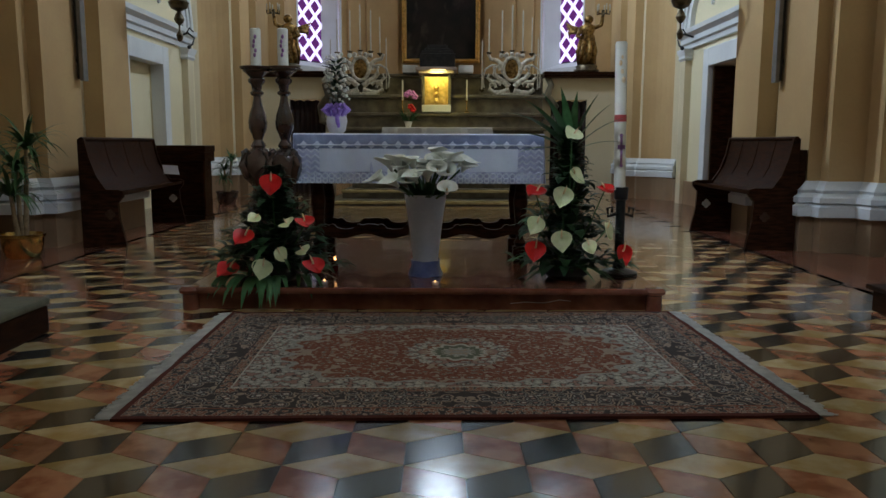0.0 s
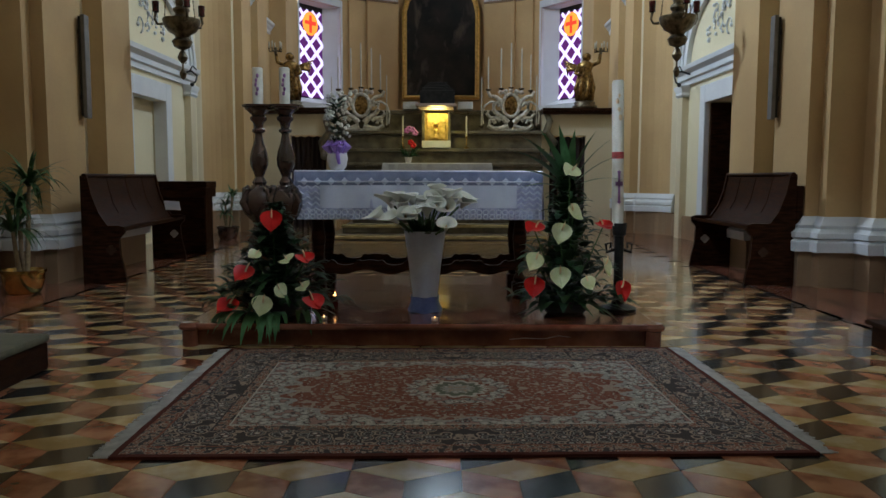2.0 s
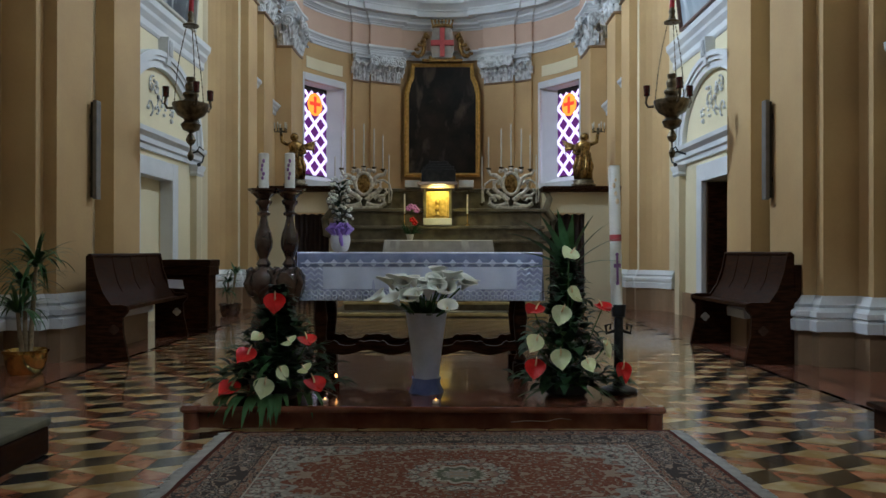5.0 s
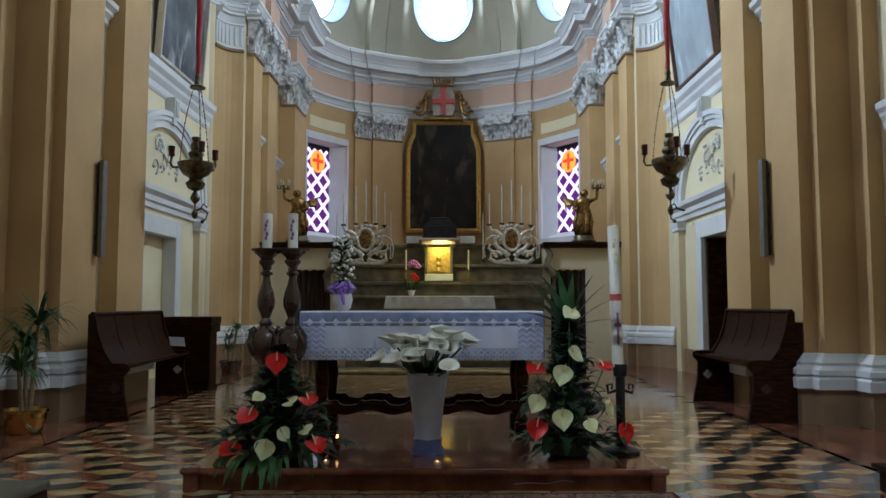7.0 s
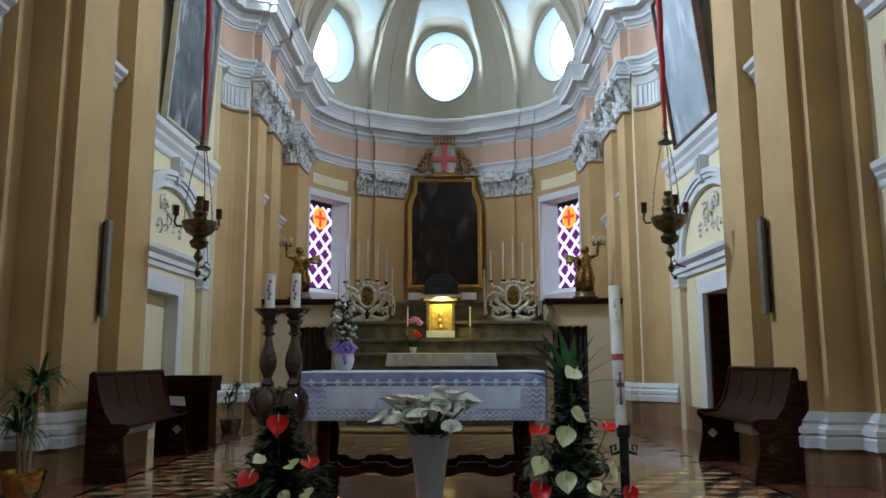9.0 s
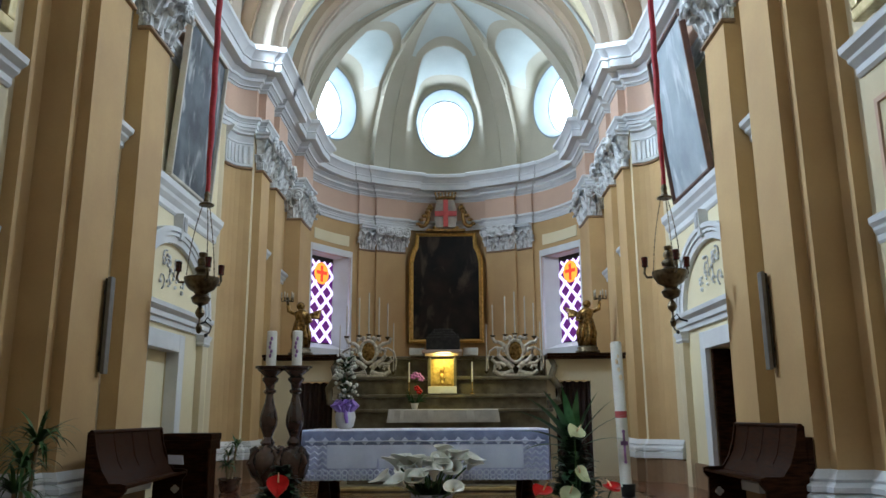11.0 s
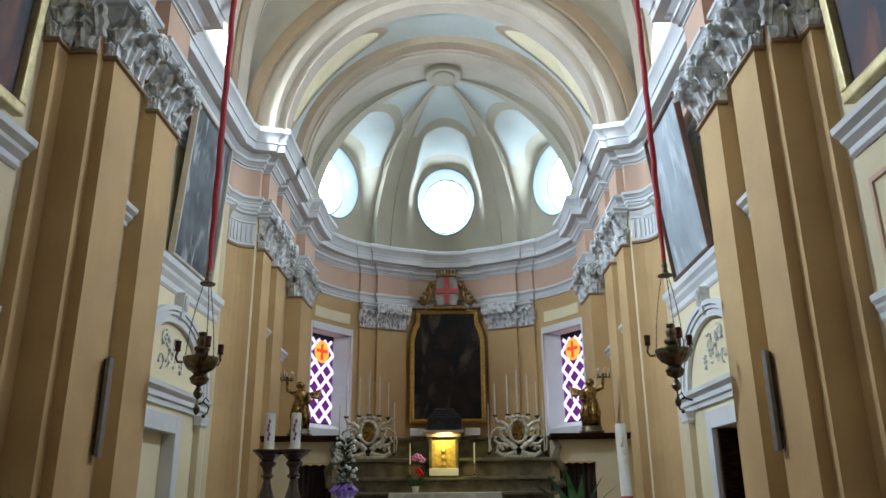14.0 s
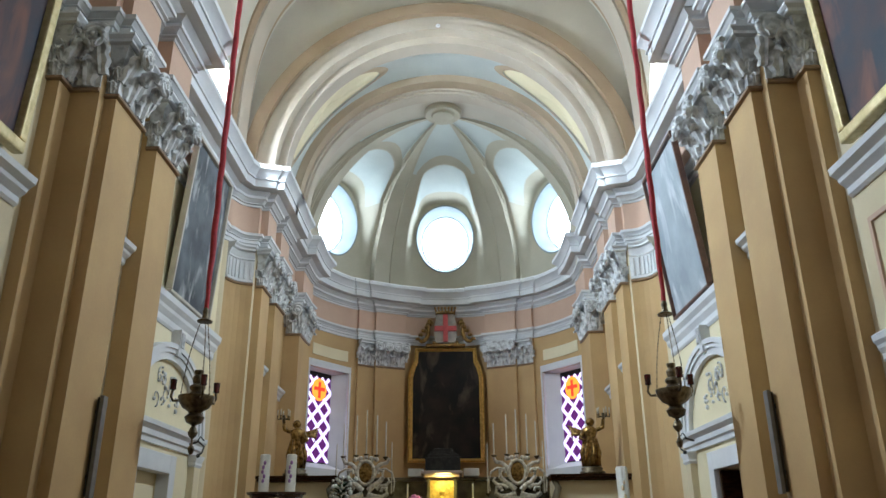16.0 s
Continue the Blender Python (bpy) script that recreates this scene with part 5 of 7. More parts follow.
def candelabrum(x):
    c = thing("candelabrum", "silvered scrolled candelabrum with a gold oval and seven candles", "candelabrum", "altar candelabra", (x, 16.2, 0))
    for sx in (-1, 1):
        def scroll(pts, r):
            bm = bmesh.new()
            tube(bm, [(sx * a, 0, b) for a, b in pts], [1.4 * r * (1 - 0.4 * i / (len(pts) - 1)) for i in range(len(pts))], 7)
            part("scroll", bm, SILVER, c, smooth=60)
        scroll([(0.05, 2.25), (0.20, 2.20), (0.36, 2.19), (0.46, 2.26), (0.44, 2.36), (0.35, 2.37), (0.33, 2.30)], 0.045)
        scroll([(0.06, 2.32), (0.16, 2.42), (0.27, 2.48), (0.36, 2.58), (0.36, 2.70), (0.28, 2.74), (0.25, 2.66)], 0.045)
        scroll([(0.22, 2.36), (0.30, 2.42), (0.42, 2.42), (0.50, 2.50), (0.47, 2.58)], 0.035)
        scroll([(0.17, 2.62), (0.22, 2.78), (0.32, 2.86), (0.44, 2.88), (0.49, 2.98)], 0.038)
        scroll([(0.08, 2.88), (0.14, 2.96), (0.22, 2.96), (0.23, 3.02)], 0.035)
        scroll([(0.30, 2.74), (0.42, 2.76), (0.55, 2.68), (0.60, 2.5), (0.58, 2.3)], 0.02)
    bm = bmesh.new()
    n = 28
    tube(bm, [(0.175 * math.cos(2 * math.pi * k / n), -0.02, 2.68 + 0.235 * math.sin(2 * math.pi * k / n)) for k in range(n + 1)], 0.038, 8)
    for k in range(5):
        ball(bm, (0.11 * (k - 2), -0.01, 2.95 + 0.02 * (2 - abs(k - 2))), 0.05, 8)
    part("oval_frame", bm, SILVER, c, smooth=60)
    bm = bmesh.new()
    ball(bm, (0, 0, 2.68), 0.15, 16, sz=1.4)
    for v in bm.verts:
        v.co.y *= 0.25
    part("medallion", bm, OLDGOLD, c, "dull gold oval", smooth=60)
    bm = bmesh.new()
    box(bm, -0.33, -0.09, 2.141, 0.33, 0.09, 2.19, bevel=0.015)
    part("foot", bm, SILVER, c)
    for dx, z0, z1, r in ((0, 3.06, 3.97, 0.022), (-0.21, 3.04, 3.86, 0.022), (0.22, 3.04, 3.86, 0.022), (-0.48, 3.02, 3.68, 0.02), (0.41, 3.0, 3.72, 0.02), (0.54, 2.26, 3.3, 0.018), (-0.62, 2.26, 3.26, 0.018)):
        bm = bmesh.new()
        lathe(bm, [(0.012, z0 - 0.07), (0.02, z0 - 0.05), (0.055, z0 - 0.02), (0.06, z0), (0.02, z0 + 0.002)], 12, (dx, 0))
        cup = part("candle_cup", bm, BRONZE, c, smooth=40)
        bm = bmesh.new()
        lathe(bm, [(r * 0.75, z0), (r * 0.7, z1 - 0.01), (r * 0.45, z1)], 10, (dx, 0))
        tube(bm, [(dx, 0, z1), (dx + 0.002, 0, z1 + 0.02)], 0.003, 4)
        part("candle", bm, TAPER, cup, "tall ivory candle", smooth=40)
    return c


candelabrum(-1.62)
candelabrum(1.54)
for x in (-0.73, 0.60):
    c = thing("candlestick", "tall brass candlestick with an ivory candle", "candlestick", "altar candlesticks", (x, 15.99, 1.772))
    bm = bmesh.new()
    lathe(bm, [(0.055, 0), (0.055, 0.012), (0.03, 0.03), (0.012, 0.05), (0.02, 0.10), (0.010, 0.13), (0.012, 0.22), (0.03, 0.24), (0.03, 0.25)], 14)
    part("stem", bm, BRASS, c, smooth=40)
    bm = bmesh.new()
    lathe(bm, [(0.017, 0.25), (0.016, 0.66), (0.006, 0.67)], 10)
    part("candle", bm, WAX, c, smooth=40)

# potted flowers at the tabernacle's foot
fp = thing("flower_pot", "small white pot with pink orchids and dark leaves", "potted plant", "", (-0.60, 15.75, 1.462))
bm = bmesh.new()
lathe(bm, [(0.05, 0), (0.075, 0.10), (0.085, 0.12), (0.07, 0.12), (0.05, 0.09)], 16)
part("pot", bm, CERAMIC, fp, smooth=40)
bm = bmesh.new()
rnd = random.Random(2)
for k in range(26):
    a, t = rnd.uniform(0, 6.28), rnd.uniform(0.1, 0.28)
    tube(bm, [(0, 0, 0.09), (0.4 * t * math.cos(a), 0.4 * t * math.sin(a), 0.16), (t * math.cos(a), t * math.sin(a) * 0.6, 0.12 + rnd.uniform(0, 0.32))], [0.008, 0.016, 0.003], 5)
part("leaves", bm, LEAFDARK, fp)
for k, (x, z, mat) in enumerate(((0.02, 0.70, PINK), (0.09, 0.68, PINK), (0.14, 0.62, PINK), (-0.03, 0.66, PINK), (0.10, 0.36, REDFLOWER), (0.05, 0.42, REDFLOWER))):
    bm = bmesh.new()
    for q in range(5):
        a = q * 2 * math.pi / 5
        ball(bm, (x + 0.035 * math.cos(a), -0.05, z + 0.035 * math.sin(a)), 0.034, 8, sz=0.8)
    part("blossom", bm, mat, fp, smooth=60)
bm = bmesh.new()
tube(bm, [(0, 0, 0.1), (0.02, 0, 0.45), (0.0, -0.03, 0.66), (0.10, -0.04, 0.68)], 0.006, 5)
part("stalk", bm, LEAFMID, fp)


def angel(s):
    """A gilt carved figure that lifts a branch of lights: one plain form."""
    bm = bmesh.new()
    lathe(bm, [(0.21, 0.0), (0.22, 0.05), (0.17, 0.07), (0.19, 0.12), (0.13, 0.16)], 14, mi=1)
    lathe(bm, [(0.13, 0.16), (0.14, 0.30), (0.11, 0.45), (0.13, 0.60), (0.10, 0.72), (0.12, 0.82), (0.14, 0.92), (0.06, 0.98), (0.05, 1.0)], 16)
    for k in range(7):
        a = k * 0.9
        tube(bm, [(0.12 * math.cos(a), 0.12 * math.sin(a), 0.17), (0.15 * math.cos(a + 0.4), 0.15 * math.sin(a + 0.4), 0.42), (0.10 * math.cos(a + 0.7), 0.10 * math.sin(a + 0.7), 0.75)], [0.05, 0.045, 0.02], 6)
    ball(bm, (0.02, 0, 1.07), 0.08, 10, sz=1.15)
    tube(bm, [(0.10, -0.02, 0.90), (0.22, -0.05, 0.95), (0.24, -0.06, 1.12)], [0.05, 0.04, 0.03], 7)
    tube(bm, [(-0.10, -0.02, 0.88), (-0.18, -0.10, 0.72), (-0.10, -0.15, 0.66)], [0.05, 0.04, 0.03], 7)
    for q in range(6):
        t = q / 5
        tube(bm, [(-0.08, 0.08, 0.85), (-0.20 - 0.10 * t, 0.12, 0.92 - 0.10 * t), (-0.36 + 0.08 * t, 0.14, 1.02 - 0.32 * t)], [0.04, 0.04, 0.012], 6, mi=0)
    tube(bm, [(0.24, -0.06, 1.0), (0.25, -0.06, 1.25)], [0.02, 0.03], 7, mi=2)
    for k in range(5):
        a = k * 2 * math.pi / 5
        x, y = 0.25 + 0.11 * math.cos(a), -0.06 + 0.11 * math.sin(a)
        tube(bm, [(0.25, -0.06, 1.18), (x, y, 1.17), (x, y, 1.24)], 0.014, 6, mi=2)
        lathe(bm, [(0.012, 1.24), (0.012, 1.36), (0.004, 1.37)], 8, (x, y), mi=3)
    for f in bm.faces:
        f.smooth = True
    if s < 0:
        bmesh.ops.scale(bm, vec=(-1, 1, 1), verts=bm.verts)
        bmesh.ops.reverse_faces(bm, faces=bm.faces)
    ob = part("statue", bm, (OLDGOLD, BRONZE, BRONZE, TAPER))
    ob.matrix_world = pose(s * 3.10, 16.25, 2.622) @ Matrix.Diagonal((1.22, 1.15, 1.0, 1))
    return tagged(ob, "gilt carved winged statue holding up a branch of candles", "statue", "gilt statues")


angel(1)
angel(-1)

# ---- podium of the altar ----
po = thing("altar_podium", "red marble altar podium step with a rounded nosing", "podium", "", (0.02, 0, 0))
bm = bmesh.new()
box(bm, -1.56, 5.13, 0, 1.58, 7.6, 0.115)
part("riser", bm, REDMARBLE, po)
bm = bmesh.new()
box(bm, -1.62, 5.06, 0.115, 1.64, 7.66, 0.16, bevel=0.018)
part("tread_slab", bm, REDMARBLE, po)
for sx in (-1.585, 1.605):
    bm = bmesh.new()
    lathe(bm, [(0.055, 0), (0.055, 0.11), (0.075, 0.12), (0.08, 0.14), (0.06, 0.165), (0.02, 0.17)], 14, (sx, 5.11))
    part("corner_roll", bm, REDMARBLE, po, smooth=40)
WHITEVEIN = surf("white_vein", (0.55, 0.42, 0.36), (0.65, 0.52, 0.45), 9, 0.2, bump=0.0, spread=0.1)
bm = bmesh.new()
tube(bm, [(0.62, 5.128, 0.045), (0.72, 5.128, 0.055), (0.86, 5.128, 0.05), (0.96, 5.128, 0.072), (1.04, 5.128, 0.062)], [0.002, 0.003, 0.002, 0.003, 0.001], 4)
part("vein", bm, WHITEVEIN, po)

# ---- front altar ----
al = thing("front_altar", "dark carved wooden altar table with scrolled stretchers", "altar table", "", (-0.03, 6.55, 0.161))
AH = 1.05
bm = bmesh.new()
box(bm, -0.97, -0.36, AH - 0.05, 0.97, 0.36, AH, bevel=0.012)
part("tabletop", bm, DARKWOOD, al)
bm = bmesh.new()
box(bm, -0.90, -0.31, AH - 0.22, 0.90, 0.31, AH - 0.05)
part("apron", bm, DARKWOOD, al)
for sx in (-0.84, 0.84):
    for sy in (-0.27, 0.27):
        bm = bmesh.new()
        box(bm, sx - 0.05, sy - 0.05, 0.78, sx + 0.05, sy + 0.05, AH - 0.05, bevel=0.008)
        lathe(bm, [(0.03, 0.12), (0.055, 0.16), (0.03, 0.2), (0.042, 0.3), (0.06, 0.5), (0.045, 0.62), (0.03, 0.68), (0.055, 0.72), (0.055, 0.78)], 14, (sx, sy))
        box(bm, sx - 0.06, sy - 0.06, 0, sx + 0.06, sy + 0.06, 0.13, bevel=0.012)
        part("leg", bm, DARKWOOD, al, smooth=30)


def wavy(y, z, half, amp, name, parent):
    """A flat stretcher sawn to scrolls above and below."""
    bm = bmesh.new()
    n = 72
    prev = None
    for i in range(n + 1):
        x = -half + 2 * half * i / n
        t = (x / half)
        wv = math.cos(t * math.pi * 4)
        top = z + 0.045 + 0.022 * wv + 0.018 * (1 if (abs((t * 4) % 1 - 0.5) < 0.12) else 0)
        bot = z - 0.035 + amp * math.cos(t * math.pi * 4 + 0.5)
        col = [bm.verts.new(p) for p in ((x, y - 0.022, bot), (x, y - 0.022, top), (x, y + 0.022, top), (x, y + 0.022, bot))]
        if prev:
            for k in range(4):
                j = (k + 1) % 4
                bm.faces.new((prev[k], col[k], col[j], prev[j]))
        prev = col
    bmesh.ops.recalc_face_normals(bm, faces=bm.faces)
    return part(name, bm, DARKWOOD, parent)


wavy(-0.27, 0.245, 0.82, 0.02, "stretcher", al)
wavy(0.27, 0.245, 0.82, 0.02, "stretcher", al)

cl = thing("altar_cloth", "white linen altar cloth with a blue-grey lace border", "altar cloth", "", (-0.03, 6.55, 0.161 + AH))
bm = bmesh.new()
nx = 120
prev = None
hw = 1.01
for i in range(nx + 1):
    x = -hw + 2 * hw * i / nx
    fold = 0.010 * math.sin(i * 0.55) + 0.006 * math.sin(i * 1.37 + 1)
    rows_ = [(0.38, 0.006), (-0.37, 0.006), (-0.395, -0.004)] + [(-0.40 - fold * (k / 7), -0.01 - 0.385 * k / 7) for k in range(8)]
    col = [bm.verts.new((x, y, z)) for y, z in rows_]
    if prev:
        for k in range(len(col) - 1):
            bm.faces.new((prev[k], prev[k + 1], col[k + 1], col[k])).material_index = 0 if k < 2 else 2 if k < 5 else 1
    prev = col
LACEBLUE = surf("slate_blue_lace", (0.20, 0.23, 0.38), (0.32, 0.35, 0.52), 9, 0.85, bump=0.4, fine=160, spread=0.2)
part("drape", bm, (WHITECLOTH, LACE, LACEBLUE), cl, smooth=60)
for sx in (-1, 1):
    bm = bmesh.new()
    prev = None
    for i in range(31):
        y = -0.40 + 0.78 * i / 30
        fold = 0.012 * math.sin(i * 0.9)
        col = [bm.verts.new((sx * (hw + 0.002 + (0.012 + fold) * k / 5), y, 0.004 - 0.40 * k / 5)) for k in range(6)]
        if prev:
            for k in range(5):
                bm.faces.new((prev[k], prev[k + 1], col[k + 1], col[k]))
        prev = col
    part("side_drape", bm, LACE, cl, smooth=60)
bm = bmesh.new()
prev = None
for i in range(81):
    x = -0.80 + 1.60 * i / 80
    fold = 0.007 * math.sin(i * 0.5)
    col = [bm.verts.new((x, -0.414 - fold, z)) for z in (-0.115, -0.21, -0.30)]
    if prev:
        for k in range(2):
            bm.faces.new((prev[k], prev[k + 1], col[k + 1], col[k]))
    prev = col
part("linen_panel", bm, WHITECLOTH, cl, "plain white linen panel", smooth=60)
# lace ornaments: rhombs along the upper band, loops along the hem
bm = bmesh.new()
for i in range(18):
    x = -0.98 + 1.96 * (i + 0.5) / 18
    z = -0.085
    for r in (0.033,):
        vs = [bm.verts.new((x + r * math.cos(a), -0.418, z + r * math.sin(a))) for a in (0, math.pi / 2, math.pi, 1.5 * math.pi)]
        bm.faces.new(vs)
    tube(bm, [(x - 0.054, -0.419, z - 0.002), (x + 0.054, -0.419, z - 0.002)], 0.006, 4)
part("rhomb_trim", bm, WHITECLOTH, cl, "white rhomb trim")
bm = bmesh.new()
for row, (z, rr) in enumerate(((-0.335, 0.022), (-0.372, 0.018))):
    for i in range(38):
        x = -0.99 + 1.98 * (i + 0.5) / 38
        tube(bm, [(x + rr * math.cos(a), -0.424, z + rr * math.sin(a)) for a in [k * math.pi / 4 for k in range(9)]], 0.007, 4)
for xs in (-0.90, 0.90):
    for q in range(5):
        for p in range(3):
            x, z = xs - 0.065 + 0.065 * p, -0.135 - 0.045 * q
            tube(bm, [(x - 0.032, -0.424, z - 0.012), (x, -0.424, z + 0.014), (x + 0.032, -0.424, z - 0.012)], 0.008, 4)
part("hem_lace", bm, WHITECLOTH, cl, "white lace hem")

# ---- flowers ----
LEAFLIGHT = surf("fern_leaf", (0.045, 0.12, 0.035), (0.10, 0.21, 0.08), 9, 0.4, bump=0.1, spread=0.25, spec=0.3)

def blade(bm, p0, d, L, w, droop, mi=0, n=5):
    """One long leaf from p0 along d, drooping."""
    p, d = Vector(p0), Vector(d).normalized()
    sidev = d.cross(Vector((0, 0, 1)))
    if sidev.length < 0.1:
        sidev = Vector((1, 0, 0))
    sidev.normalize()
    prev = None
    for i in range(n + 1):
        t = i / n
        ww = w * math.sin(math.pi * (0.12 + 0.88 * t) ** 0.8) * 0.5
        nrm = d.cross(sidev)
        row = [bm.verts.new(p - sidev * ww + nrm * (-0.15 * ww)), bm.verts.new(p), bm.verts.new(p + sidev * ww + nrm * (-0.15 * ww))]
        if prev:
            bm.faces.new((prev[0], row[0], row[1], prev[1])).material_index = mi
            bm.faces.new((prev[1], row[1], row[2], prev[2])).material_index = mi
        prev = row
        p = p + d * (L / n)
        d = (d + Vector((0, 0, -droop / n))).normalized()


def heart():
    bm = bmesh.new()
    rings = []
    for k in (0.02, 0.35, 0.7, 1.0):
        r = []
        for i in range(22):
            t = 2 * math.pi * i / 22
            x = 16 * math.sin(t) ** 3 / 17
            y = (13 * math.cos(t) - 2.0 * math.cos(2 * t) - 0.9 * math.cos(3 * t)) / 15
            x, y = x * k, y * k
            cup = 0.30 * (x * x + y * y) + 0.09 * math.sin(3 * t) * k
            r.append(bm.verts.new((x * 0.44, -cup * 0.5, y * 0.52)))
        rings.append(r)
    for a, b in zip(rings, rings[1:]):
        for i in range(22):
            j = (i + 1) % 22
            bm.faces.new((a[i], a[j], b[j], b[i]))
    bm.faces.new(rings[0])
    ext = bmesh.ops.extrude_face_region(bm, geom=bm.faces[:])
    for v in ext["geom"]:
        if isinstance(v, bmesh.types.BMVert):
            v.co.y += 0.015
    bmesh.ops.recalc_face_normals(bm, faces=bm.faces)
    return bm


def spadix_bm():
    bm = bmesh.new()
    tube(bm, [(0, -0.02, 0.10), (0.01, -0.10, 0.16), (0.015, -0.17, 0.30), (0.02, -0.20, 0.42)], [0.035, 0.035, 0.03, 0.012], 7)
    return bm


ME_RED = mesh_of("spathe_red", heart(), REDFLOWER, 60)
ME_CREAM = mesh_of("spathe_cream", heart(), CREAMFLOWER, 60)
ME_SPX = mesh_of("spadix", spadix_bm(), SPADIX, 60)


def anthurium(parent, red, x, y, z, size, tilt, turn, spin):
    size *= 1.22
    sp = use("red_anthurium" if red else "pale_anthurium", ME_RED if red else ME_CREAM, parent, pose(x, y, z, tilt, spin, turn) @ Matrix.Diagonal((size, size, size, 1)))
    use("spadix", ME_SPX, sp, Matrix.Identity(4))
    return sp


def arrangement(label, cx, cy, base, top, spread, reds, creams, seed, extra=()):
    a = thing("flower_arrangement", label, "flower arrangement", "flower arrangements", (cx, cy, base))
    rnd = random.Random(seed)
    bm = bmesh.new()
    lathe(bm, [(0.13, 0.0), (0.16, 0.03), (0.15, 0.10), (0.10, 0.11)], 16)
    part("bowl", bm, IRON, a, smooth=40)
    bm = bmesh.new()
    H_ = top - base
    for k in range(560):
        t = rnd.random() ** 1.3
        ang = rnd.uniform(0, 2 * math.pi)
        r = spread * (1 - t) ** 1.1 * rnd.uniform(0.05, 0.88)
        p = (r * math.cos(ang), r * math.sin(ang) * 0.6, 0.08 + t * H_ * 0.85)
        d = (math.cos(ang), math.sin(ang) * 0.7, rnd.uniform(0.1, 1.0) + 1.1 * t)
        blade(bm, p, d, rnd.uniform(0.10, 0.18) * (1.1 - 0.45 * t), rnd.uniform(0.06, 0.11), rnd.uniform(1.2, 2.8))
    part("dark_leaves", bm, LEAFDARK, a, smooth=60)["kind"] = "stuff"
    bm = bmesh.new()
    for k in range(26):
        ang = rnd.uniform(0, 2 * math.pi)
        t = rnd.random() ** 2
        p = (0.1 * math.cos(ang), 0.06 * math.sin(ang), 0.06 + 0.5 * t * H_)
        blade(bm, p, (math.cos(ang), math.sin(ang) * 0.7, rnd.uniform(-0.1, 0.5)), rnd.uniform(0.30, 0.50) * (1 - 0.4 * t) * spread / 0.5, rnd.uniform(0.02, 0.04), rnd.uniform(0.5, 1.3))
    part("green_leaves", bm, LEAFMID, a, smooth=60)["kind"] = "stuff"
    bm = bmesh.new()
    for p, d, L, w in extra:
        blade(bm, p, d, L, w if d[1] < -0.9 else w * 1.6, 1.9 if d[1] < -0.9 else 0.9, n=8)
        if d[1] < -0.9:
            for q in range(4):
                blade(bm, (p[0] + rnd.uniform(-0.05, 0.05), p[1], p[2]), (d[0] + rnd.uniform(-0.4, 0.4), d[1], d[2] + rnd.uniform(-0.1, 0.3)), L * rnd.uniform(0.6, 1.05), w * 0.7, rnd.uniform(1.4, 2.4), n=8)
    part("fern_spray", bm, LEAFLIGHT, a, "lighter green drooping fronds", smooth=60)
    for red, rows_ in ((True, reds), (False, creams)):
        for (x, z, y, size, tilt, turn, spin) in rows_:
            anthurium(a, red, x - cx, y - cy, z - base, size, tilt, turn, spin)
            bs = bmesh.new()
            tube(bs, [((x - cx) * 0.1, (y - cy) * 0.2 + 0.02, 0.15), ((x - cx) * 0.6, (y - cy) * 0.6 + 0.02, (z - base) * 0.6), (x - cx, y - cy + 0.03, z - base)], 0.005, 5)
            part("stalk", bs, LEAFMID, a)
    return a


fern = [((rx, ry, 0.05), (dx, -1.0, dz), L, 0.05) for rx, ry, dx, dz, L in ((-0.2, -0.15, -0.35, 0.15, 0.34), (-0.12, -0.18, -0.1, 0.1, 0.36), (-0.05, -0.18, 0.15, 0.15, 0.36), (0.05, -0.16, 0.1, 0.1, 0.33), (0.0, -0.2, -0.05, 0.2, 0.38), (-0.3, -0.1, -0.6, 0.2, 0.3), (0.2, -0.1, 0.5, 0.2, 0.3))]
arrangement("tall arrangement of red and pale anthuriums in dark leaves", -1.03, 5.40, 0.162, 0.98, 0.56,
            [(-1.02, 0.86, 5.24, 0.155, -12, 5, 0), (-1.20, 0.49, 5.16, 0.16, -52, -25, 12), (-1.30, 0.27, 5.10, 0.17, -62, -30, 10), (-0.77, 0.60, 5.14, 0.14, -66, 25, -8), (-0.70, 0.31, 5.06, 0.16, -60, 35, -10)],
            [(-1.04, 0.30, 5.02, 0.145, -10, -5, 12), (-0.93, 0.39, 5.06, 0.11, -15, 48, -30), (-1.13, 0.62, 5.18, 0.10, -62, -30, 25), (-0.89, 0.59, 5.14, 0.12, -78, 20, -35), (-0.77, 0.41, 5.08, 0.11, -74, 20, -35)], 11, fern)
palms = [((0.02, 0.05, 0.9), (dx, -0.2, dz), L, w) for dx, dz, L, w in ((-0.9, 1.1, 0.58, 0.09), (-0.7, 1.3, 0.56, 0.08), (-0.45, 1.4, 0.52, 0.07), (0.05, 1.5, 0.46, 0.05), (0.35, 1.4, 0.48, 0.05), (0.8, 1.0, 0.52, 0.045), (0.9, 0.6, 0.42, 0.045), (-0.2, 1.6, 0.50, 0.06), (-1.0, 0.8, 0.50, 0.08), (-1.1, 0.5, 0.40, 0.06), (0.6, 1.3, 0.50, 0.04))]
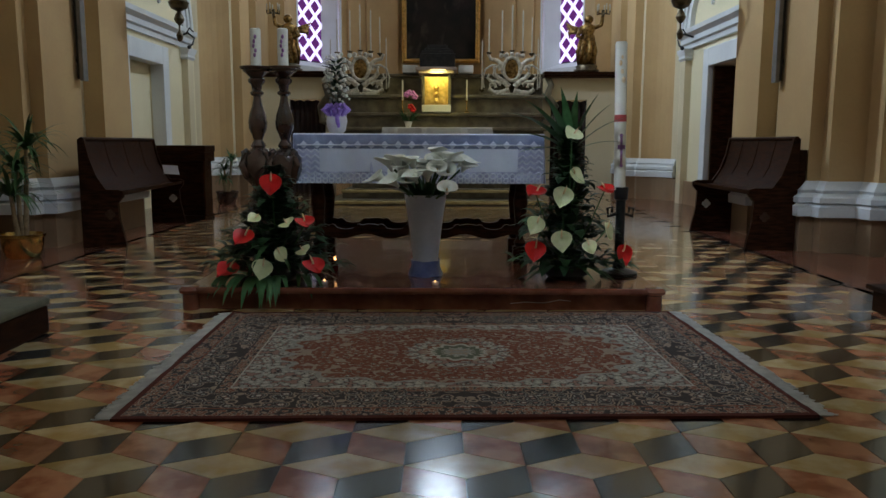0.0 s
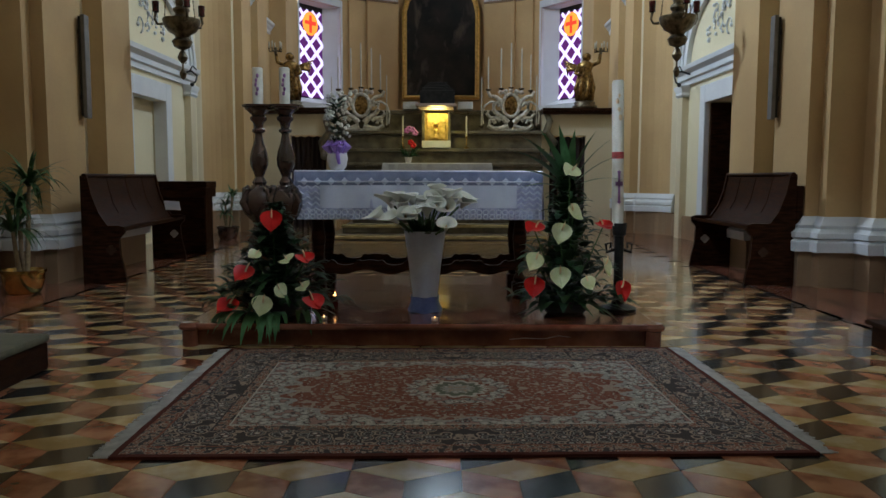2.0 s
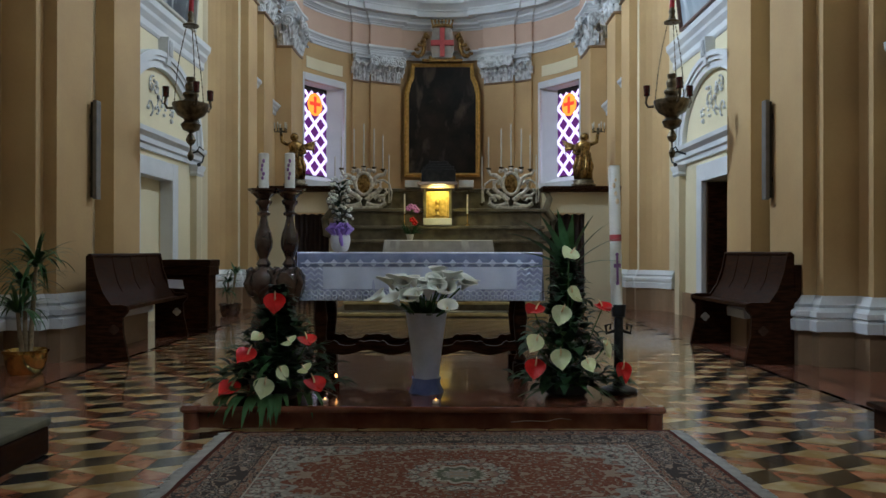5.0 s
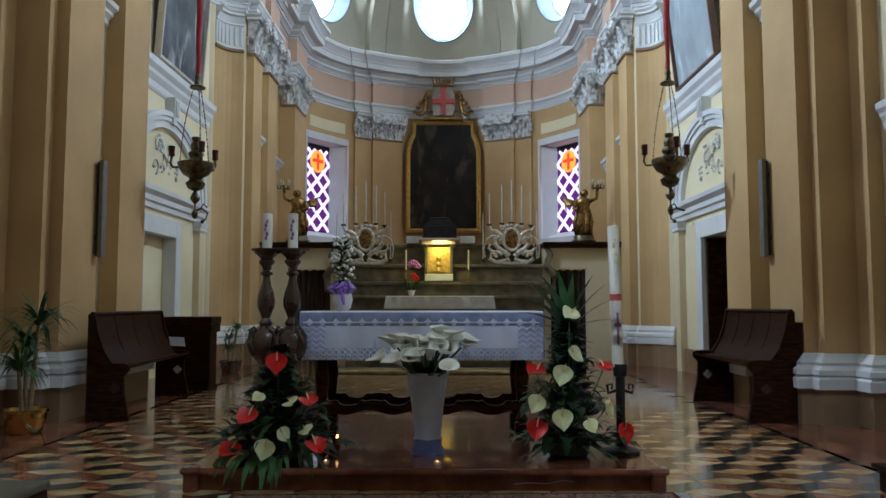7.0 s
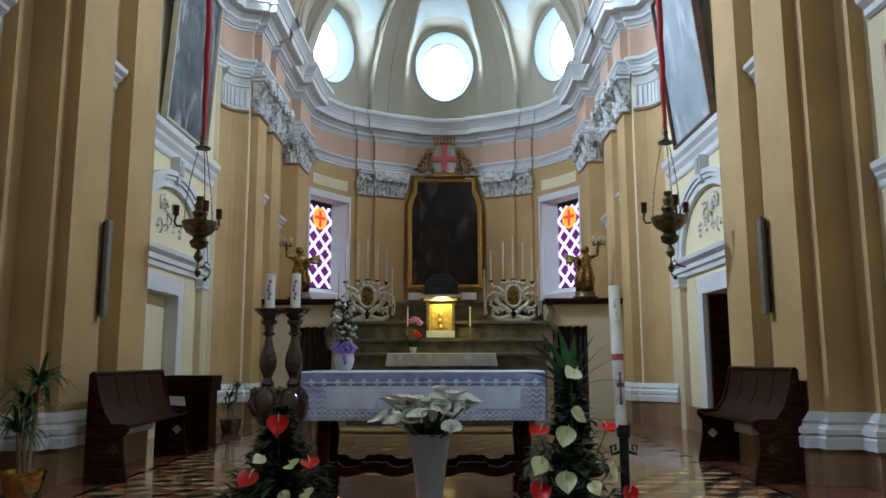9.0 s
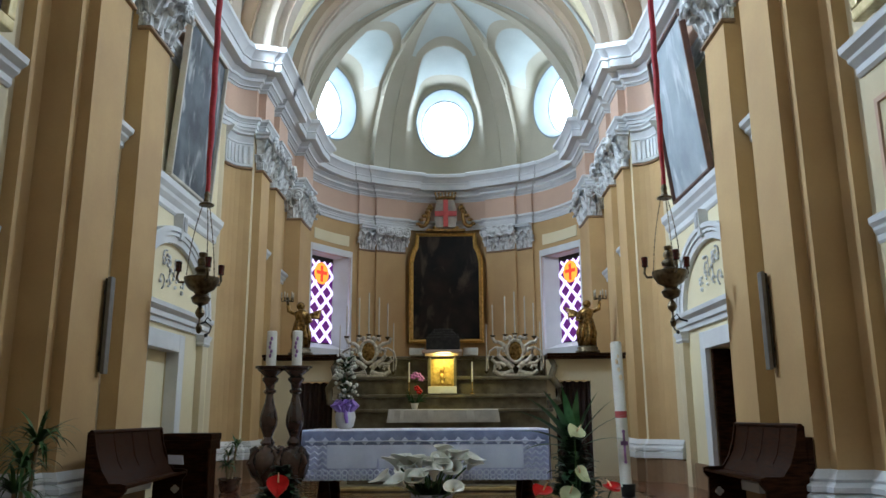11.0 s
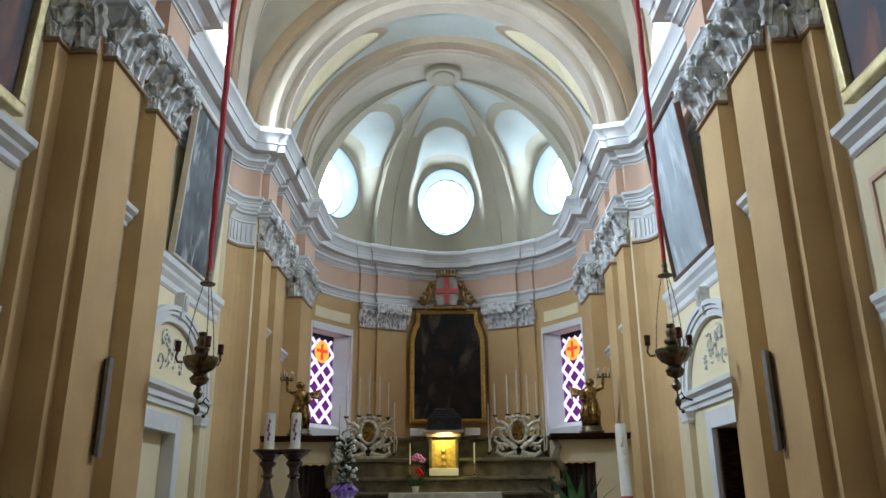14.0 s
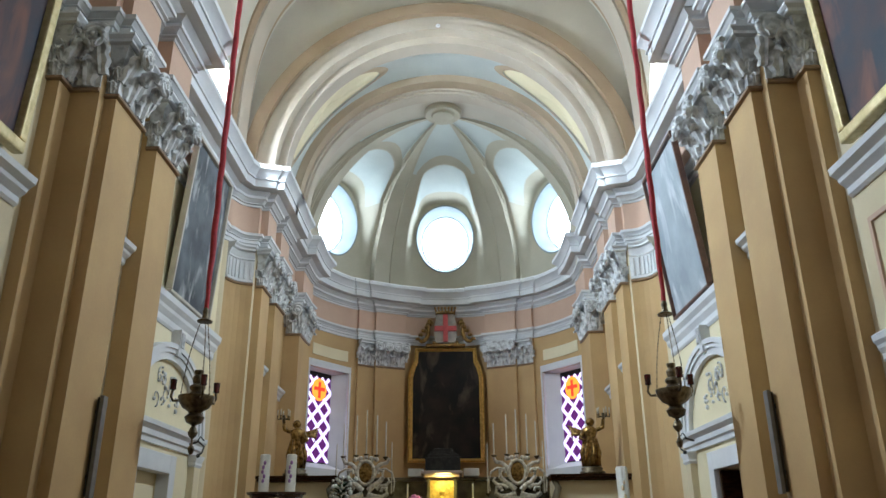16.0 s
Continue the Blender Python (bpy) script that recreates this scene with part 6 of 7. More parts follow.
arrangement("tall arrangement of pale and red anthuriums with palm leaves", 1.08, 5.52, 0.162, 1.30, 0.50,
            [(0.82, 0.80, 5.30, 0.15, -68, -35, 12), (1.32, 0.82, 5.34, 0.14, -70, 25, -10), (0.82, 0.40, 5.24, 0.15, -15, -10, 5), (1.46, 0.36, 5.36, 0.15, -15, 25, 0)],
            [(1.07, 1.20, 5.30, 0.14, -58, -20, 30), (1.09, 0.92, 5.26, 0.13, -30, 50, -30), (1.0, 0.78, 5.24, 0.15, -8, 0, 15), (0.82, 0.58, 5.20, 0.14, -20, -40, 20), (0.99, 0.48, 5.18, 0.15, -8, 0, -5), (1.19, 0.43, 5.20, 0.11, -35, 10, -20), (1.32, 0.54, 5.26, 0.13, -20, 48, 10)], 23, palms)

# vase of calla lilies
va = thing("lily_vase", "tall pearl-grey vase in blue foil with white calla lilies", "vase", "", (0.04, 5.60, 0.162))
bm = bmesh.new()
lathe(bm, [(0.085, 0.03), (0.092, 0.10), (0.12, 0.35), (0.155, 0.60), (0.158, 0.605), (0.148, 0.60), (0.115, 0.40), (0.08, 0.12), (0.02, 0.08)], 28)
part("vase_body", bm, VASEGREY, va, smooth=40)
bm = bmesh.new()
n = 40
prevr = None
for r, z, k in ((0.128, 0.0, 1), (0.123, 0.02, 0.7), (0.104, 0.07, 0.3), (0.110, 0.115, 0.5), (0.100, 0.11, 0.2)):
    row = [bm.verts.new(((r + 0.006 * k * math.sin(7 * 2 * math.pi * i / n)) * math.cos(2 * math.pi * i / n), (r + 0.006 * k * math.sin(7 * 2 * math.pi * i / n)) * math.sin(2 * math.pi * i / n), z + 0.004 * math.sin(5 * 2 * math.pi * i / n) * k)) for i in range(n)]
    if prevr:
        for i in range(n):
            j = (i + 1) % n
            bm.faces.new((prevr[i], prevr[j], row[j], row[i]))
    prevr = row
part("foil_wrap", bm, FOILBLUE, va, "blue foil wrap", smooth=50)


def calla():
    """A funnel of one petal, longer on one side, its rim turned out; it opens along +z."""
    bm = bmesh.new()
    n = 20
    prev = None
    for t in (0.0, 0.25, 0.5, 0.75, 0.92, 1.0):
        row = []
        for i in range(n):
            a = 2 * math.pi * i / n
            lip = 0.5 + 0.5 * math.cos(a)
            r = 0.07 + 0.10 * t + 0.30 * t ** 3 * (0.7 + 0.5 * lip)
            z = t * 0.75 + 0.25 * lip * t ** 2 + 0.40 * lip ** 6 * t ** 3 - 0.10 * max(0, t - 0.85) * 6 * (1 - lip)
            row.append(bm.verts.new((r * math.sin(a), -r * math.cos(a), z)))
        if prev:
            for i in range(n):
                j = (i + 1) % n
                bm.faces.new((prev[i], prev[j], row[j], row[i]))
        prev = row
    ext = bmesh.ops.extrude_face_region(bm, geom=bm.faces[:])
    for v in ext["geom"]:
        if isinstance(v, bmesh.types.BMVert):
            v.co.x *= 0.94
            v.co.y *= 0.94
    bmesh.ops.recalc_face_normals(bm, faces=bm.faces)
    return bm


ME_CALLA = mesh_of("calla", calla(), WHITEFLOWER, 60)
bm = bmesh.new()
tube(bm, [(0, 0, 0.1), (0, -0.02, 0.55)], [0.05, 0.03], 7)
ME_CSPX = mesh_of("calla_spadix", bm, SPADIX, 60)
rnd = random.Random(4)
lily = [(-0.33, 1.05), (-0.24, 1.07), (-0.27, 1.0), (-0.15, 1.05), (-0.09, 1.06), (-0.18, 0.96), (-0.02, 1.03), (0.04, 1.09), (0.12, 1.14), (0.17, 1.10), (0.22, 1.10), (0.30, 1.09), (0.37, 1.08), (0.42, 1.04), (0.08, 1.02), (-0.36, 0.96), (-0.25, 0.92), (-0.06, 0.95), (0.05, 0.96), (0.25, 0.86), (0.15, 1.04), (0.27, 1.03)]
for k, (x, z) in enumerate(lily):
    dx = (x - 0.02) * 0.68
    yy = rnd.uniform(-0.18, 0.12) if z > 0.97 else rnd.uniform(-0.26, -0.15)
    zz = 0.92 + (z - 1.02) * 0.8 - 0.125
    stem = bmesh.new()
    tube(stem, [(dx * 0.15, yy * 0.1, 0.45), (dx * 0.5, yy * 0.5, 0.45 + 0.6 * (zz - 0.45)), (dx * 0.93, yy * 0.93, zz - 0.03)], 0.008, 6)
    part("stem", stem, LEAFMID, va, smooth=60)
    tilt = rnd.uniform(28, 72)
    turn = math.degrees(math.atan2(dx, 0.40)) + rnd.uniform(-40, 40)
    fl = use("calla_lily", ME_CALLA, va, pose(dx, yy, zz - 0.04, tilt, 0, turn) @ Matrix.Diagonal((0.165, 0.165, 0.125, 1)))
    use("spadix", ME_CSPX, fl, Matrix.Identity(4))
bm = bmesh.new()
for k in range(60):
    a = rnd.uniform(0, 6.28)
    blade(bm, (0.08 * math.cos(a), 0.08 * math.sin(a), 0.55), (math.cos(a), math.sin(a), rnd.uniform(0.5, 2.0)), rnd.uniform(0.12, 0.26), 0.05, 0.8)
part("leaves", bm, LEAFDARK, va, smooth=60)["kind"] = "stuff"

# paschal candle
pc = thing("paschal_candle", "tall white paschal candle on a black iron stand", "candle", "", (1.50, 5.66, 0.162))
bm = bmesh.new()
lathe(bm, [(0.14, 0), (0.14, 0.02), (0.05, 0.05), (0.035, 0.1), (0.035, 0.56), (0.05, 0.57), (0.055, 0.66), (0.048, 0.66)], 18)
part("stand", bm, IRON, pc, smooth=35)
for sx in (-1, 1):
    bm = bmesh.new()
    tube(bm, [(sx * 0.03, 0, 0.46), (sx * 0.09, 0, 0.44), (sx * 0.10, 0, 0.50), (sx * 0.06, 0, 0.51), (sx * 0.065, 0, 0.47)], [0.014, 0.014, 0.012, 0.01, 0.01], 6)
    part("scroll", bm, IRON, pc, smooth=60)
bm = bmesh.new()
lathe(bm, [(0.043, 0.64), (0.043, 1.70), (0.036, 1.715), (0.006, 1.71)], 22)
pcc = part("candle", bm, WAX, pc, "thick white wax candle", smooth=40)
pcc.matrix_local = pose(0, 0, 0.0, 0, -1.2, 0)
bm = bmesh.new()
lathe(bm, [(0.0445, 1.14), (0.0448, 1.165), (0.0445, 1.19)], 22, close=False)
part("red_band", bm, REDPAINT, pcc, "red band", smooth=40)
bm = bmesh.new()
for z0, z1, w in ((0.82, 1.04, 0.008), (0.94, 0.97, 0.026)):
    box(bm, -w, -0.0475, z0, w, -0.040, z1)
for z in (0.82, 1.04):
    ball(bm, (0, -0.044, z), 0.013, 8)
part("painted_cross", bm, VIOLETPAINT, pcc, "violet painted cross")
bm = bmesh.new()
for k, (x, z, r) in enumerate(((-0.012, 1.56, 0.013), (0.0, 1.50, 0.012), (0.01, 1.44, 0.014), (0.0, 1.60, 0.010))):
    ball(bm, (x, -0.040, z), r, 8, sz=1.6)
part("painted_ornament", bm, SPADIX, pcc, "gold painted ornament", smooth=60)

# two turned candle columns
for x, y in ((-1.315, 6.12), (-1.10, 6.12)):
    c = thing("candle_column", "turned dark walnut candle column with a thick candle", "candle stand", "candle columns", (x, y, 0.162))
    bm = bmesh.new()
    prof = [(0.03, 0.10), (0.12, 0.12), (0.13, 0.2), (0.06, 0.27), (0.09, 0.38), (0.10, 0.48), (0.06, 0.56), (0.05, 0.62), (0.10, 0.68), (0.13, 0.76), (0.13, 0.86), (0.09, 0.91), (0.05, 0.94), (0.062, 0.955), (0.05, 0.975), (0.034, 1.0), (0.048, 1.04), (0.070, 1.09), (0.076, 1.14), (0.066, 1.20), (0.042, 1.27), (0.030, 1.33), (0.030, 1.345), (0.052, 1.36), (0.054, 1.375), (0.036, 1.39), (0.042, 1.43), (0.066, 1.455), (0.068, 1.475), (0.05, 1.49), (0.09, 1.53)]
    lathe(bm, prof, 20)
    part("column", bm, TURNED, c, smooth=40)
    bm = bmesh.new()
    lathe(bm, [(0.09, 1.53), (0.105, 1.535), (0.108, 1.55), (0.128, 1.556), (0.132, 1.572), (0.05, 1.575)], 20)
    part("drip_plate", bm, TURNED, c, smooth=40)
    for k in range(3):
        a = radians(120 * k - 90)
        bm = bmesh.new()
        tube(bm, [(0.07 * math.cos(a), 0.07 * math.sin(a), 0.22), (0.16 * math.cos(a), 0.16 * math.sin(a), 0.16), (0.17 * math.cos(a), 0.17 * math.sin(a), 0.05), (0.22 * math.cos(a), 0.22 * math.sin(a), 0.02)], [0.05, 0.045, 0.035, 0.02], 8)
        part("foot", bm, TURNED, c, smooth=60)
    for k in range(4):
        a = radians(90 * k + 45)
        bm = bmesh.new()
        tube(bm, [(0.10 * math.cos(a), 0.10 * math.sin(a), 0.70), (0.15 * math.cos(a), 0.15 * math.sin(a), 0.80), (0.13 * math.cos(a), 0.13 * math.sin(a), 0.90), (0.10 * math.cos(a), 0.10 * math.sin(a), 0.92)], [0.03, 0.035, 0.03, 0.02], 7)
        part("carved_leaf", bm, TURNED, c, smooth=60)
    bm = bmesh.new()
    lathe(bm, [(0.042, 1.575), (0.042, 1.86), (0.035, 1.868), (0.004, 1.865)], 20)
    cd = part("candle", bm, WAX, c, "thick white decorated candle", smooth=40)
    bm = bmesh.new()
    for q in range(5):
        ball(bm, (0.008 * math.sin(q * 2), -0.0385, 1.66 + 0.035 * q), 0.012, 8, sz=1.5)
    part("painted_ornament", bm, VIOLETPAINT, cd, "faint violet ornament", smooth=60)

# potted stocks with a lilac ribbon on the altar
pt = thing("altar_flower_pot", "white ceramic pot with a lilac ribbon and white flowers", "potted plant", "", (-0.73, 6.45, 0.161 + AH + 0.007))
bm = bmesh.new()
lathe(bm, [(0.05, 0), (0.075, 0.03), (0.09, 0.10), (0.078, 0.16), (0.07, 0.165), (0.06, 0.15)], 20)
part("pot", bm, CERAMIC, pt, smooth=40)
bm = bmesh.new()
for k in range(11):
    a = k * 2 * math.pi / 11
    tube(bm, [(0.055 * math.cos(a), 0.055 * math.sin(a) - 0.02, 0.15), (0.105 * math.cos(a), 0.08 * math.sin(a) - 0.04, 0.20), (0.08 * math.cos(a + 0.3), 0.06 * math.sin(a) - 0.05, 0.235), (0.03 * math.cos(a), -0.04, 0.18)], [0.018, 0.024, 0.02, 0.012], 6)
tube(bm, [(0.01, -0.08, 0.17), (0.02, -0.10, 0.10), (0.03, -0.10, 0.05)], [0.015, 0.02, 0.012], 6)
part("ribbon_bow", bm, LILAC, pt, "lilac ribbon bow", smooth=60)
bm = bmesh.new()
rnd = random.Random(8)
for k in range(120):
    t = rnd.random()
    a = rnd.uniform(0, 6.28)
    blade(bm, (0.03 * math.cos(a), 0.03 * math.sin(a), 0.18 + 0.42 * t), (math.cos(a), math.sin(a), 0.5), rnd.uniform(0.06, 0.13), 0.028, 0.8, n=3)
part("leaves", bm, LEAFDARK, pt, smooth=60)["kind"] = "stuff"
bm = bmesh.new()
for k in range(70):
    t = rnd.random()
    a = rnd.uniform(0, 6.28)
    r = 0.11 * rnd.uniform(0.3, 1.0)
    ball(bm, (r * math.cos(a) + 0.02 * math.sin(9 * t), r * math.sin(a), 0.24 + 0.42 * t), rnd.uniform(0.010, 0.02), 6)
part("blossoms", bm, WHITEFLOWER, pt, smooth=60)["kind"] = "stuff"

# tealights on the podium
for x, y in ((-0.66, 5.22), (0.12, 5.20)):
    c = thing("tealight", "small glass tealight on the podium edge", "tealight", "tealights", (x, y, 0.162))
    bm = bmesh.new()
    lathe(bm, [(0.022, 0), (0.024, 0.02), (0.02, 0.02), (0.018, 0.008)], 14)
    part("cup", bm, CERAMIC, c, smooth=40)
    bm = bmesh.new()
    lathe(bm, [(0.002, 0.018), (0.0045, 0.023), (0.001, 0.031)], 8)
    part("flame", bm, FLAME, c, smooth=60)
c = thing("glass_candle", "small orange glass candle beside the flowers", "candle", "", (-0.66, 5.75, 0.162))
bm = bmesh.new()
lathe(bm, [(0.025, 0), (0.028, 0.09), (0.022, 0.09), (0.02, 0.01)], 14)
part("cup", bm, REDGLASS, c, smooth=40)
bm = bmesh.new()
lathe(bm, [(0.007, 0.085), (0.010, 0.098), (0.002, 0.115)], 8)
part("flame", bm, FLAME, c, smooth=60)

# ---- benches ----
def bench(s, y0, y1, xf, xb, label, zb=1.12, zs=0.62):
    """A settle: its back curves down into the seat, solid panel ends."""
    b = thing("bench", label, "bench", "choir benches", (0, 0, 0))
    prof = [(xb, zb), (xb - 0.03, zb - 0.15), (xb - 0.07, zb - 0.32), (xb - 0.13, zb - 0.43), (xb - 0.22, zs - 0.01), (xf + 0.10, zs - 0.02), (xf, zs + 0.005)]
    bm = bmesh.new()
    prev = None
    t = 0.035
    for y in (y0 + 0.02, y1 - 0.02):
        up = [bm.verts.new((x, y, z)) for x, z in prof]
        dn = [bm.verts.new((x + (t if i < 4 else 0.0), y, z - (t if i >= 3 else 0))) for i, (x, z) in enumerate(prof)]
        ringv = up + dn[::-1]
        if prev:
            n = len(ringv)
            for i in range(n):
                j = (i + 1) % n
                bm.faces.new((prev[i], prev[j], ringv[j], ringv[i]))
        prev = ringv
        bm.faces.new(ringv)
    bmesh.ops.recalc_face_normals(bm, faces=bm.faces)
    part("seat_and_back", bm, DARKWOOD, b, mirror=s < 0, smooth=35)
    for q in (1, 2, 3):
        y = y0 + (y1 - y0) * q / 4
        bm = bmesh.new()
        tube(bm, [(x - 0.001, y, z) for x, z in prof[:4]], 0.005, 6)
        part("back_moulding", bm, DARKWOOD, b, mirror=s < 0, smooth=60)
    bm = bmesh.new()
    tube(bm, [(xb + 0.005, y0 - 0.01, zb), (xb + 0.005, y1 + 0.01, zb)], 0.025, 8)
    part("top_rail", bm, DARKWOOD, b, mirror=s < 0, smooth=60)
    for y in (y0, y1 - 0.05):
        end = [(xb + 0.05, 0), (xb + 0.05, zb), (xb - 0.02, zb + 0.01), (xb - 0.06, zb - 0.2), (xb - 0.13, zb - 0.40), (xb - 0.22, zs + 0.03), (xf + 0.05, zs + 0.03), (xf - 0.01, zs + 0.01), (xf - 0.01, zs - 0.05), (xf + 0.05, zs - 0.12), (xf + 0.04, 0.30), (xf - 0.0, 0.12), (xf - 0.02, 0)]
        bm = bmesh.new()
        lo = [bm.verts.new((x, y, z)) for x, z in end]
        hi = [bm.verts.new((x, y + 0.05, z)) for x, z in end]
        bm.faces.new(lo)
        bm.faces.new(hi[::-1])
        for i in range(len(end)):
            j = (i + 1) % len(end)
            bm.faces.new((lo[i], hi[i], hi[j], lo[j]))
        bmesh.ops.recalc_face_normals(bm, faces=bm.faces)
        e = part("end_panel", bm, DARKWOOD, b, mirror=s < 0)
        bm = bmesh.new()
        for k in range(4):
            a = k * math.pi / 2
            lathe(bm, [(0.03, 0), (0.03, 0.006)], 10, (0.028 * math.cos(a), 0.028 * math.sin(a)))
        q = part("quatrefoil", bm, STONEPALE if y > 9 else TURNED, e, "quatrefoil cut-out")
        q.matrix_world = pose(s * ((xf + xb) / 2 - 0.06), y - 0.001, 0.36, 90, 0, 0)
    return b


bench(1, 8.18, 10.10, 3.46, 3.92, "dark wooden settle with a curved back beside the pier", 1.20, 0.64)
west = bench(-1, 8.18, 10.72, 3.33, 3.72, "long dark wooden settle with a curved back beside the pier", 1.17, 0.60)
west.matrix_world = pose(-3.72, 8.18, 0, 0, 0, 4.6) @ pose(3.72, -8.18, 0)
# small harmonium behind the settle: body, lid, key slip and two turned front legs
hm = thing("harmonium", "small black-brown wooden harmonium with a flat lid before the doorway", "harmonium", "", (-3.72, 11.2, 0))
for nm, (x0, y0, z0, x1, y1, z1), bv in (("body", (-0.34, 0.02, 0.06, 0.31, 0.46, 0.86), 0.01), ("lid", (-0.38, -0.02, 0.995, 0.37, 0.48, 1.095), 0.012), ("key_case", (-0.37, -0.01, 0.861, 0.36, 0.47, 0.994), 0.008), ("plinth", (-0.36, 0.0, 0.0, 0.33, 0.48, 0.059), 0.008)):
    bm = bmesh.new()
    box(bm, x0, y0, z0, x1, y1, z1, bevel=bv)
    part(nm, bm, DARKWOOD, hm)
for x in (-0.33, 0.335):
    bm = bmesh.new()
    lathe(bm, [(0.02, 0.06), (0.016, 0.12), (0.024, 0.2), (0.015, 0.45), (0.024, 0.75), (0.02, 0.86)], 10, (x, -0.005))
    part("front_leg", bm, DARKWOOD, hm, smooth=40)
bm = bmesh.new()
box(bm, 3.975, 8.19, 0.66, 4.055, 8.36, 1.08, bevel=0.012)
lc = thing("letter_box", "small dark box behind the settle", "box")
part("case", bm, DARKWOOD, lc)
bm = bmesh.new()
box(bm, 3.974, 8.30, 0.0, 3.984, 8.34, 0.66)
part("post", bm, DARKWOOD, lc)
# service sheet lying over the settle's end
bm = bmesh.new()
g0 = None
for i in range(7):
    t = i / 6
    a, b_ = bm.verts.new((-3.62 + 0.02 * t, 10.20 - 0.0 * t, 0.84 - 0.12 * t)), bm.verts.new((-3.42 + 0.02 * t, 10.21, 0.83 - 0.13 * t - 0.01 * math.sin(t * 5)))
    if g0:
        bm.faces.new((g0[0], a, b_, g0[1]))
    g0 = (a, b_)
ext = bmesh.ops.extrude_face_region(bm, geom=bm.faces[:])
for v in ext["geom"]:
    if isinstance(v, bmesh.types.BMVert):
        v.co.y += 0.012
bmesh.ops.recalc_face_normals(bm, faces=bm.faces)
tagged(part("paper_sheet", bm, WHITECLOTH), "white sheet of paper hung on the settle's end", "paper")

# ---- palms in pots ----
def palm(x, y, h, seed, label, brass=True, n=16, cane=3):
    p = thing("potted_palm", label, "potted plant", "potted palms", (x, y, 0))
    rnd = random.Random(seed)
    bm = bmesh.new()
    lathe(bm, [(0.14, 0), (0.16, 0.02), (0.19, 0.12), (0.20, 0.20), (0.215, 0.21), (0.215, 0.24), (0.19, 0.24), (0.18, 0.18), (0.03, 0.17)], 26)
    part("pot", bm, BRASS if brass else TURNED, p, "polished brass pot" if brass else "", smooth=35)
    bm = bmesh.new()
    lathe(bm, [(0.185, 0.19), (0.1, 0.205), (0.01, 0.21)], 16)
    part("soil", bm, SOIL, p)
    tops = []
    for k in range(cane):
        a = k * 2.2
        tx, ty, tz = 0.10 * math.cos(a), 0.10 * math.sin(a), h * (0.62 - 0.13 * k)
        bm = bmesh.new()
        tube(bm, [(0.04 * math.cos(a), 0.04 * math.sin(a), 0.18), (0.07 * math.cos(a), 0.07 * math.sin(a), tz * 0.6), (tx, ty, tz)], [0.025, 0.022, 0.018], 8)
        part("cane", bm, BARK, p, smooth=60)
        tops.append((tx, ty, tz))
    for tx, ty, tz in tops:
        bm = bmesh.new()
        for q in range(n * 2):
            a = rnd.uniform(0, 6.28)
            blade(bm, (tx, ty, tz - 0.02), (math.cos(a), math.sin(a), rnd.uniform(0.2, 2.2)), rnd.uniform(0.30, 0.62) * (1.0 if brass else 0.62), 0.034, rnd.uniform(1.0, 2.6), n=7)
        part("crown", bm, LEAFMID, p, smooth=60)
    return p


palm(-4.02, 7.45, 1.74, 3, "potted dracaena palm in a polished brass pot by the wall", True, 26)
palm(-3.92, 14.2, 1.30, 6, "leafy plant in a dark pot by the far pier", False, 18, 3)

# low furniture at the sides
bm = bmesh.new()
kb = thing("kneeler", "low kneeler covered in olive cloth", "kneeler", "", (0, 0, 0))
box(bm, -3.3, 3.75, 0.0, -2.20, 4.45, 0.17, bevel=0.02)
part("base", bm, DARKWOOD, kb)
bm = bmesh.new()
box(bm, -3.31, 3.74, 0.171, -2.19, 4.46, 0.22, bevel=0.02)
part("pad", bm, GREENBOX, kb)
ds = thing("wooden_dais", "low dark wooden dais step", "dais", "", (0, 0, 0))
bm = bmesh.new()
box(bm, 3.15, 4.5, 0.0, 4.3, 5.16, 0.15, bevel=0.01)
part("base", bm, DARKWOOD, ds)
bm = bmesh.new()
box(bm, 3.11, 4.46, 0.151, 4.3, 5.19, 0.185, bevel=0.012)
part("tread", bm, DARKWOOD, ds)

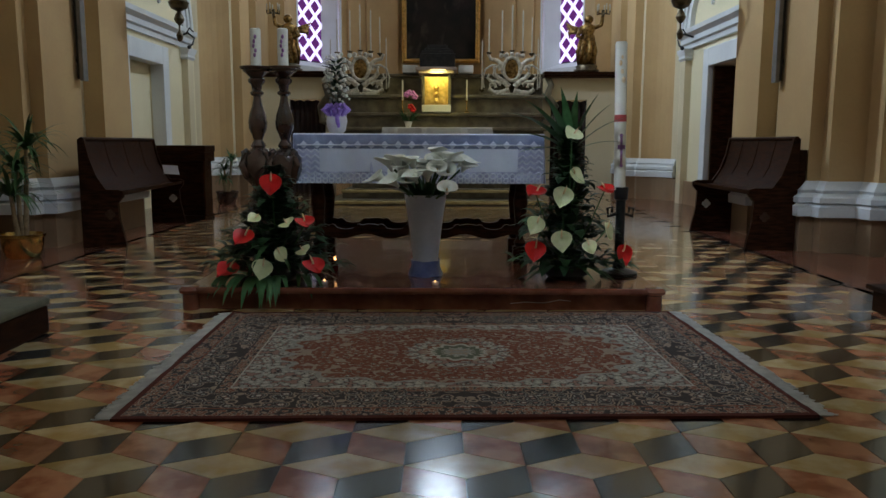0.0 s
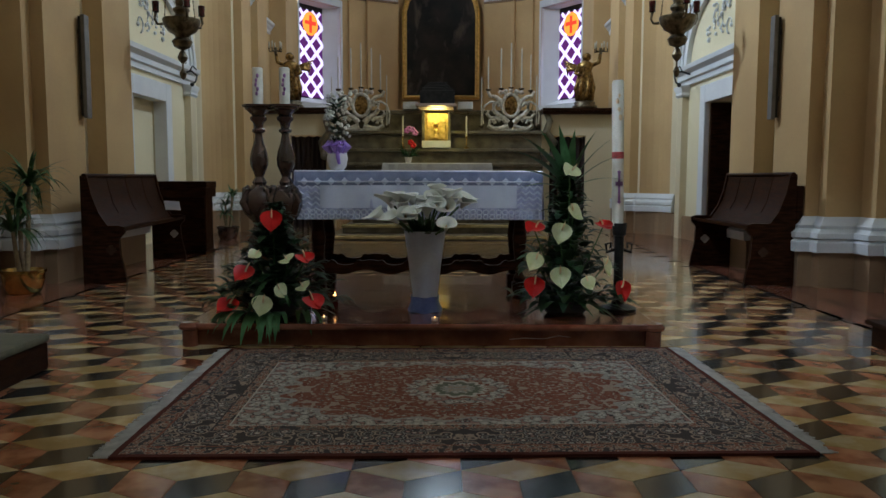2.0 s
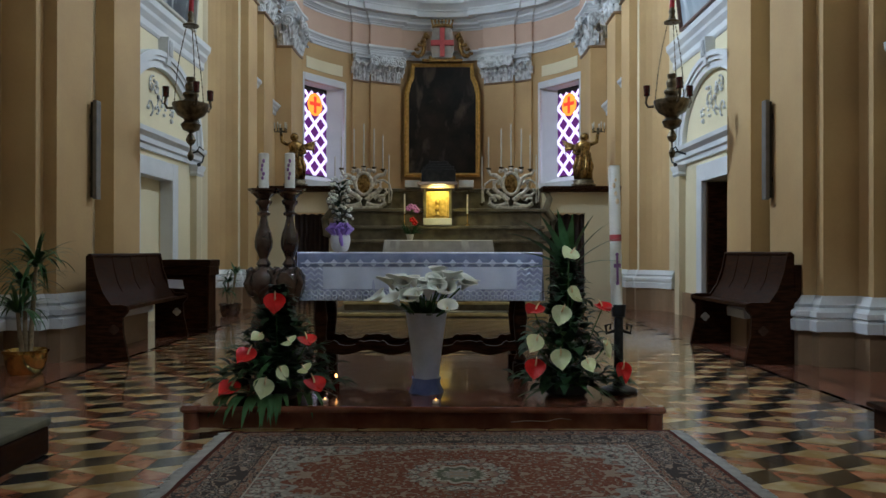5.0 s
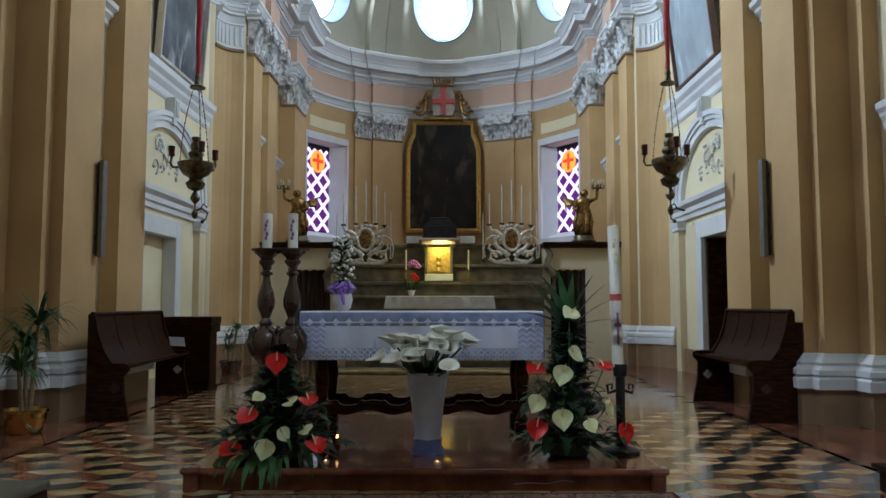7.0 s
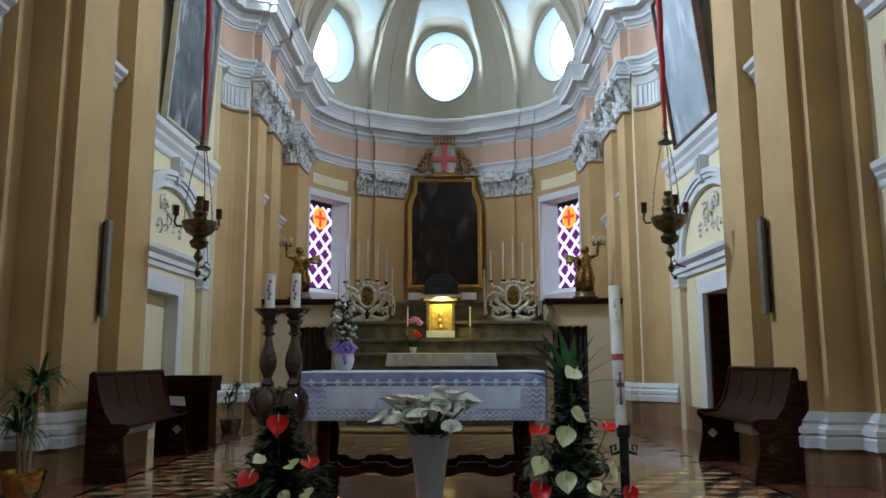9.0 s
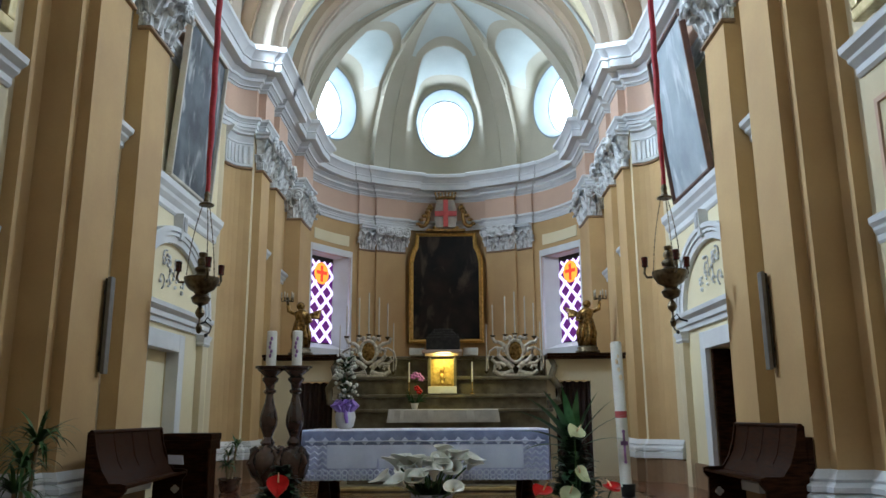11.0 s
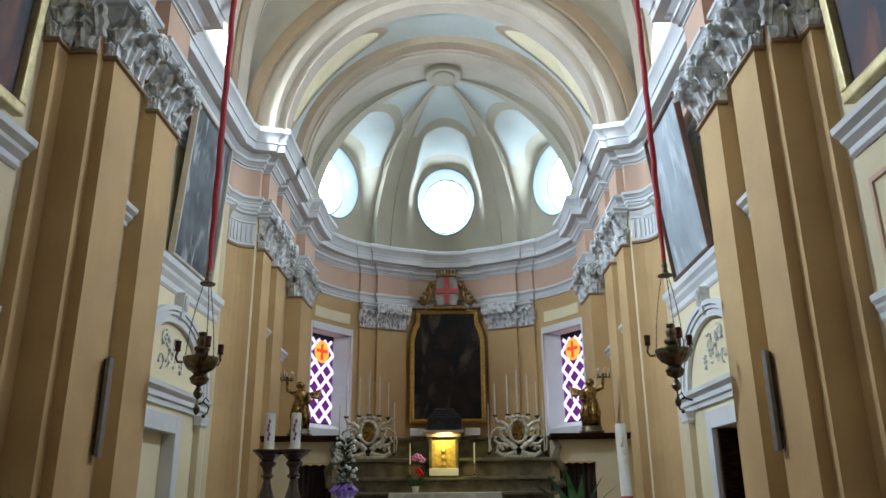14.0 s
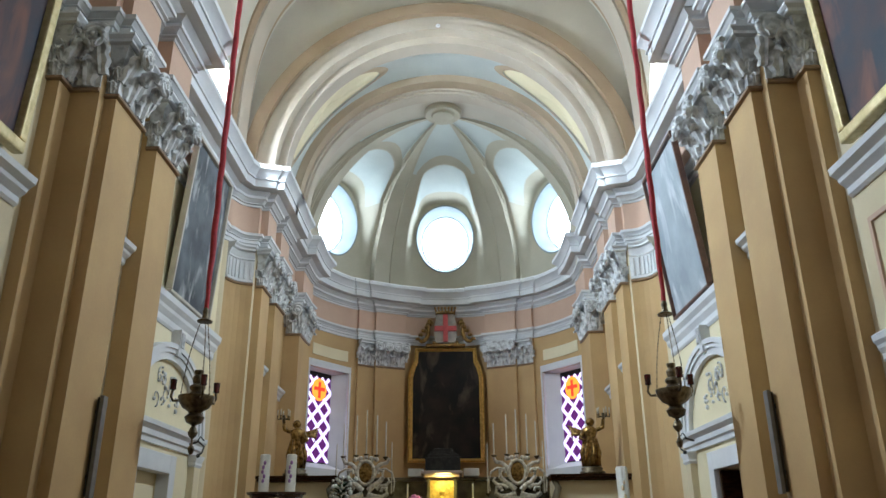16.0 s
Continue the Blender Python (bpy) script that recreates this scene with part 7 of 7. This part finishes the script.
# ---- rug ----
def rug_material():
    m = bpy.data.materials.new("persian_wool")
    m.use_nodes = True
    n, l = m.node_tree.nodes, m.node_tree.links
    b = n["Principled BSDF"]
    b.inputs["Roughness"].default_value = 0.95
    b.inputs["Specular IOR Level"].default_value = 0.1
    tc = n.new("ShaderNodeTexCoord")
    sep = n.new("ShaderNodeSeparateXYZ")
    l.new(tc.outputs["Object"], sep.inputs[0])

    def math_(op, a, b_=None, c=None):
        q = n.new("ShaderNodeMath")
        q.operation = op
        for i, v in enumerate((a, b_, c)):
            if v is None:
                continue
            if isinstance(v, (int, float)):
                q.inputs[i].default_value = v
            else:
                l.new(v, q.inputs[i])
        return q.outputs[0]

    ax, ay = math_("ABSOLUTE", sep.outputs[0]), math_("ABSOLUTE", sep.outputs[1])
    d = math_("MINIMUM", math_("SUBTRACT", 1.48, ax), math_("SUBTRACT", 1.0, ay))
    # mirrored coordinates keep the motifs symmetrical
    comb = n.new("ShaderNodeCombineXYZ")
    l.new(ax, comb.inputs[0])
    l.new(ay, comb.inputs[1])

    def motif(scale, feature="F1", rnd=0.85):
        v = n.new("ShaderNodeTexVoronoi")
        v.feature = feature
        v.inputs["Scale"].default_value, v.inputs["Randomness"].default_value = scale, rnd
        l.new(comb.outputs[0], v.inputs["Vector"])
        return v

    def ramp(fac, rows):
        r = n.new("ShaderNodeValToRGB")
        r.color_ramp.interpolation = "CONSTANT"
        els = r.color_ramp.elements
        while len(els) < len(rows):
            els.new(0.5)
        for e, (p, c) in zip(els, rows):
            e.position, e.color = p, (*c, 1)
        l.new(fac, r.inputs["Fac"])
        return r.outputs["Color"]

    def mix(fac, a, b_):
        q = n.new("ShaderNodeMix")
        q.data_type = "RGBA"
        l.new(fac, q.inputs["Factor"])
        for k, v in (("A", a), ("B", b_)):
            if isinstance(v, tuple):
                q.inputs[k].default_value = (*v, 1)
            else:
                l.new(v, q.inputs[k])
        return q.outputs["Result"]

    NAVY, RED, TAN, CRM, ROSE, GREY = (0.070, 0.058, 0.058), (0.23, 0.095, 0.062), (0.36, 0.28, 0.22), (0.50, 0.46, 0.40), (0.32, 0.20, 0.17), (0.34, 0.32, 0.29)
    v1, v2, v3 = motif(17.0), motif(24.0), motif(40.0)
    field = ramp(v2.outputs["Distance"], [(0.0, CRM), (0.16, NAVY), (0.24, TAN), (0.33, RED), (0.60, (0.17, 0.05, 0.034)), (0.68, TAN)])
    spand = ramp(v2.outputs["Distance"], [(0.0, RED), (0.13, NAVY), (0.20, CRM), (0.40, GREY), (0.58, NAVY), (0.66, ROSE)])
    border = ramp(v1.outputs["Distance"], [(0.0, RED), (0.10, CRM), (0.22, ROSE), (0.28, NAVY), (0.42, GREY), (0.48, NAVY), (0.58, TAN), (0.68, NAVY)])
    guard = ramp(v3.outputs["Distance"], [(0.0, CRM), (0.2, RED), (0.45, TAN), (0.6, NAVY)])
    medal = ramp(v2.outputs["Distance"], [(0.0, NAVY), (0.15, CRM), (0.45, GREY), (0.7, TAN)])
    # field outline: a scalloped oval inside the corners
    ang = math_("ARCTAN2", math_("DIVIDE", sep.outputs[1], 0.62), math_("DIVIDE", sep.outputs[0], 1.08))
    rad = math_("SQRT", math_("ADD", math_("POWER", math_("DIVIDE", ax, 1.06), 2.6), math_("POWER", math_("DIVIDE", ay, 0.60), 2.6)))
    scal = math_("ADD", rad, math_("MULTIPLY", math_("SINE", math_("MULTIPLY", ang, 20.0)), 0.05))
    inner = math_("LESS_THAN", scal, 0.82)
    rim = math_("LESS_THAN", scal, 0.86)
    col = mix(rim, spand, GREY)
    col = mix(inner, col, field)
    mr = math_("SQRT", math_("ADD", math_("POWER", math_("DIVIDE", ax, 0.20), 2.0), math_("POWER", math_("DIVIDE", ay, 0.20), 2.0)))
    ms = math_("ADD", mr, math_("MULTIPLY", math_("SINE", math_("MULTIPLY", ang, 16.0)), 0.07))
    col = mix(math_("LESS_THAN", ms, 1.40), col, spand)
    col = mix(math_("LESS_THAN", ms, 0.95), col, field)
    col = mix(math_("LESS_THAN", ms, 0.80), col, CRM)
    col = mix(math_("LESS_THAN", ms, 0.66), col, (0.15, 0.155, 0.12))
    col = mix(math_("LESS_THAN", ms, 0.42), col, medal)
    for lim, c in ((0.40, CRM), (0.392, guard), (0.335, NAVY), (0.327, border), (0.125, RED), (0.115, guard), (0.03, (0.10, 0.03, 0.022))):
        col = mix(math_("LESS_THAN", d, lim), col, c)
    noise_ = n.new("ShaderNodeTexNoise")
    noise_.inputs["Scale"].default_value, noise_.inputs["Detail"].default_value = 130.0, 3.0
    l.new(tc.outputs["Object"], noise_.inputs["Vector"])
    hsv = n.new("ShaderNodeHueSaturation")
    mr_ = n.new("ShaderNodeMapRange")
    mr_.inputs["To Min"].default_value, mr_.inputs["To Max"].default_value = 0.55, 1.45
    l.new(noise_.outputs["Fac"], mr_.inputs["Value"])
    l.new(mr_.outputs[0], hsv.inputs["Value"])
    l.new(col, hsv.inputs["Color"])
    l.new(hsv.outputs[0], b.inputs["Base Color"])
    bp = n.new("ShaderNodeBump")
    bp.inputs["Strength"].default_value, bp.inputs["Distance"].default_value = 0.5, 0.004
    l.new(noise_.outputs["Fac"], bp.inputs["Height"])
    l.new(bp.outputs[0], b.inputs["Normal"])
    return m


rg = thing("persian_rug", "Persian rug with a red field, dark floral border and fringes", "rug", "", (0.265, 4.005, 0.0), 1.7)
bm = bmesh.new()
nx, ny = 60, 40
gridv = [[bm.verts.new((-1.48 + 2.96 * i / nx, -1.0 + 2.0 * j / ny, 0.013 + 0.0025 * noise.noise(Vector((i * 0.21, j * 0.23, 3.0))))) for j in range(ny + 1)] for i in range(nx + 1)]
for i in range(nx):
    for j in range(ny):
        bm.faces.new((gridv[i][j], gridv[i + 1][j], gridv[i + 1][j + 1], gridv[i][j + 1]))
edge = [e for e in bm.edges if len(e.link_faces) == 1]
ext = bmesh.ops.extrude_edge_only(bm, edges=edge)
for v in ext["geom"]:
    if isinstance(v, bmesh.types.BMVert):
        v.co.z = 0.0
part("woven_field", bm, rug_material(), rg, smooth=60)
FRINGE = surf("cotton_fringe", (0.42, 0.41, 0.40), (0.56, 0.55, 0.53), 12, 0.9, bump=0.3, spread=0.15)
for sx in (-1, 1):
    bm = bmesh.new()
    rnd = random.Random(sx + 7)
    for k in range(260):
        y = -0.99 + 1.98 * k / 259
        L = 0.085 + rnd.uniform(-0.02, 0.012)
        j = rnd.uniform(-0.012, 0.012)
        tube(bm, [(sx * 1.475, y, 0.009), (sx * (1.475 + L * 0.5), y + j * 0.5, 0.007), (sx * (1.475 + L), y + j, 0.004)], [0.0045, 0.0045, 0.003], 4)
    part("fringe", bm, FRINGE, rg, "white cotton fringe")["kind"] = "stuff"

# ---- the shell of the church and what hangs on it, drawn above at 1 : 1.08, brought to full size about the nave's eye point ----
ON_FLOOR = ("camera", "floor", "altar_podium", "front_altar", "altar_cloth", "flower_arrangement", "lily_vase", "paschal_candle", "candle_column", "altar_flower_pot", "tealight", "glass_candle",
            "bench", "harmonium", "letter_box", "paper_sheet", "potted_palm", "kneeler", "wooden_dais", "persian_rug")
FULL = Matrix.Translation((0.21, -0.20, 1.25)) @ Matrix.Scale(1.08, 4) @ Matrix.Translation((-0.21, 0.20, -1.25))
for ob in list(scene.objects):
    if ob.parent is None and ob.name.split(".")[0] not in ON_FLOOR:
        ob.matrix_world = FULL @ ob.matrix_basis

# ---- marble floor pieces ----
def tile_mat(name, c1, c2, scale, island):
    m = surf(name, c1, c2, scale, 0.17, bump=0.0, fine=18, spread=0.14, rand=0.22, spec=0.5, coat=0.4, lo=0.41, hi=0.60)
    n, l = m.node_tree.nodes, m.node_tree.links
    b = n["Principled BSDF"]
    b.inputs["Coat Roughness"].default_value = 0.075
    swell = n.new("ShaderNodeTexNoise")
    swell.inputs["Scale"].default_value, swell.inputs["Detail"].default_value = 5.0, 3.0
    at = n.new("ShaderNodeNewGeometry")
    l.new(at.outputs["Position"], swell.inputs["Vector"])
    worn = n.new("ShaderNodeBump")
    worn.inputs["Strength"].default_value, worn.inputs["Distance"].default_value = 1.0, 0.0006
    l.new(swell.outputs["Fac"], worn.inputs["Height"])
    l.new(worn.outputs[0], b.inputs["Normal"])
    l.new(worn.outputs[0], b.inputs["Coat Normal"])
    if island:
        info = next(q for q in n if q.bl_idname == "ShaderNodeObjectInfo")
        geo = n.new("ShaderNodeNewGeometry")
        for lk in list(info.outputs["Random"].links):
            to = lk.to_socket
            l.remove(lk)
            l.new(geo.outputs["Random Per Island"], to)
    return m


KINDS = (("black", (0.010, 0.012, 0.011), (0.028, 0.030, 0.028), 3.0), ("red", (0.24, 0.068, 0.027), (0.45, 0.19, 0.095), 6.0), ("yellow", (0.40, 0.26, 0.09), (0.56, 0.44, 0.245), 5.0))
single = [tile_mat(k + "_marble_tile", a, b, sc, False) for k, a, b, sc in KINDS]
many = [tile_mat(k + "_marble_tiles", a, b, sc, True) for k, a, b, sc in KINDS]
TA, TB, TC = Vector((0.2185, 0.110)), Vector((0.0, -0.2075)), Vector((0.2185, -0.110))
rot = Matrix.Rotation(radians(0.6), 2)
SH = {0: (Vector((0, 0)), TA, TA + TB, TB), 1: (TA, TA + TC, TA + TC + TB, TA + TB), 2: (TB, TA + TB, TA + TB + TC, TB + TC)}


def tile_shape(k, inset=0.0016, zt=0.0, zb=-0.004):
    pts = [rot @ p for p in SH[k]]
    c = sum(pts, Vector((0, 0))) / 4
    pts = [p - c for p in pts]
    pts = [p * (1 - inset / 0.09) for p in pts]
    return c, pts


tmesh, tc_ = [], []
for k in range(3):
    c, pts = tile_shape(k)
    bm = bmesh.new()
    prism(bm, [(p.x, p.y) for p in pts][::-1], -0.005, 0.0)
    tmesh.append(mesh_of(KINDS[k][0] + "_tile", bm, single[k], None))
    tc_.append((c, pts))
O = Vector((0.484, 2.766))
count = 0
rest = [([], []), ([], []), ([], [])]
cands = []
for i in range(-26, 27):
    for j in range(-46, 29):
        for k in range(3):
            p = O + rot @ Vector((0.437 * i + 0.2185 * (j % 2), -0.3175 * j)) + tc_[k][0]
            if abs(p.x) > 3.44 or p.y > 16.0 or p.y < -5.8:
                continue
            if -1.0 < p.x < 1.55 and 3.25 < p.y < 5.0 or -1.4 < p.x < 1.4 and 5.3 < p.y < 7.4 or abs(p.x) < 1.6 and p.y > 13.4:
                continue
            cands.append((p, k))
for p, k in cands:
    if 1.0 < p.y < 3.05 and abs(p.x) < 2.6 or 1.6 < p.x < 2.9 and 1.0 < p.y < 4.6:
        count += 1
        ob = new(("black_tile", "red_tile", "yellow_tile")[k], tmesh[k])
        ob.parent = floor
        ob.location = (p.x, p.y, 0.0)
    else:
        vs, fs = rest[k]
        b0 = len(vs)
        vs += [(p.x + q.x, p.y + q.y, 0.0) for q in tc_[k][1]] + [(p.x + q.x, p.y + q.y, -0.005) for q in tc_[k][1]]
        fs += [(b0 + 3, b0 + 2, b0 + 1, b0)] + [(b0 + q, b0 + (q + 1) % 4, b0 + 4 + (q + 1) % 4, b0 + 4 + q) for q in range(4)]
for k in range(3):
    me = bpy.data.meshes.new("tiles")
    me.from_pydata(rest[k][0], [], rest[k][1])
    me.materials.append(many[k])
    ob = new(("black_tiles", "red_tiles", "yellow_tiles")[k], me)
    ob.parent = floor
    ob["kind"] = "stuff"
BORDER = tile_mat("red_marble_border", (0.15, 0.05, 0.03), (0.26, 0.10, 0.055), 4.0, False)


def border_mesh(name, half, material):
    bm = bmesh.new()
    box(bm, -half, -0.497, -0.005, half, 0.497, 0.0)
    return mesh_of(name, bm, material, None)


ME_BAND, ME_SLAB, ME_LINE = border_mesh("border_band", 0.146, BORDER), border_mesh("border_slab", 0.49, BORDER), border_mesh("border_line", 0.034, single[0])
for s in (1, -1):
    for q in range(-7, 16):
        for nm, me, x in (("border_line", ME_LINE, 3.486), ("border_slab", ME_BAND, 3.668), ("border_line", ME_LINE, 3.850), ("border_slab", ME_SLAB, 4.376)):
            ob = new(nm, me)
            ob.parent = floor
            ob.location = (s * x, 1.5 + q, 0.0)
